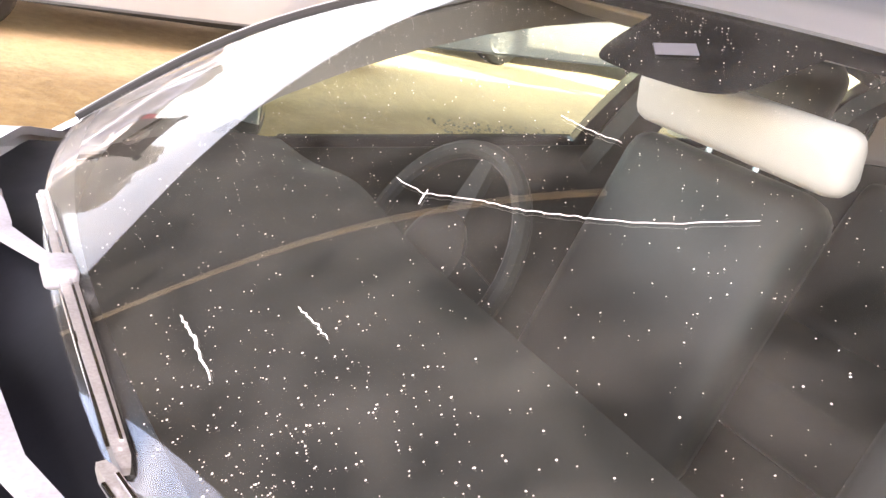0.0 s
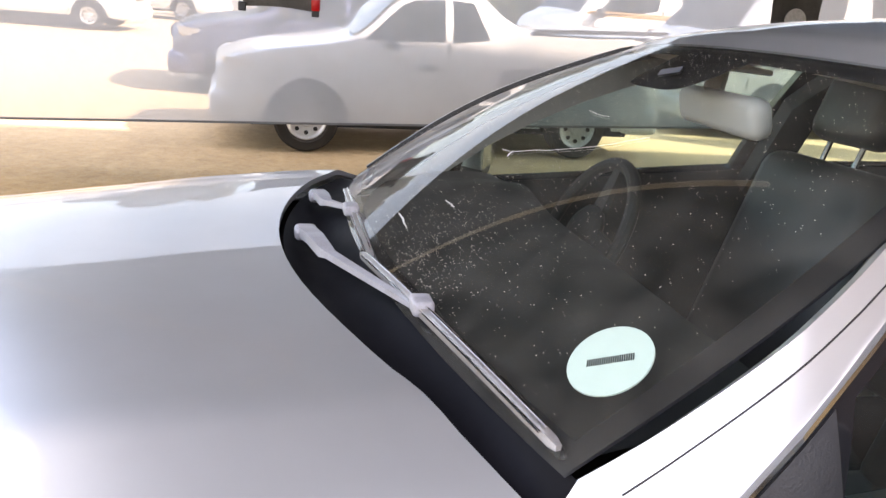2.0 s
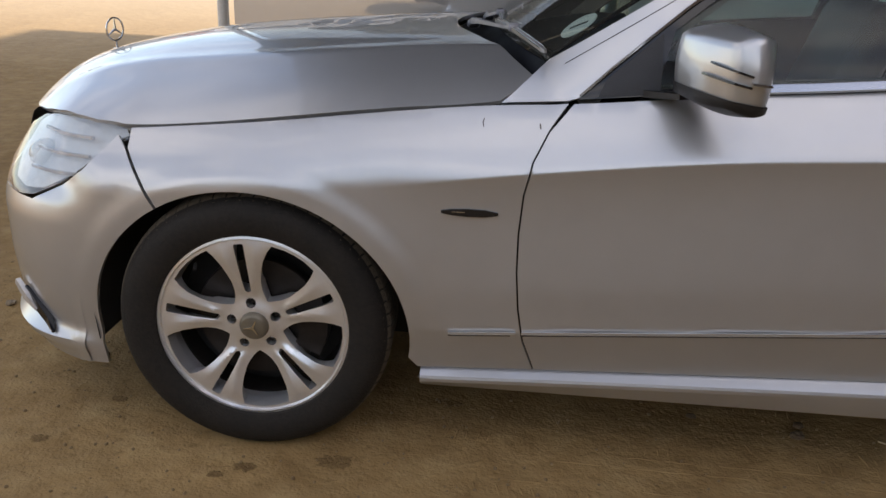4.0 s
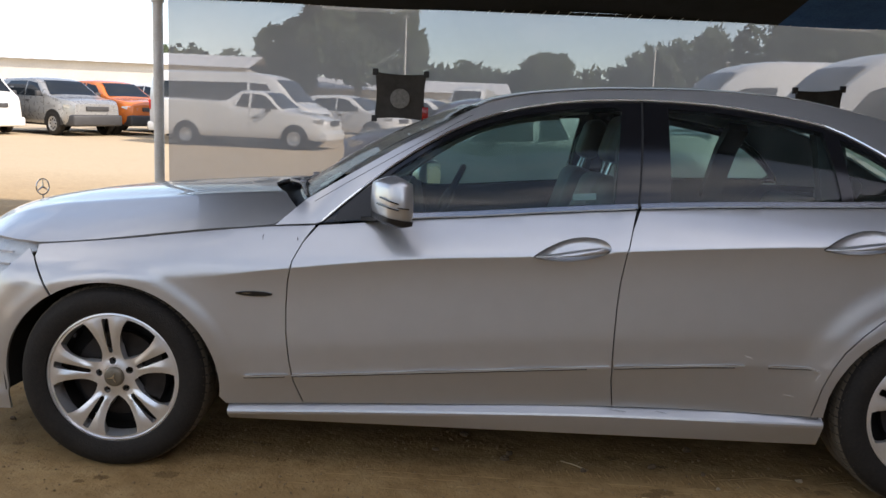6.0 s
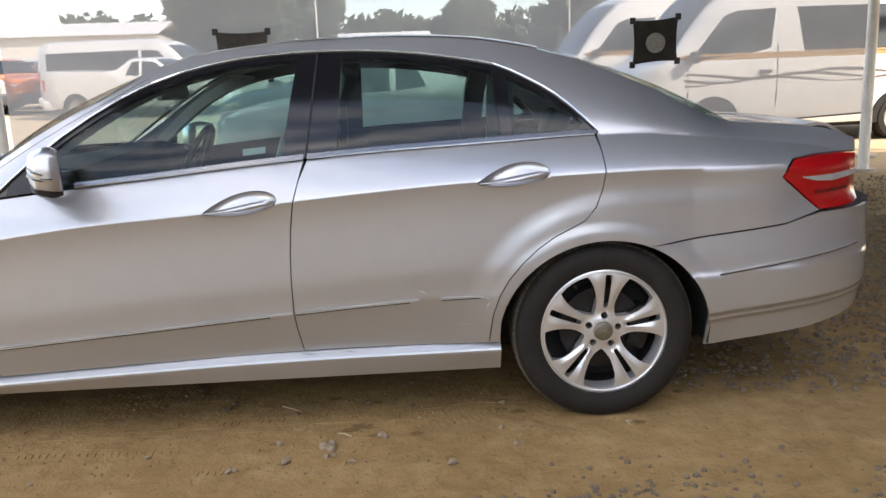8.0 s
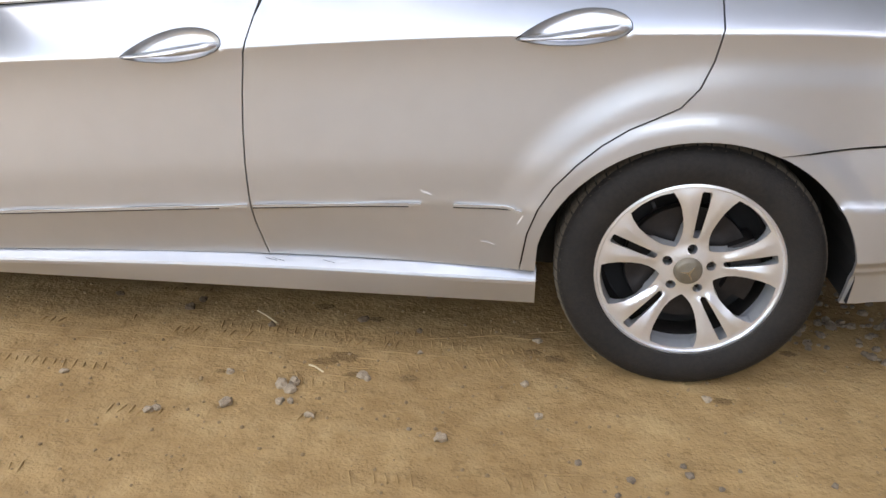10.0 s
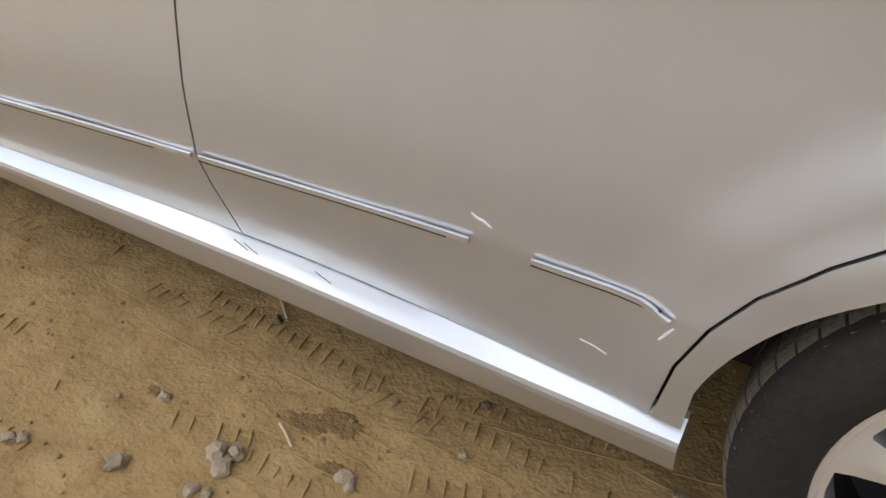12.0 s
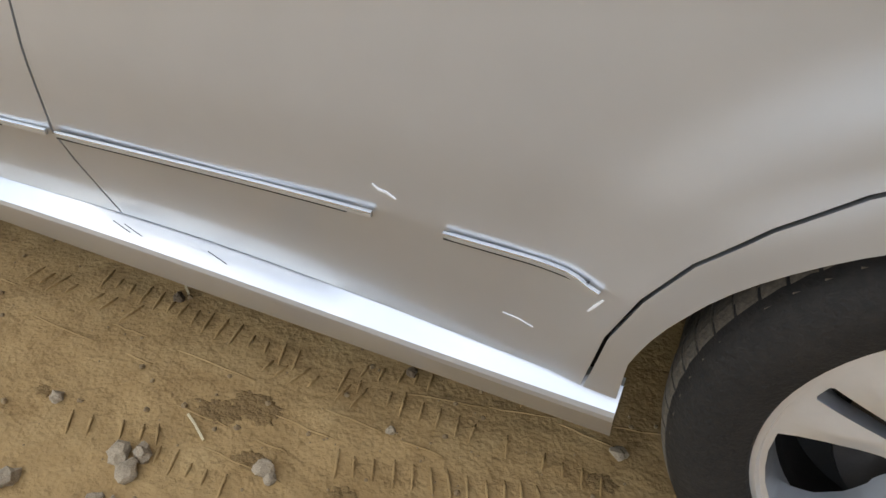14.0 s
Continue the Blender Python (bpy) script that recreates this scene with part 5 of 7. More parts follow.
# ---- saloon: wheels ----
def build_wheel(s, turn):
    w = new("wheel", None)
    w.parent = car
    bm = bmesh.new()
    W = 0.118
    prof = [(0.222, -W * 0.80), (0.232, -W * 0.98), (0.255, -W * 1.06), (0.285, -W * 1.05), (0.305, -W * 0.98), (0.318, -W * 0.86), (0.3235, -W * 0.72)]
    lathe(bm, prof, 72)
    tyre = part("tyre", bm, RUBBER, w, "dusty black tyre", smooth=True)
    # tread: ribs with grooves and cut shoulders
    bm = bmesh.new()
    lathe(bm, [(0.3235, -W * 0.72), (0.326, -W * 0.60), (0.326, -W * 0.42), (0.319, -W * 0.41), (0.319, -W * 0.34), (0.3265, -W * 0.33), (0.3265, -0.006), (0.3195, -0.005), (0.3195, 0.005), (0.3265, 0.006), (0.3265, W * 0.33), (0.319, W * 0.34), (0.319, W * 0.41), (0.326, W * 0.42), (0.326, W * 0.60), (0.318, W * 0.86), (0.285, W * 1.05), (0.25, W * 1.05), (0.222, W * 0.8)], 72)
    part("tread", bm, TREAD, tyre, "worn tread with side cuts", smooth=True, angle=0.5)
    # rim face cut from a dished disc: five pairs of spokes
    hub, dish = -0.105, pch((0.0, 0.012), (0.035, 0.010), (0.07, 0.016), (0.12, 0.010), (0.17, 0.002), (0.205, -0.001), (0.225, 0.001), (0.24, 0.0))

    def face(x, z):
        r, a = math.hypot(x, z), math.atan2(z, x) - turn
        off = abs((math.degrees(a) + 36) % 72 - 36)
        crown = max(0.0, 1 - abs(off - 7.5 - 4.0 * sm(0.09, 0.2, r)) / 9) * sm(0.07, 0.10, r) * (1 - sm(0.17, 0.22, r))
        return (x, hub + dish(r) - 0.007 * crown, z)
    holes = []
    for k in range(5):
        t0 = 2 * math.pi * k / 5 + turn
        win = []
        for r, a in ((0.072, -4), (0.069, 0), (0.072, 4), (0.082, 11), (0.095, 16), (0.115, 18.8), (0.14, 19.4), (0.17, 18.8), (0.195, 17), (0.212, 15), (0.2135, 7), (0.2135, 0), (0.2135, -7), (0.212, -15), (0.195, -17), (0.17, -18.8), (0.14, -19.4), (0.115, -18.8), (0.095, -16), (0.082, -11)):
            q = t0 + radians(36 + a)
            win.append((r * math.cos(q), r * math.sin(q)))
        holes.append(win)
        slot = []
        for r, d in ((0.088, -0.0070), (0.084, 0), (0.088, 0.0070), (0.12, 0.0090), (0.16, 0.0105), (0.206, 0.0115), (0.209, 0.008), (0.209, -0.008), (0.206, -0.0115), (0.16, -0.0105), (0.12, -0.0090)):
            slot.append((r * math.cos(t0) - d * math.sin(t0), r * math.sin(t0) + d * math.cos(t0)))
        holes.append(slot)
        q = t0
        holes.append([(0.056 * math.cos(q) + 0.0125 * math.cos(i * math.pi / 5), 0.056 * math.sin(q) + 0.0125 * math.sin(i * math.pi / 5)) for i in range(10)])
    circle = [(0.222 * math.cos(2 * math.pi * i / 72), 0.222 * math.sin(2 * math.pi * i / 72)) for i in range(72)]
    rim = skin("rim", circle, face, ALLOY, w, 0.008, 0.0, 0.034, "worn silver alloy rim with five double spokes", holes, (0, 1.0, 0))
    bm = bmesh.new()
    lathe(bm, [(0.218, hub + 0.004), (0.223, hub - 0.006), (0.230, hub - 0.004), (0.233, hub + 0.006), (0.226, hub + 0.012), (0.2155, hub + 0.020), (0.211, hub + 0.024), (0.209, hub + 0.060)], 72)
    part("rim_flange", bm, ALLOY, rim, smooth=True)
    # barrel darkened so its colour carries the shade behind the spokes
    bm = bmesh.new()
    lathe(bm, [(0.209, hub + 0.060), (0.204, hub + 0.068), (0.203, hub + 0.17)], 72)
    part("barrel", bm, IRON, rim, "rim barrel coloured dark for the shade behind the spokes", smooth=True)
    bm = bmesh.new()
    lathe(bm, [(0.002, hub - 0.004), (0.026, hub - 0.004), (0.030, hub - 0.002), (0.034, hub + 0.004), (0.036, hub + 0.014)], 36)
    cap = part("centre_cap", bm, material("cap_grey", (0.22, 0.19, 0.14), 0.4, 0.5, vary=0.3, scale=60), rim, "grey round centre cap", smooth=True)
    for k in range(3):
        bm = bmesh.new()
        q = radians(90 + 120 * k) + turn
        bar(bm, [(0, hub - 0.006, 0), (0.021 * math.cos(q), hub - 0.006, 0.021 * math.sin(q))], [0.006, 0.0015], 0.003, (0, 1, 0))
        part("cap_ray", bm, CHROME, cap)
    for k in range(5):
        bm = bmesh.new()
        q = 2 * math.pi * k / 5 + turn
        bmesh.ops.create_cone(bm, cap_ends=True, segments=6, radius1=0.007, radius2=0.006, depth=0.014, matrix=Matrix.Translation((0.056 * math.cos(q), hub + 0.034, 0.056 * math.sin(q))) @ Matrix.Rotation(math.pi / 2, 4, "X"))
        part("wheel_bolt", bm, IRON, rim)
    # brake behind the spokes
    bm = bmesh.new()
    lathe(bm, [(0.05, -0.045), (0.150, -0.045), (0.152, -0.040), (0.152, -0.020), (0.150, -0.016)], 48)
    part("brake_disc", bm, IRON, w, "rusty brake disc", smooth=True, angle=0.5)
    bm = bmesh.new()
    bar(bm, [(0.138 * math.cos(radians(a)), -0.033, 0.138 * math.sin(radians(a))) for a in range(-30, 31, 10)], 0.066, 0.075, (0, 1, 0))
    part("caliper", bm, IRON, w)
    bm = bmesh.new()
    lathe(bm, [(0.002, 0.02), (0.21, 0.02), (0.21, 0.08)], 40)
    part("dust_shield", bm, DARK, w)
    # valve
    bm = bmesh.new()
    q = turn + radians(36)
    tube(bm, (0.198 * math.cos(q), hub + 0.02, 0.198 * math.sin(q)), (0.190 * math.cos(q), hub - 0.002, 0.190 * math.sin(q)), 0.004, 10)
    part("valve", bm, SEAL, rim)
    return w


wheel = build_wheel(-1, radians(97))
wheel.matrix_basis = pose(0, -0.772, 0.322, 0, 0, 2) @ Matrix.Scale(1.025, 4)
rear = build_wheel(-1, radians(85))
rear.matrix_basis = pose(BASE, -0.772, 0.322) @ Matrix.Scale(1.025, 4)
for x in (0.0, BASE):
    far = copy_thing(rear, pose(x, 0.772, 0.322, 0, 0, 180) @ Matrix.Scale(1.025, 4))


def block_mesh():
    """One shoulder block of the tread, at the top of the wheel."""
    bm = bmesh.new()
    prof = ((-0.050, 0.3285), (-0.070, 0.3282), (-0.084, 0.3258), (-0.096, 0.3205), (-0.107, 0.3125), (-0.107, 0.300), (-0.05, 0.315))
    sides = []
    for d in (-0.0135, 0.0135):
        sides.append([bm.verts.new((d + 0.004 * (y + 0.08) / 0.03, y, z)) for y, z in prof])
    for i in range(len(prof)):
        j = (i + 1) % len(prof)
        bm.faces.new((sides[0][i], sides[0][j], sides[1][j], sides[1][i]))
    bm.faces.new(sides[0])
    bm.faces.new(sides[1][::-1])
    bmesh.ops.recalc_face_normals(bm, faces=bm.faces)
    me = bpy.data.meshes.new("tread_block")
    bm.to_mesh(me)
    bm.free()
    me.materials.append(TREAD)
    return me


block = block_mesh()
for w in (wheel, rear):
    near_tyre = [c for c in w.children if c.name.startswith("tyre")][0]
    for k in range(64):
        ob = new("tread_block", block)
        ob.parent = near_tyre
        ob.matrix_basis = Matrix.Rotation(2 * math.pi * k / 64, 4, "Y")

# dark wheel housings, floor and inner panels
for cx in (0.0, BASE):
    for s in (-1, 1):
        bm = bmesh.new()
        rows = []
        for a in range(-10, 191, 10):
            c, q = math.cos(radians(a)), math.sin(radians(a))
            rows.append([bm.verts.new((cx + (ARCH_A + 0.012) * c, s * y, HUB_Z + (ARCH_B + 0.012) * q)) for y in (0.875, 0.60)])
        for a, b in zip(rows, rows[1:]):
            bm.faces.new((a[0], b[0], b[1], a[1]))
        bm.faces.new([r[1] for r in rows])
        part("wheel_housing", bm, DARK, car, "black wheel arch liner")
bm = bmesh.new()
box(bm, 0.42, 2.46, -0.74, 0.74, 0.215, 0.25)
box(bm, -0.72, 3.6, -0.58, 0.58, 0.19, 0.26)
part("floor_pan", bm, DARK, car)
for s in (-1, 1):
    inner = belt_run(-0.28, 3.8, -0.012, 40) + [(3.85, 0.75), (3.5, 0.66), (3.2, 0.62)] + arch(BASE, 50, 176, 20, 0.006) + [(2.47, 0.28), (0.42, 0.24)] + arch(0, 4, 125, 20, 0.006)
    skin("inner_panel", inner, side_map(s, 0.035), DARK, car, 0.06, 0.0, 0.002)

# ---- saloon: cabin ----
def rounded_box(x0, x1, y0, y1, z0, z1, w, m=Matrix(), seg=3):
    bm = bmesh.new()
    box(bm, x0, x1, y0, y1, z0, z1)
    bevel_all(bm, w, seg)
    bmesh.ops.transform(bm, matrix=m, verts=bm.verts)
    return bm


def dash(u, v):
    x = 0.56 + 0.13 * u * u * (1 - v) + (1.02 - 0.56) * v
    z = 0.965 - 0.02 * u * u + 0.035 * math.sin(math.pi * v * 0.8) - 0.25 * max(0, v - 0.86) / 0.14
    return (x, 0.70 * u, z + 0.03 * math.exp(-((u - 0.5) / 0.2) ** 2) * v)


grid_surface("dashboard", us, [i / 14 for i in range(15)], dash, CABIN, car, "dark grey dashboard")
part("dash_face", rounded_box(0.85, 1.05, -0.70, 0.70, 0.45, 0.80, 0.04), CABIN, car, smooth=True)
grid_surface("headliner", us, [i / 14 for i in range(15)], lambda u, v: (1.27 + 1.42 * v, (EDGE_Y(1.303 + 1.4 * v) + 0.02) * u, roof(1.303 + 1.4 * v, 0)[2] - 0.045 - 0.03 * u * u), LINER, car, "pale cloth headliner")


def build_seat(y, x, name="front_seat"):
    seat = new(name, None)
    seat.parent = car
    part("cushion", rounded_box(x - 0.42, x + 0.10, y - 0.25, y + 0.25, 0.40, 0.56, 0.05), LEATHER, seat, smooth=True)
    tilt = pose(x + 0.06, y, 0.50, 0, 18, 0)
    part("backrest", rounded_box(-0.06, 0.08, -0.24, 0.24, 0.0, 0.62, 0.055, tilt), LEATHER, seat, "grey leather backrest", smooth=True)
    part("headrest", rounded_box(-0.045, 0.045, -0.13, 0.13, 0.67, 0.86, 0.04, tilt), LEATHER, seat, "grey leather headrest", smooth=True)
    bm = bmesh.new()
    for d in (-0.06, 0.06):
        a, b = tilt @ Vector((0, d, 0.58)), tilt @ Vector((0, d, 0.70))
        tube(bm, a, b, 0.007, 10)
    part("headrest_post", bm, CHROME, seat, smooth=True)
    return seat


build_seat(-0.37, 1.52)
build_seat(0.37, 1.52)
bench = new("rear_bench", None)
bench.parent = car
part("cushion", rounded_box(2.10, 2.65, -0.66, 0.66, 0.40, 0.58, 0.05), LEATHER, bench, smooth=True)
tilt = pose(2.62, 0, 0.52, 0, 24, 0)
part("backrest", rounded_box(-0.06, 0.08, -0.66, 0.66, 0.0, 0.52, 0.05, tilt), LEATHER, bench, smooth=True)
for y in (-0.38, 0.38):
    part("headrest", rounded_box(-0.05, 0.05, -0.13, 0.13, 0.50, 0.64, 0.04, tilt), LEATHER, bench, smooth=True)
bm = bmesh.new()
box(bm, 2.86, 3.42, -0.60, 0.60, 0.985, 1.0)
part("parcel_shelf", bm, CABIN, car)
# steering wheel on the far side
bm = bmesh.new()
lathe(bm, [(0.185 + 0.016 * math.cos(t), 0.016 * math.sin(t)) for t in [2 * math.pi * i / 10 for i in range(11)]], 40, "Z")
for a in (0, 180, 270):
    q = radians(a)
    bar(bm, [(0.04 * math.cos(q), 0.04 * math.sin(q), -0.01), (0.18 * math.cos(q), 0.18 * math.sin(q), 0)], [0.06, 0.03], 0.015)
bmesh.ops.create_uvsphere(bm, u_segments=18, v_segments=10, radius=0.075, matrix=Matrix.Diagonal((1, 1, 0.4, 1)))
bmesh.ops.transform(bm, matrix=pose(1.12, 0.37, 0.90, 0, -64, 0), verts=bm.verts)
part("steering_wheel", bm, CABIN, car, "black steering wheel", smooth=True)
# interior mirror, visors and belt pillars
TRIMGREY = material("trim_grey", (0.16, 0.155, 0.14), 0.7, vary=0.15, scale=20)
im = part("interior_mirror", rounded_box(-0.022, 0.022, -0.155, 0.155, -0.034, 0.034, 0.02, pose(1.165, -0.075, 1.245, 0, -12, -6)), material("mirror_grey", (0.42, 0.42, 0.41), 0.45, vary=0.1), car, "grey interior mirror housing", smooth=True)
bm = bmesh.new()
bar(bm, [(1.17, -0.03, 1.275), (1.19, -0.01, 1.335)], 0.03, 0.03)
part("stalk", bm, material("stalk_grey", (0.35, 0.34, 0.32), 0.5), im)
for y in (-0.34, 0.34):
    part("sun_visor", rounded_box(-0.01, 0.15, -0.17, 0.17, -0.006, 0.006, 0.005, pose(1.27, y, 1.325, 0, 8, 0)), LINER, car, "pale sun visor")
for s in (-1, 1):
    for x0, x1 in ((1.80, 1.90), (2.52, 2.56)):
        bm = bmesh.new()
        bar(bm, [(x0, s * (half_width(x0, 1.0) - 0.075), 0.95), (x0 + 0.02, s * (half_width(x0, 1.2) - 0.085), 1.2), (x1, s * (half_width(x1, 1.30) - 0.10), 1.315)], 0.05, 0.10, (1, 0, 0))
        part("inner_pillar", bm, CABIN, car)
    bm = bmesh.new()
    bar(bm, [(x, s * (half_width(x, z) - 0.05), z - 0.016) for x, z in DLO if x < 1.75], 0.03, 0.055)
    part("pillar_trim", bm, TRIMGREY, car, "grey inner trim of the windscreen pillar")
    skin("door_card", belt_run(0.9, 2.8, 0.016, 20) + [(2.5, 0.6), (2.45, 0.4), (0.8, 0.4), (0.75, 0.8)], side_map(s, 0.07), CABIN, car, 0.08, 0, 0.002)
# belt-anchor sticker on the near rear edge of the front door glass
bm = bmesh.new()
m_ = [(x, -(half_width(x, z) - 0.016), z) for x, z in ((1.60, 1.012), (1.68, 1.018), (1.68, 1.040), (1.60, 1.034))]
bm.faces.new([bm.verts.new(p) for p in m_])
part("window_sticker", bm, material("faded_sticker", (0.34, 0.36, 0.36), 0.7, vary=0.3, scale=60), car, "small pale window sticker")

# ---- saloon: wipers ----
def build_wiper(pivot, knee, tip, blade_a, blade_b, clip):
    wip = new("wiper", None)
    wip.parent = car
    bm = bmesh.new()
    p, k, q = Vector(pivot), Vector(knee), Vector(tip)
    bar(bm, [p, p.lerp(k, 0.5) + Vector((0, 0, 0.004)), k, k.lerp(q, 0.06), k.lerp(q, 0.5), q], [0.028, 0.026, 0.022, 0.016, 0.013, 0.009], [0.020, 0.018, 0.016, 0.011, 0.009, 0.007])
    bevel_all(bm, 0.004, 2)
    part("arm", bm, WIPER, wip, "grey worn wiper arm", smooth=True)
    a, b = Vector(blade_a), Vector(blade_b)
    side = (b - a).normalized().cross(Vector((-0.5, 0, 0.86))).normalized()
    bow = lambda t: a + (b - a) * t + Vector((-0.004, 0, 0.008)) * math.sin(math.pi * t)
    bm = bmesh.new()
    bar(bm, [bow(t) for t in (0, 0.02, 0.25, 0.5, 0.75, 0.98, 1)], [0.006, 0.010, 0.013, 0.014, 0.013, 0.010, 0.006], [0.006, 0.009, 0.010, 0.011, 0.010, 0.009, 0.006])
    bevel_all(bm, 0.002, 1)
    blade = part("blade", bm, BLADE, wip, "worn grey-brown wiper blade", smooth=True)
    for d in (-0.0045, 0.0045):
        bm = bmesh.new()
        bar(bm, [bow(t) + side * d + Vector((-0.003, 0, 0.006)) for t in (0.04, 0.3, 0.5, 0.7, 0.96)], 0.0022, 0.0022)
        part("spring_rail", bm, CHROME, blade)
    bm = bmesh.new()
    bar(bm, [a + Vector((0.004, 0, -0.008)), b + Vector((0.004, 0, -0.008))], 0.004, 0.010)
    part("rubber_lip", bm, SEAL, wip)
    part("clip", rounded_box(-0.014, 0.014, -0.020, 0.020, -0.006, 0.014, 0.005, Matrix.Translation(clip)), WIPER, wip, smooth=True)
    part("pivot_cap", rounded_box(-0.020, 0.020, -0.022, 0.022, -0.014, 0.010, 0.009, Matrix.Translation(pivot)), WIPER, wip, smooth=True)
    return wip


build_wiper((0.492, 0.33, 0.985), (0.500, 0.20, 1.000), (0.536, 0.075, 1.018), (0.548, 0.300, 1.004), (0.545, -0.205, 1.006), (0.537, 0.06, 1.016))
build_wiper((0.455, 0.03, 0.985), (0.478, -0.17, 1.006), (0.575, -0.43, 1.012), (0.530, -0.205, 1.014), (0.658, -0.745, 0.990), (0.583, -0.43, 1.010))


# ---- saloon: scratches and chips in the near side's paint ----
def paint_mark(pts, w, mat, name="scratch"):
    bm = bmesh.new()
    n = len(pts)
    bar(bm, [(x, -(half_width(x, z) + 0.0006), z) for x, z in pts], [w * (0.3 + 0.7 * math.sin(math.pi * (i + 0.5) / n)) for i in range(n)], 0.0008, (0, 1, 0))
    part(name, bm, mat, car)


PALE_MARK = material("scratched_paint", (0.78, 0.76, 0.74), 0.6, vary=0.2, scale=80)
CHIP = material("chipped_paint", (0.10, 0.08, 0.07), 0.8, vary=0.3)
paint_mark([(2.200, 0.518), (2.207, 0.513), (2.216, 0.512), (2.227, 0.506)], 0.0035, PALE_MARK)
paint_mark([(2.455, 0.466), (2.449, 0.455), (2.442, 0.441)], 0.0035, PALE_MARK)
paint_mark([(2.349, 0.380), (2.368, 0.379), (2.385, 0.374)], 0.0016, PALE_MARK)
paint_mark([(0.535, 0.856), (0.532, 0.848), (0.534, 0.838)], 0.0025, CHIP, "chip")
paint_mark([(0.655, 0.852), (0.656, 0.846), (0.657, 0.841)], 0.0035, CHIP, "chip")


# ---- the yard behind: vehicles, trees, sheds ----
WHITE = material("white_car_paint", (0.72, 0.72, 0.70), 0.25, vary=0.10, scale=2, coat=0.6)
ORANGE = material("orange_car_paint", (0.65, 0.17, 0.03), 0.25, vary=0.1, coat=0.6)
GREYPAINT = material("grey_car_paint", (0.36, 0.36, 0.35), 0.28, 0.4, vary=0.1, coat=0.6)
BLUEGREY = material("dark_blue_paint", (0.10, 0.11, 0.17), 0.25, 0.3, vary=0.1, coat=0.7)
DARKGLASS = material("dark_window", (0.015, 0.018, 0.02), 0.08, vary=0.2)
BUMPER = material("grey_bumper", (0.05, 0.05, 0.052), 0.55, vary=0.2)
LAMPGLASS = material("lamp_glass", (0.62, 0.62, 0.60), 0.12, 0.5, vary=0.2)
REDLAMP = material("red_lamp", (0.5, 0.012, 0.012), 0.2)
STRIPE = material("ochre_stripe", (0.50, 0.30, 0.12), 0.4, vary=0.2)
SWIRL = material("grey_stripe", (0.16, 0.14, 0.13), 0.4, vary=0.3)
HUBCAP = material("hubcap", (0.55, 0.55, 0.54), 0.35, 0.7, vary=0.2, scale=30)


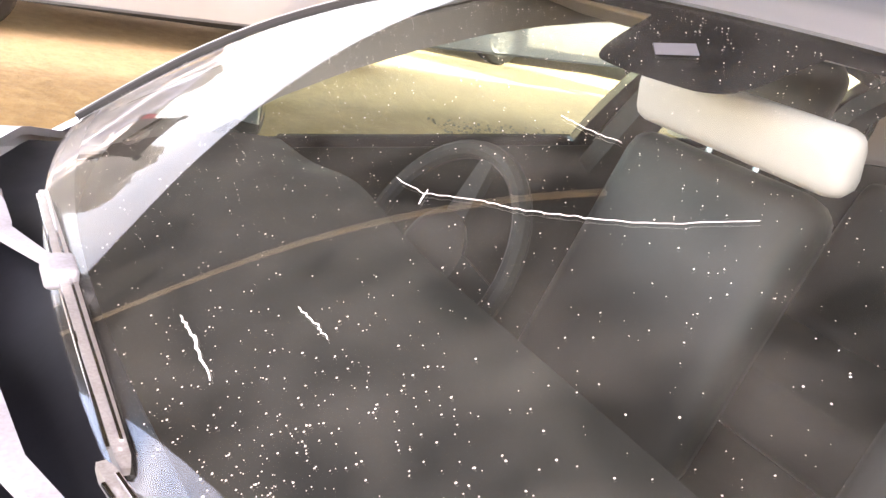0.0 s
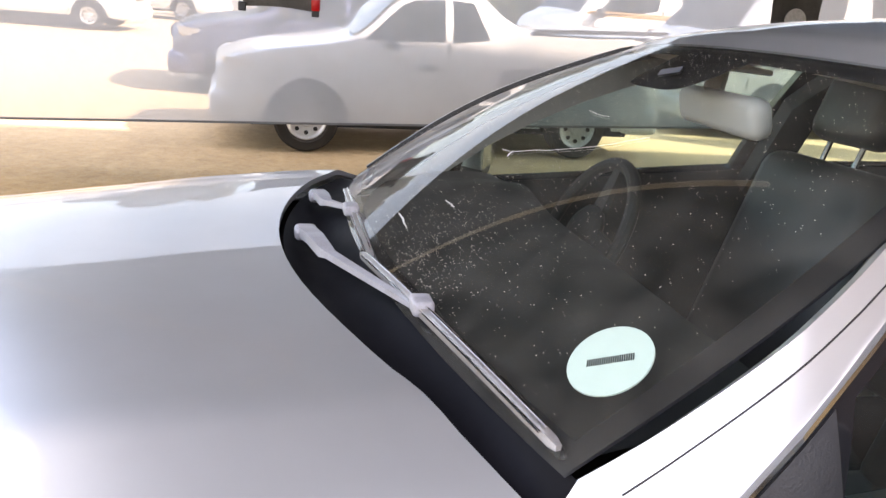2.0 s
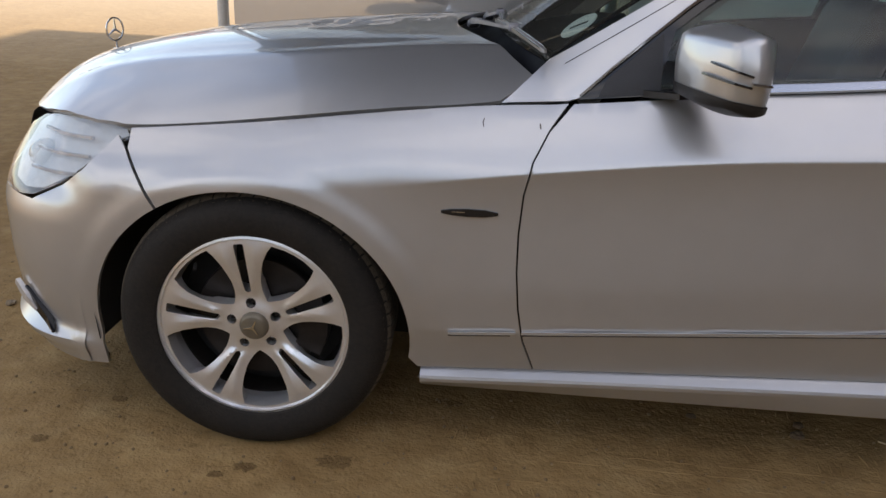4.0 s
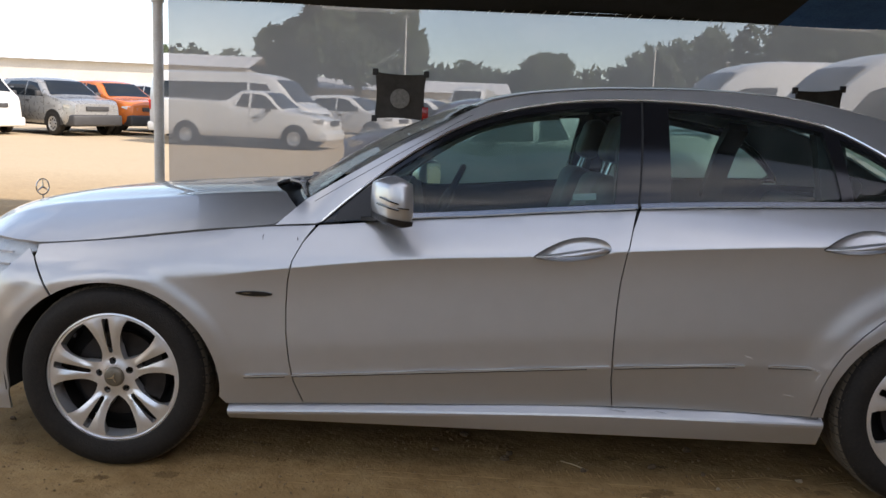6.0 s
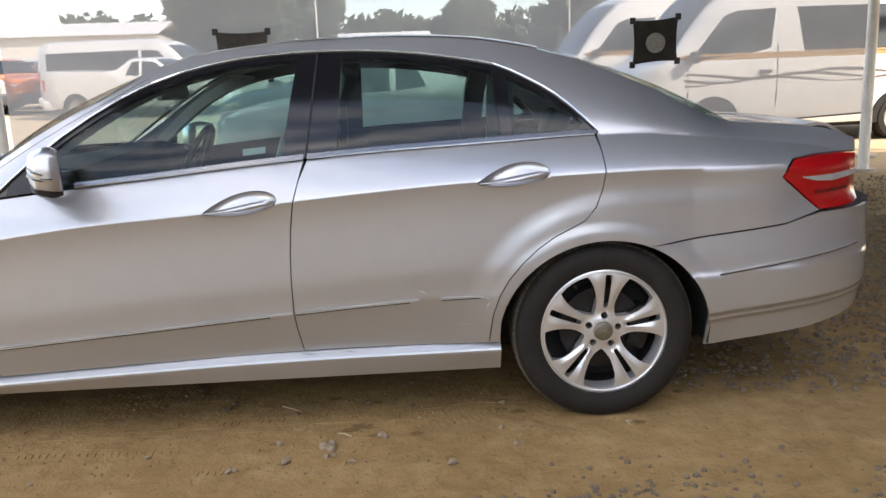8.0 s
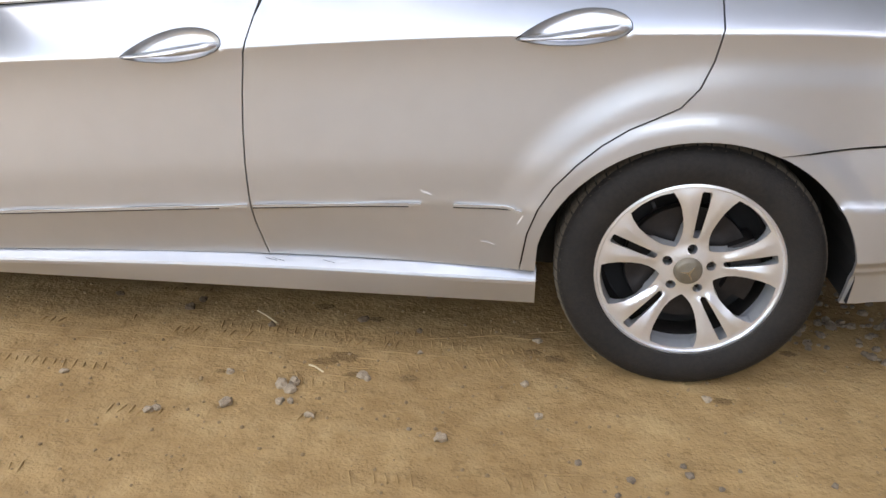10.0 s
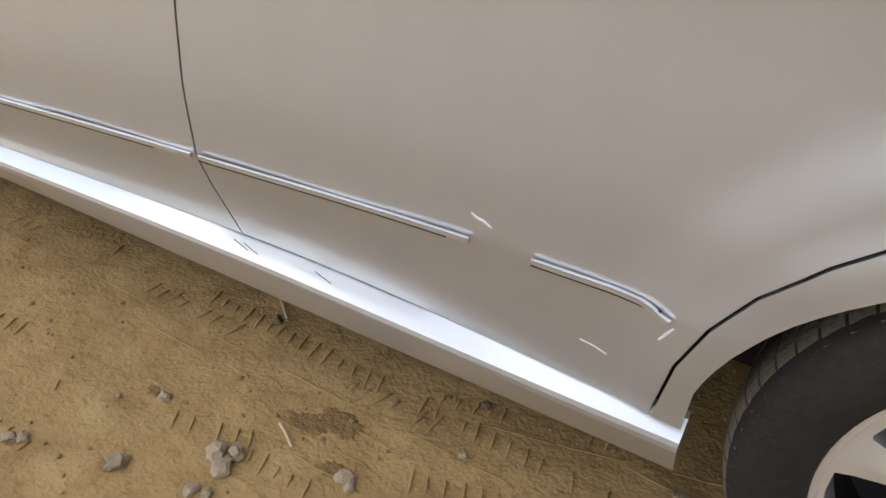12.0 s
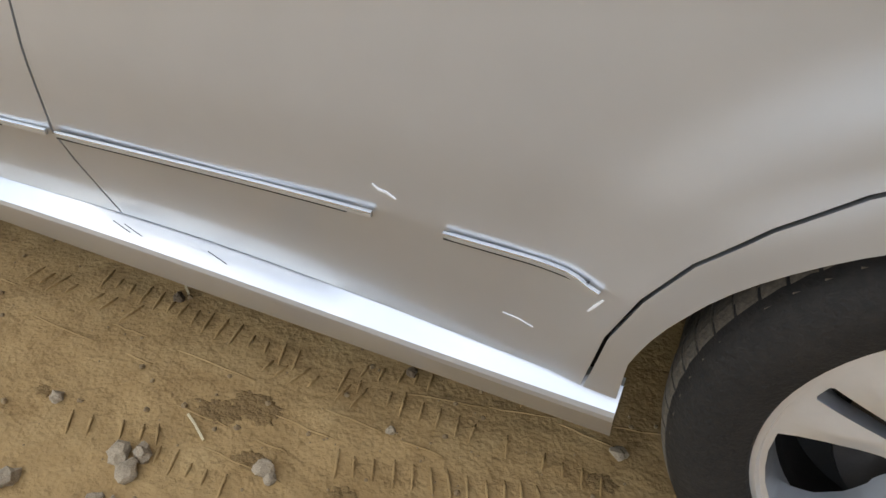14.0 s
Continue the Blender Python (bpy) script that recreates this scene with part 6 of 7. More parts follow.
def vehicle(name, label, category, paint, length, half, top, belt, wheels, r, windows, screen_x, floor=0.28, lean=0.16, rear_screen=None, lower=None, stripe=None, lamp_z=0.72, group="parked vehicles in the yard"):
    """A parked vehicle, front at x = 0, standing on z = 0. top and belt are its roof and waist lines."""
    v = new(name, None)
    zt, zb = pch(*top), pch(*belt)

    def plan_w(x):
        e = min(x, length - x)
        return half * (0.80 + 0.20 * (1 - max(0, 1 - e / 0.55) ** 2.2))

    def wall(x, z):
        w, b, t = plan_w(x), zb(x), zt(x)
        if z <= b:
            return w - 0.05 * max(0, (floor + 0.18 - z) / 0.18) ** 2 + 0.02 * math.sin(math.pi * min(1, max(0, (z - floor) / (b - floor))))
        return w - (lean + 0.02) * ((z - b) / max(0.45, t - b)) ** 1.2
    n = 44
    bm = bmesh.new()
    rows = []
    for i in range(n + 1):
        x = length * (0.5 - 0.5 * math.cos(math.pi * i / n)) if i not in (0, n) else (0.0 if i == 0 else length)
        b, t = zb(x), zt(x)
        zs = [floor, floor + 0.09, floor + 0.2, (floor + b) / 2 + 0.1, b - 0.02, b, b + (t - b) * 0.45, b + (t - b) * 0.8]
        half_row = [(wall(x, z), z) for z in zs] + [(wall(x, b + (t - b) * 0.94) - 0.03, b + (t - b) * 0.95), (wall(x, t) - 0.11, t - 0.005), (wall(x, t) * 0.45, t + 0.018), (0, t + 0.022)]
        rows.append([bm.verts.new((x, y, z)) for y, z in half_row] + [bm.verts.new((x, -y, z)) for y, z in half_row[-2::-1]])
    m_ = len(rows[0])
    for a, b in zip(rows, rows[1:]):
        for k in range(m_ - 1):
            bm.faces.new((a[k], a[k + 1], b[k + 1], b[k]))
        bm.faces.new((a[-1], a[0], b[0], b[-1]))
    bm.faces.new(rows[0])
    bm.faces.new(rows[-1][::-1])
    body = part("body", bm, paint, v, smooth=True, angle=0.7)
    for s in (-1, 1):
        for poly in windows:
            skin("side_window", poly, lambda x, z, s=s: (x, s * (wall(x, z) + 0.006), z), DARKGLASS, v, 0.25, 0.0, 0.02, out_from=(length / 2, 0, 0.8))
        for wx in wheels:
            w = new("wheel", None)
            w.parent = v
            w.matrix_basis = Matrix.Translation((wx, s * (half - 0.055), r))
            bm = bmesh.new()
            lathe(bm, [(r * 0.62, s * 0.085), (r * 0.70, s * 0.105), (r * 0.92, s * 0.10), (r, s * 0.07), (r, -s * 0.10), (r * 0.6, -s * 0.10)], 32)
            part("tyre", bm, RUBBER, w, smooth=True)
            bm = bmesh.new()
            lathe(bm, [(0.002, s * 0.075), (r * 0.2, s * 0.08), (r * 0.24, s * 0.065), (r * 0.52, s * 0.075), (r * 0.6, s * 0.09), (r * 0.64, s * 0.085)], 24)
            rim_ = part("rim", bm, HUBCAP, w, smooth=True, angle=0.4)
            # solid dark discs hold the shade of the rim's holes
            for k in range(8):
                q = 2 * math.pi * k / 8
                bm = bmesh.new()
                bmesh.ops.create_cone(bm, cap_ends=True, segments=8, radius1=r * 0.07, radius2=r * 0.07, depth=0.012, matrix=Matrix.Translation((r * 0.40 * math.cos(q), s * 0.076, r * 0.40 * math.sin(q))) @ Matrix.Rotation(math.pi / 2, 4, "X"))
                part("rim_hole_disc", bm, DARK, rim_)
            # dark disc painted for the shade in the wheel opening; body stays uncut
            bm = bmesh.new()
            lathe(bm, [(r * 0.8, s * 0.088), (r * 1.22, s * 0.088), (r * 1.26, s * 0.06), (r * 1.26, s * 0.02)], 32)
            bmesh.ops.bisect_plane(bm, geom=bm.verts[:] + bm.edges[:] + bm.faces[:], plane_co=(0, 0, floor - r - 0.02), plane_no=(0, 0, -1), clear_outer=True)
            part("arch", bm, DARK, w)
        bm = bmesh.new()
        bar(bm, [(0.02, s * half * 0.62, lamp_z), (0.10, s * half * 0.84, lamp_z + 0.03), (0.32, s * (wall(0.32, lamp_z) + 0.004), lamp_z + 0.07)], 0.05, [0.10, 0.14, 0.05])
        part("headlamp", bm, LAMPGLASS, v)
        bm = bmesh.new()
        bar(bm, [(length - 0.05, s * half * 0.80, lamp_z + 0.02), (length - 0.03, s * half * 0.80, lamp_z + 0.32)], 0.12, 0.06, (1, 0, 0))
        part("tail_lamp", bm, REDLAMP, v)
        x0 = screen_x[0] + 0.25
        bm = bmesh.new()
        box(bm, x0, x0 + 0.12, min(s * (half + 0.01), s * (half + 0.17)), max(s * (half + 0.01), s * (half + 0.17)), zb(x0) + 0.04, zb(x0) + 0.20)
        bevel_all(bm, 0.03)
        part("wing_mirror", bm, BUMPER, v, smooth=True)
        for poly in windows[:1]:
            xs_ = [p[0] for p in poly]
            bm = bmesh.new()
            xh = max(xs_) - 0.12
            bar(bm, [(xh - 0.10, s * (wall(xh, zb(xh) - 0.12) + 0.012), zb(xh) - 0.12), (xh + 0.06, s * (wall(xh, zb(xh) - 0.12) + 0.016), zb(xh) - 0.12)], 0.03, 0.045)
            part("door_handle", bm, BUMPER, v)
            for xd in (min(xs_) - 0.05, max(xs_) + 0.04):
                bm = bmesh.new()
                bar(bm, [(xd, s * (wall(xd, z) + 0.001), z) for z in (floor + 0.12, (floor + zb(xd)) / 2, zb(xd), zb(xd) + 0.2 * (zt(xd) - zb(xd)))], 0.004, 0.012, (1, 0, 0))
                part("door_seam", bm, SEAL, v)
        if stripe:
            bm = bmesh.new()
            for k in range(3):
                bar(bm, [(x, s * (wall(x, stripe) + 0.004), stripe - 0.04 * k + 0.05 * math.sin(2.6 * x + 1.4 * k)) for x in [0.7 + (length - 1.0) * i / 60 for i in range(61)]], 0.003, [0.006 + 0.030 * abs(math.sin(1.3 * i / 10 + k)) for i in range(61)])
            part("swirl_stripe", bm, SWIRL, v, "grey swirl stripe")
            bm = bmesh.new()
            bar(bm, [(x, s * (wall(x, stripe + 0.27) + 0.003), stripe + 0.27) for x in [0.6 + (length - 0.8) * i / 40 for i in range(41)]], 0.003, [0.02] + [0.085] * 40)
            part("straight_stripe", bm, STRIPE, v, "ochre straight stripe")
    x0, x1 = screen_x
    grid_surface("windscreen", [x0 + (x1 - x0) * i / 8 for i in range(9)], [j / 8 for j in range(-8, 9)], lambda x, k: (x - 0.012, k * (wall(x, zt(x)) - 0.10), zt(x) + 0.026 - 0.012 * k * k), DARKGLASS, v)
    if rear_screen:
        x0, x1 = rear_screen
        grid_surface("rear_screen", [x0 + (x1 - x0) * i / 6 for i in range(7)], [j / 8 for j in range(-8, 9)], lambda x, k: (x + 0.012, k * (wall(x, zt(x)) - 0.12), zt(x) + 0.026), DARKGLASS, v)
    for nm, xa, xb in (("front_bumper", -0.07, 0.42), ("rear_bumper", length - 0.40, length + 0.06)):
        bm = bmesh.new()
        box(bm, xa, xb, -half * 0.93, half * 0.93, floor - 0.04, floor + (lower or 0.24))
        bevel_all(bm, 0.07, 3)
        part(nm, bm, BUMPER if lower else paint, v, smooth=True)
    bm = bmesh.new()
    box(bm, -0.05, 0.03, -half * 0.42, half * 0.42, lamp_z - 0.06, lamp_z + 0.07)
    bevel_all(bm, 0.02)
    part("grille", bm, BUMPER, v)
    bm = bmesh.new()
    box(bm, 0.3, length - 0.3, -half * 0.9, half * 0.9, floor - 0.06, floor + 0.05)
    part("underside", bm, DARK, v)
    return tagged(v, label, category, group)


def stand(v, x, y, yaw, sink=0.0):
    g = ground_height(x, y)
    slope = math.degrees(math.atan((ground_height(x, y + 0.5) - ground_height(x, y - 0.5))))
    v.matrix_basis = pose(x, y, g - sink, 0, 0, 0) @ Matrix.Rotation(radians(slope), 4, "X") @ Matrix.Rotation(radians(yaw), 4, "Z")
    return v


PICKUP = dict(length=4.40, half=0.82, top=((0, 0.77), (0.25, 0.87), (1.10, 1.02), (1.25, 1.07), (1.70, 1.44), (1.90, 1.51), (2.45, 1.51), (2.58, 1.43), (2.80, 1.25), (3.1, 1.21), (4.40, 1.25)), belt=((0, 0.67), (0.3, 0.81), (1.2, 0.93), (2.7, 0.97), (2.9, 1.15), (4.4, 1.19)), wheels=(0.80, 3.50), r=0.30,
              windows=[[(1.32, 1.05), (1.68, 1.37), (1.80, 1.42), (2.08, 1.44), (2.08, 1.07)], [(2.16, 1.07), (2.16, 1.44), (2.36, 1.43), (2.52, 1.11)]], screen_x=(1.24, 1.74), lamp_z=0.72)
near_pickup = stand(vehicle("pickup_truck", "white single-cab pickup truck parked behind the net", "pickup", WHITE, **PICKUP), -0.16, 6.93, 3.0)
bm = bmesh.new()
box(bm, 2.66, 3.04, -0.870, -0.845, 0.66, 0.86)
for v_ in bm.verts:
    v_.co.x += 0.25 * (v_.co.z - 0.87)
bevel_all(bm, 0.02)
part("side_vent", bm, BUMPER, near_pickup, "dark slanted vent in the bed side")
bm = bmesh.new()
bar(bm, [(2.95, -0.80, 1.22), (3.6, -0.82, 1.25), (4.36, -0.80, 1.28)], 0.05, 0.04)
part("bed_rail", bm, BUMPER, near_pickup, "black rail along the load bed")
VAN = dict(length=5.3, half=0.94, top=((0, 0.95), (0.15, 1.12), (0.45, 1.25), (0.75, 1.62), (1.15, 2.08), (1.6, 2.34), (2.2, 2.44), (3.5, 2.46), (5.1, 2.44), (5.3, 2.35)), belt=((0, 0.85), (0.3, 1.10), (0.8, 1.18), (5.3, 1.20)), wheels=(1.15, 4.0), r=0.33,
           windows=[[(0.80, 1.26), (1.30, 1.86), (1.48, 1.92), (2.05, 1.94), (1.98, 1.40), (1.5, 1.30)], [(2.50, 1.36), (2.38, 1.95), (4.0, 1.95), (4.0, 1.30), (2.60, 1.30)], [(4.1, 1.30), (4.1, 1.95), (5.0, 1.93), (5.0, 1.30)]], screen_x=(0.50, 1.30), lean=0.12, stripe=1.02, lamp_z=0.85)
van = stand(vehicle("minibus", "white high-roof minibus with ochre and grey swirl stripes", "minibus", WHITE, **VAN), 5.35, 8.75, 4)
stand(copy_thing(van, Matrix()), 4.9, 13.0, 6)
FARVAN = dict(VAN, stripe=None, top=((0, 0.9), (0.15, 1.05), (0.5, 1.2), (1.2, 1.85), (1.5, 1.98), (2.2, 2.05), (4.9, 2.05), (5.2, 1.95), (5.3, 1.8)), belt=((0, 0.8), (0.4, 1.02), (1, 1.10), (5.3, 1.12)), windows=[[(0.98, 1.16), (1.45, 1.72), (1.95, 1.76), (1.95, 1.16)], [(2.05, 1.16), (2.05, 1.76), (4.9, 1.74), (4.9, 1.16)]], screen_x=(0.55, 1.2))
low_van = stand(vehicle("minibus", "long white minibus with dark windows", "minibus", WHITE, **FARVAN), -3.3, 20.5, 170)
stand(copy_thing(low_van, Matrix()), -12.6, 19.2, 148)
stand(vehicle("pickup_truck", "white double-cab pickup truck in the far row", "pickup", WHITE, **dict(PICKUP, length=4.9, wheels=(0.85, 3.95))), -2.6, 18.4, 172)
HATCH = dict(length=4.1, half=0.84, top=((0, 0.78), (0.2, 0.88), (1.0, 1.02), (1.75, 1.45), (2.2, 1.53), (3.2, 1.50), (3.8, 1.22), (4.1, 1.02)), belt=((0, 0.70), (0.4, 0.86), (1.1, 0.95), (3.9, 1.02), (4.1, 0.95)), wheels=(0.78, 3.30), r=0.31,
             windows=[[(1.30, 1.0), (1.78, 1.38), (2.15, 1.43), (2.15, 1.0)], [(2.22, 1.0), (2.22, 1.43), (3.0, 1.40), (3.35, 1.06)]], screen_x=(1.05, 1.72), rear_screen=(3.3, 3.85))
hatch = stand(vehicle("hatchback", "white hatchback in the far row of parked cars", "car", WHITE, **HATCH), -1.2, 24.0, 160)
stand(copy_thing(hatch, Matrix()), 1.4, 25.5, 158)
SUV = dict(HATCH, length=4.45, half=0.90, r=0.35, wheels=(0.85, 3.55), floor=0.34, top=((0, 0.95), (0.2, 1.05), (1.05, 1.18), (1.75, 1.62), (2.2, 1.70), (3.6, 1.66), (4.2, 1.35), (4.45, 1.1)), belt=((0, 0.85), (0.4, 1.0), (1.1, 1.1), (4.2, 1.16), (4.45, 1.05)), windows=[[(1.35, 1.15), (1.80, 1.54), (2.25, 1.60), (2.25, 1.15)], [(2.32, 1.15), (2.32, 1.60), (3.2, 1.58), (3.7, 1.22)]], screen_x=(1.1, 1.72), rear_screen=(3.75, 4.2), lamp_z=0.82, lower=0.3)
stand(vehicle("suv", "grey crossover with black lower bumper", "car", GREYPAINT, **SUV), -10.2, 20.5, 150)
stand(vehicle("suv", "bright orange crossover in the parked row", "car", ORANGE, **SUV), -9.2, 22.2, 150)
stand(vehicle("suv", "white front-damaged crossover in the parked row", "car", WHITE, **SUV), -8.1, 24.2, 150)
stand(vehicle("pickup_truck", "white pickup truck seen from its tail end", "pickup", WHITE, **PICKUP), -11.6, 27.0, 8)
stand(vehicle("delivery_truck", "tall white box truck far across the yard", "truck", WHITE, **dict(VAN, stripe=None)), 0.6, 36.0, 80)
# the dark bonnet that shows through the net beside the pickup
stand(vehicle("hatchback", "dark blue hatchback behind the shade net", "car", BLUEGREY, **HATCH), -0.9, 10.2, 2)

# ---- trees and sheds far off ----
LEAF = material("dull_leaves", (0.055, 0.075, 0.035), 0.8, vary=0.5, scale=0.6, detail=(0.03, 0.045, 0.02))
BARK = material("bark", (0.12, 0.09, 0.065), 0.9, vary=0.4, bump=0.4)


def leaf_cloud(lobes, count, size, seed, ground=None):
    """Many small tilted leaves on the skin and inside of lumpy lobes (centre, radii)."""
    rng = random.Random(seed)
    verts, faces = [], []
    total = sum(l[1][0] * l[1][2] for l in lobes)
    for c, rad in lobes:
        for _ in range(int(count * rad[0] * rad[2] / total)):
            d = Vector((rng.gauss(0, 1), rng.gauss(0, 1), rng.gauss(0, 1))).normalized()
            k = 0.55 + 0.5 * rng.random() ** 0.5
            p = Vector((c[0] + d.x * rad[0] * k, c[1] + d.y * rad[1] * k, c[2] + d.z * rad[2] * k))
            p += Vector((1, 1, 1)) * 0.4 * noise.noise(p * 0.7)
            a = Vector((rng.gauss(0, 1), rng.gauss(0, 1), rng.gauss(0, 1))).normalized()
            b = a.orthogonal().normalized()
            q = size * rng.uniform(0.5, 1.3)
            i = len(verts)
            verts += [p + a * q, p + b * q * 0.5, p - a * q, p - b * q * 0.5]
            faces.append((i, i + 1, i + 2, i + 3))
    return verts, faces


def build_tree(x, y, height, spread, seed):
    rng = random.Random(seed)
    g = ground_height(x, y)
    tree = new("tree", None)
    tree.matrix_basis = Matrix.Translation((x, y, g))
    bm = bmesh.new()
    tube(bm, (0, 0, -0.2), (0.1, 0, height * 0.45), spread * 0.07, 10, spread * 0.045)
    lobes = []
    for k in range(9):
        a, h = rng.random() * 6.28, height * rng.uniform(0.35, 0.82)
        rr = spread * rng.uniform(0.25, 0.75) * (1 - 0.4 * abs(h / height - 0.5))
        c = (rr * math.cos(a), rr * math.sin(a), h)
        tube(bm, (0.05, 0, height * rng.uniform(0.2, 0.42)), c, spread * 0.03, 6, spread * 0.01)
        lobes.append((c, (spread * rng.uniform(0.4, 0.6), spread * rng.uniform(0.4, 0.6), height * rng.uniform(0.14, 0.24))))
    part("trunk", bm, BARK, tree, smooth=True)
    v, f = leaf_cloud(lobes, 9000, 0.38, seed)
    mesh_object("crown", v, f, LEAF, tree, "dense dull green crown")
    return tagged(tree, "tall dense dull-green tree beyond the parked cars", "tree", "trees behind the yard")


build_tree(-9.0, 66, 13.5, 5.6, 1)
build_tree(-16.0, 70, 9.0, 4.0, 3)
build_tree(9.5, 88, 9.5, 4.0, 4)
build_tree(36.0, 74, 14.0, 8.0, 5)
build_tree(46.0, 80, 14.5, 8.0, 6)
rng = random.Random(8)
lobes = []
for i in range(112):
    x = -38 + 163 * i / 112 + rng.uniform(-1, 1)
    base = pch((-95, 8.0), (-45, 10.5), (-28, 8.5), (-18, 6.0), (-4, 8.0), (8, 8.5), (14, 8.0), (20, 10.5), (26, 13.0), (34, 14.5), (60, 16.0), (125, 16))(x)
    lobes.append(((x, 96 + rng.uniform(-4, 4), 1.5 + base * 0.45), (2.6, 2.0, base * rng.uniform(0.42, 0.60))))
v, f = leaf_cloud(lobes, 62000, 0.7, 77)
tagged(mesh_object("far_woods", v, f, LEAF), "long belt of dull green trees on the skyline", "trees", kind="stuff")

SHEDWALL = material("pale_shed_wall", (0.62, 0.60, 0.56), 0.8, vary=0.15, scale=0.8)
SHEDROOF = material("pale_shed_roof", (0.70, 0.70, 0.69), 0.5, vary=0.12, scale=0.5)


def build_shed(x, y, w, d, h, yaw):
    g = ground_height(x, y)
    shed = new("shed", None)
    shed.matrix_basis = pose(x, y, g, 0, 0, yaw)
    bm = bmesh.new()
    box(bm, -w / 2, w / 2, -d / 2, d / 2, -0.3, h)
    part("wall", bm, SHEDWALL, shed)
    bm = bmesh.new()
    n = int(w / 0.5)
    rows = [[bm.verts.new((-w / 2 - 0.4 + (w + 0.8) * i / n, y_, z_ + 0.03 * (i % 2))) for y_, z_ in ((-d / 2 - 0.5, h - 0.1), (0, h + 1.3), (d / 2 + 0.5, h - 0.1))] for i in range(n + 1)]
    for p, q in zip(rows, rows[1:]):
        for k in range(2):
            bm.faces.new((p[k], p[k + 1], q[k + 1], q[k]))
    part("roof", bm, SHEDROOF, shed)
    for i in range(int(w / 5)):
        bm = bmesh.new()
        x0 = -w / 2 + 2 + i * 5
        box(bm, x0, x0 + 2.4, -d / 2 - 0.04, -d / 2 + 0.1, 0.0 if i % 3 == 0 else 1.2, 2.6)
        part("door" if i % 3 == 0 else "window", bm, DARKGLASS, shed)
    return tagged(shed, "long pale metal shed with a low pitched roof", "shed", "sheds across the yard")


build_shed(-34, 62, 34, 12, 4.2, 6)
build_shed(-9, 78, 26, 10, 3.6, 3)


def build_pole(x, y, h):
    g = ground_height(x, y)
    bm = bmesh.new()
    tube(bm, (x, y, g - 0.2), (x, y, g + h), 0.055, 10, 0.035)
    p = part("lamp_pole", bm, WHITEPOLE, None, smooth=True)
    bm = bmesh.new()
    box(bm, x - 0.18, x + 0.18, y - 0.08, y + 0.08, g + h, g + h + 0.10)
    bevel_all(bm, 0.03)
    part("lamp_head", bm, GREYPAINT, p)
    return tagged(p, "slim pale lamp pole far across the yard", "lamp pole", "lamp poles")


build_pole(-3.0, 44, 6.5)
build_pole(13.2, 52, 6.0)
build_pole(20.5, 60, 6.0)

# brown board wall beyond the far end of the net
bm = bmesh.new()
for i in range(8):
    box(bm, 8.2 + 0.3 * i, 8.49 + 0.3 * i, 5.9, 5.94, 1.75, 3.2)
# board brown is darkened in place of shade the roof does not cast here
part_wall = part("brown_panel", bm, material("brown_board", (0.085, 0.048, 0.027), 0.7, vary=0.3, scale=3), None)
tagged(part_wall, "brown board panel under the carport roof", "panel", kind="structure")


# unseen board wall, added to keep low sun off the car and its ground
bm = bmesh.new()
for i in range(70):
    box(bm, 8.9, 8.94, -23.8 + 0.3 * i, -23.51 + 0.3 * i, -0.1, 10.3)
for i in range(15):
    box(bm, 8.9, 8.94, -2.8 + 0.3 * i, -2.51 + 0.3 * i, -0.1, 6.0)
tagged(part("sun_block_wall", bm, part_wall.data.materials[0], None), "unseen brown board wall added to block the sun", "wall", kind="structure")


# unseen board fence, added to darken the horizon mirrored in the side windows
bm = bmesh.new()
for i in range(110):
    box(bm, -30 + 0.5 * i, -29.52 + 0.5 * i, -26.0, -25.95, -0.2, 4.6 + 0.05 * (i % 3))
tagged(part("reflection_fence", bm, part_wall.data.materials[0], None), "unseen brown board fence added to darken reflections", "fence", kind="structure")


# ---- stones and marks on the ground ----
STONE = material("pale_stone", (0.36, 0.275, 0.175), 0.9, vary=0.4, scale=40, detail=(0.17, 0.125, 0.08), bump=0.4)
CLOD = material("soil_clod", (0.13, 0.085, 0.045), 0.95, vary=0.4, scale=40, bump=0.5)
DAMP = material("damp_soil", (0.13, 0.076, 0.030), 0.95, vary=0.5, scale=45, detail=(0.24, 0.15, 0.06), bump=0.7, bump_scale=110, spec=0.2)


def pebble(seed, r):
    rng = random.Random(seed)
    bm = bmesh.new()
    bmesh.ops.create_icosphere(bm, subdivisions=2, radius=r)
    sx, sy, sz = rng.uniform(0.8, 1.3), rng.uniform(0.7, 1.1), rng.uniform(0.55, 0.8)
    for v in bm.verts:
        k = 1 + 0.5 * noise.noise(v.co / r * 1.3 + Vector((seed, 0, 0))) + 0.2 * noise.noise(v.co / r * 3.1 + Vector((0, seed, 0)))
        v.co = Vector((v.co.x * sx, v.co.y * sy, v.co.z * sz)) * k
    return bm


def stone(x, y, r, seed, mat=STONE, label="small pale grey stone lying on the dirt"):
    bm = pebble(seed, r * 0.86)
    bmesh.ops.transform(bm, matrix=pose(x, y, soil_z(x, y) + r * 0.34, 0, 0, seed * 47 % 360), verts=bm.verts)
    return tagged(part("stone", bm, mat, None), label, "stone", "loose stones")


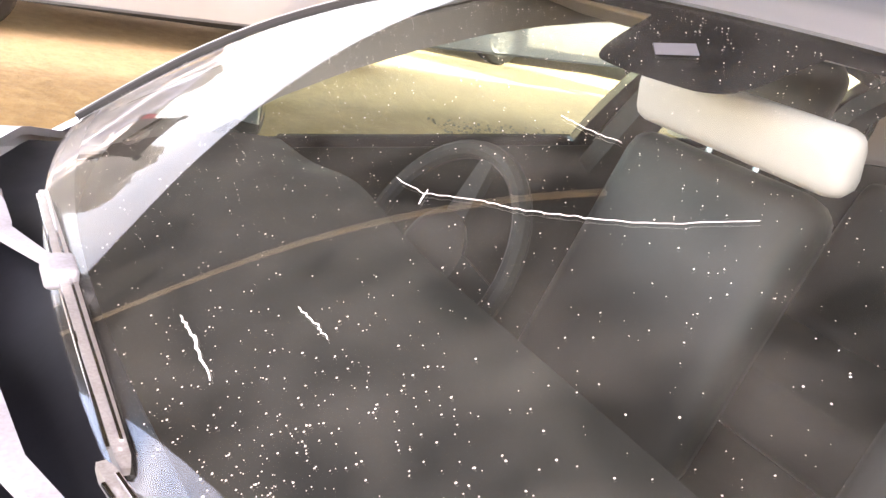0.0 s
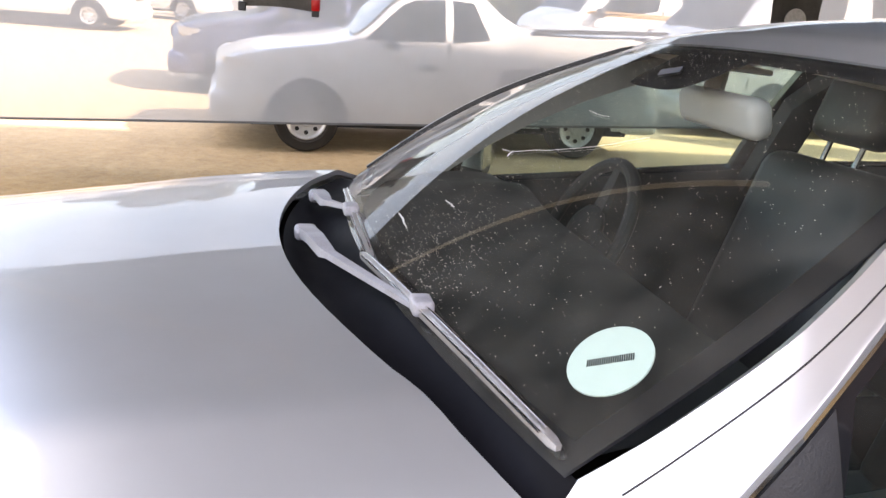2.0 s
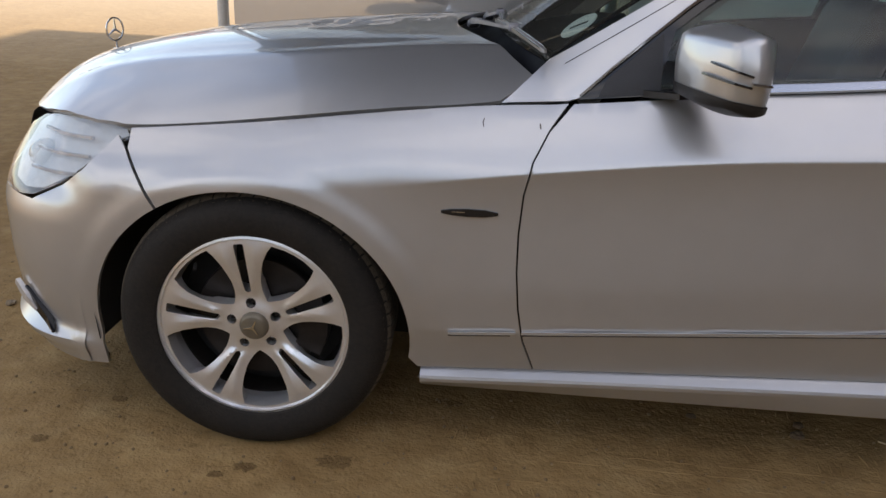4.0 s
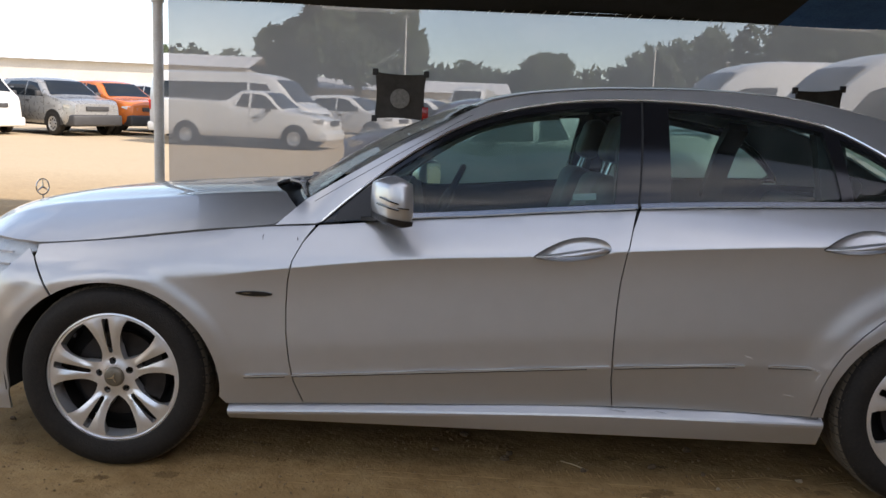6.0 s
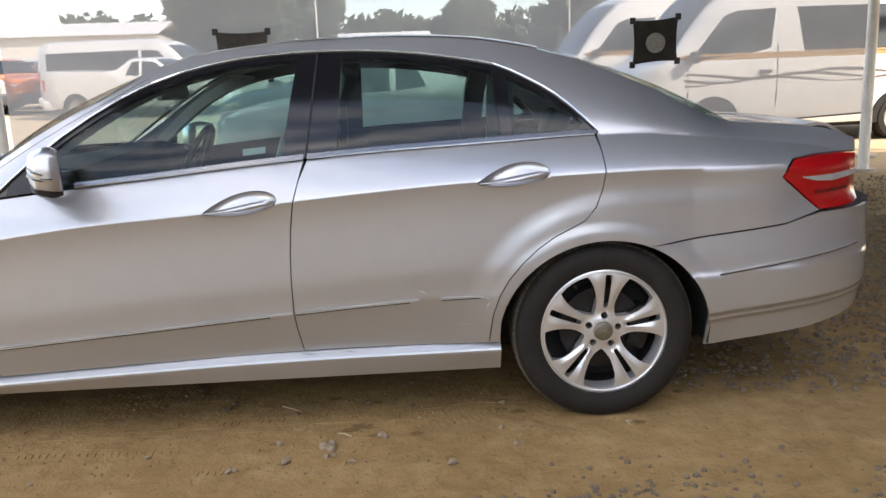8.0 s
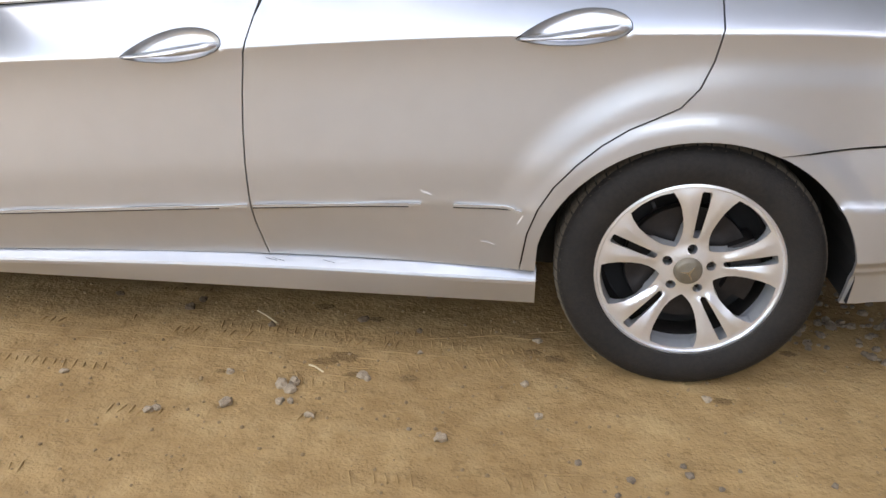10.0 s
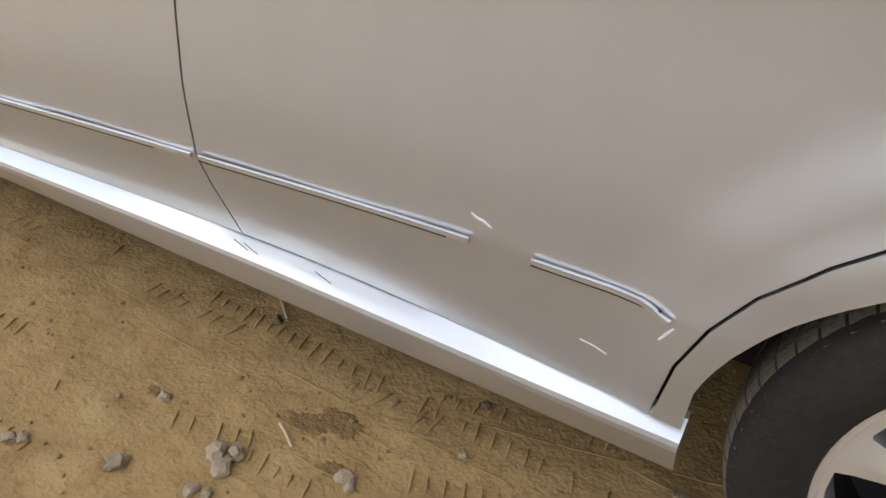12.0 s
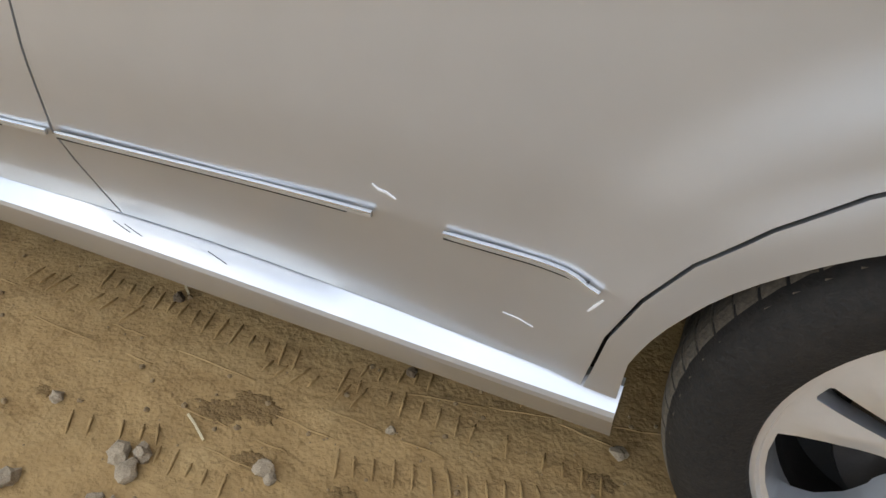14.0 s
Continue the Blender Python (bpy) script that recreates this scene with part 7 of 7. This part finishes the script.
for i, (x, y, r) in enumerate(((1.54, -1.18, 0.016), (1.555, -1.165, 0.013), (1.725, -1.125, 0.020), (1.84, -1.025, 0.019), (1.872, -1.012, 0.020), (1.868, -1.045, 0.021), (1.858, -1.10, 0.015), (1.885, -1.095, 0.012), (1.680, -0.982, 0.013), (2.043, -0.958, 0.018), (2.06, -0.97, 0.012), (2.18, -0.82, 0.010), (1.95, -1.15, 0.013), (2.29, -1.20, 0.020), (2.48, -0.94, 0.012), (1.56, -1.17, 0.012), (2.51, -0.71, 0.014), (1.23, -1.04, 0.012), (2.52, -1.08, 0.013), (2.95, -0.95, 0.015), (0.10, -1.25, 0.011), (-1.09, -0.2, 0.018), (0.9, -1.2, 0.010))):
    stone(x, y, r, i + 3)
for i, (x, y, r) in enumerate(((1.42, -0.645, 0.020), (1.71, -0.72, 0.013), (1.98, -0.655, 0.016), (2.16, -0.70, 0.012), (1.26, -0.41, 0.02), (2.16, -0.47, 0.02), (1.05, -0.30, 0.02), (-0.6, -0.49, 0.014), (1.44, -0.59, 0.014), (1.15, -0.58, 0.014))):
    stone(x, y, r, i + 60, CLOD, "dark brown clod of earth on the dirt")


def damp_spot(x, y, r, seed):
    """A shallow dark damp hollow with a crumbly edge."""
    rng = random.Random(seed)
    bm = bmesh.new()
    n = 44
    rings_ = []
    for k, lift in ((1.0, -0.0010), (0.80, 0.0012), (0.55, 0.0016), (0.28, 0.0008)):
        ring = []
        for i_ in range(n):
            t = 2 * math.pi * i_ / n
            q = r * k * (1 + 0.45 * noise.noise(Vector((2.2 * math.cos(t), 2.2 * math.sin(t), seed))) + (rng.uniform(-0.16, 0.16) if k == 1.0 else rng.uniform(-0.05, 0.05)))
            px, py = x + q * 1.25 * math.cos(t), y + q * 0.8 * math.sin(t)
            ring.append(bm.verts.new((px, py, soil_z(px, py) + lift + rng.uniform(-0.0006, 0.0006))))
        rings_.append(ring)
    for p, q in zip(rings_, rings_[1:]):
        for i_ in range(n):
            bm.faces.new((p[i_], p[(i_ + 1) % n], q[(i_ + 1) % n], q[i_]))
    bm.faces.new(rings_[-1])
    return tagged(part("damp_spot", bm, DAMP, None, smooth=True), "dark damp spot of soil on the dirt ground", "damp soil", "damp spots on the dirt")


for i, (x, y, r) in enumerate(((0.48, -0.615, 0.032), (0.21, -0.93, 0.055), (0.0, -0.98, 0.035), (-0.06, -1.02, 0.025), (-0.44, -0.73, 0.03), (1.97, -0.87, 0.055), (1.92, -0.90, 0.045), (2.02, -0.64, 0.03), (1.84, -0.58, 0.04), (2.56, -0.80, 0.04), (2.50, -0.77, 0.03), (2.17, -0.95, 0.03), (2.02, -0.955, 0.035), (-0.55, -0.94, 0.03), (0.46, -0.60, 0.02), (2.99, -0.95, 0.03), (3.22, -0.68, 0.03), (1.65, -0.98, 0.02))):
    damp_spot(x, y, r * 0.7, i)

# dry straws
for pts in (((1.885, -0.925), (1.906, -0.937), (1.934, -0.954)), ((1.636, -0.635), (1.68, -0.672), (1.719, -0.703))):
    bm = bmesh.new()
    bar(bm, [(x, y, soil_z(x, y) + 0.003 + 0.004 * (i == 1)) for i, (x, y) in enumerate(pts)], 0.0032, 0.0032)
    tagged(part("twig", bm, material("dry_straw", (0.55, 0.45, 0.27), 0.8), None), "short dry straw lying on the dirt", "twig")


def scatter(name, label, count, place, size, mat, seed, rough=0.3):
    """Many small stones in one mesh."""
    rng = random.Random(seed)
    base = []
    for k in range(5):
        bm = bmesh.new()
        bmesh.ops.create_icosphere(bm, subdivisions=1, radius=1)
        r2 = random.Random(seed * 7 + k)
        base.append(([Vector((v.co.x * r2.uniform(0.7, 1.3), v.co.y * r2.uniform(0.7, 1.3), v.co.z * r2.uniform(0.5, 1.0))) for v in bm.verts], [tuple(v.index for v in f.verts) for f in bm.faces]))
        bm.free()
    verts, faces = [], []
    for _ in range(count):
        x, y, w = place(rng)
        r = size(rng) * w
        vs_, fs_ = base[rng.randrange(5)]
        m = pose(x, y, soil_z(x, y) + r * 0.3, rng.uniform(-20, 20), rng.uniform(-20, 20), rng.uniform(0, 360))
        k = len(verts)
        verts += [m @ (p * r) for p in vs_]
        faces += [tuple(i + k for i in f) for f in fs_]
    return tagged(mesh_object(name, verts, faces, mat), label, "gravel", kind="stuff")


GRAVEL = material("gravel_grey", (0.10, 0.074, 0.048), 0.9, vary=0.6, scale=55, detail=(0.21, 0.155, 0.10))


def gravel_patch(rng):
    while True:
        x, y = rng.uniform(2.9, 8.0), rng.uniform(-1.1, 5.0)
        edge = -0.75 + 0.25 * noise.noise(Vector((x * 1.1, 0, 2))) + (0.55 if x > 4.0 else 0) * sm(4.0, 5.0, x)
        lim = 3.05 + 0.25 * noise.noise(Vector((0, y * 2, 4)))
        if y > edge and x > lim and not (x < 3.9 and y > 0.9) and rng.random() < 1.15 - (y + 1) * 0.12:
            return x, y, 1.0


scatter("gravel", "spilled grey gravel on the dirt behind the car", 9000, gravel_patch, lambda r: r.uniform(0.006, 0.018), GRAVEL, 5)


def grit_place(rng):
    x, y = rng.uniform(-1.5, 4.2), rng.uniform(-1.9, 0.7)
    return x, y, 1.0


scatter("grit", "fine brown grit strewn over the dirt", 5200, grit_place, lambda r: 0.0015 + 0.0045 * r.random() ** 3, material("grit_brown", (0.26, 0.17, 0.08), 0.95, vary=0.5, scale=30, detail=(0.14, 0.09, 0.045)), 9)
scatter("grit", "sparse pale pebbles strewn over the dirt", 150, lambda r: (r.gauss(2.95, 0.35), r.gauss(-1.5, 0.12), 1.0), lambda r: r.uniform(0.004, 0.013), GRAVEL, 12)


def tread_marks(a, b, half, seed, wear):
    """The print of a tyre from a to b: two rows of lug bars across the track and thin ribs along it."""
    rng = random.Random(seed)
    a, b = Vector((*a, 0)), Vector((*b, 0))
    d = (b - a).normalized()
    side = Vector((-d.y, d.x, 0))
    length = (b - a).length
    bm = bmesh.new()

    def lay(pts, w, h):
        bar(bm, [(p.x, p.y, soil_z(p.x, p.y) + 0.0004) for p in pts], w, h)
    for row in (-1, 1):
        u = 0.0
        while u < length:
            u += rng.uniform(0.024, 0.033)
            c = a + d * u + side * (row * half + 0.012 * noise.noise(Vector((u * 2, row, seed))))
            if noise.noise(c * 4.3 + Vector((0, 0, seed))) < wear or rng.random() < 0.12:
                continue
            e = (side + d * 0.22 * row + d * rng.uniform(-0.12, 0.12)) * rng.uniform(0.012, 0.026)
            lay([c - e, c - e * 0.5, c + e * 0.5, c + e], [0.0015, 0.0040, 0.0044, 0.0015], [0.001, 0.0062, 0.007, 0.001])
    for off in (-0.62, -0.2, 0.25, 0.66):
        u = 0.0
        while u < length:
            run = rng.uniform(0.05, 0.16)
            if noise.noise(Vector((u * 3, off * 5, seed))) > wear + 0.12:
                lay([a + d * (u + run * k / 5) + side * (off * half + rng.uniform(-0.002, 0.002)) for k in range(6)], [0.001] + [0.0024] * 4 + [0.001], [0.0005] + [0.0024] * 4 + [0.0005])
            u += run + rng.uniform(0.0, 0.08)
    return tagged(part("tread_marks", bm, SOIL, None, smooth=True, angle=3), "lug prints of tyres pressed into the dirt", "tyre marks", kind="stuff")


tread_marks((0.45, -0.87), (2.25, -0.90), 0.11, 1, -0.02)
tread_marks((1.45, -0.98), (2.75, -0.66), 0.09, 2, 0.06)
tread_marks((1.25, -0.62), (2.55, -0.68), 0.10, 3, 0.1)
tread_marks((1.1, -1.32), (2.6, -1.22), 0.11, 4, 0.14)
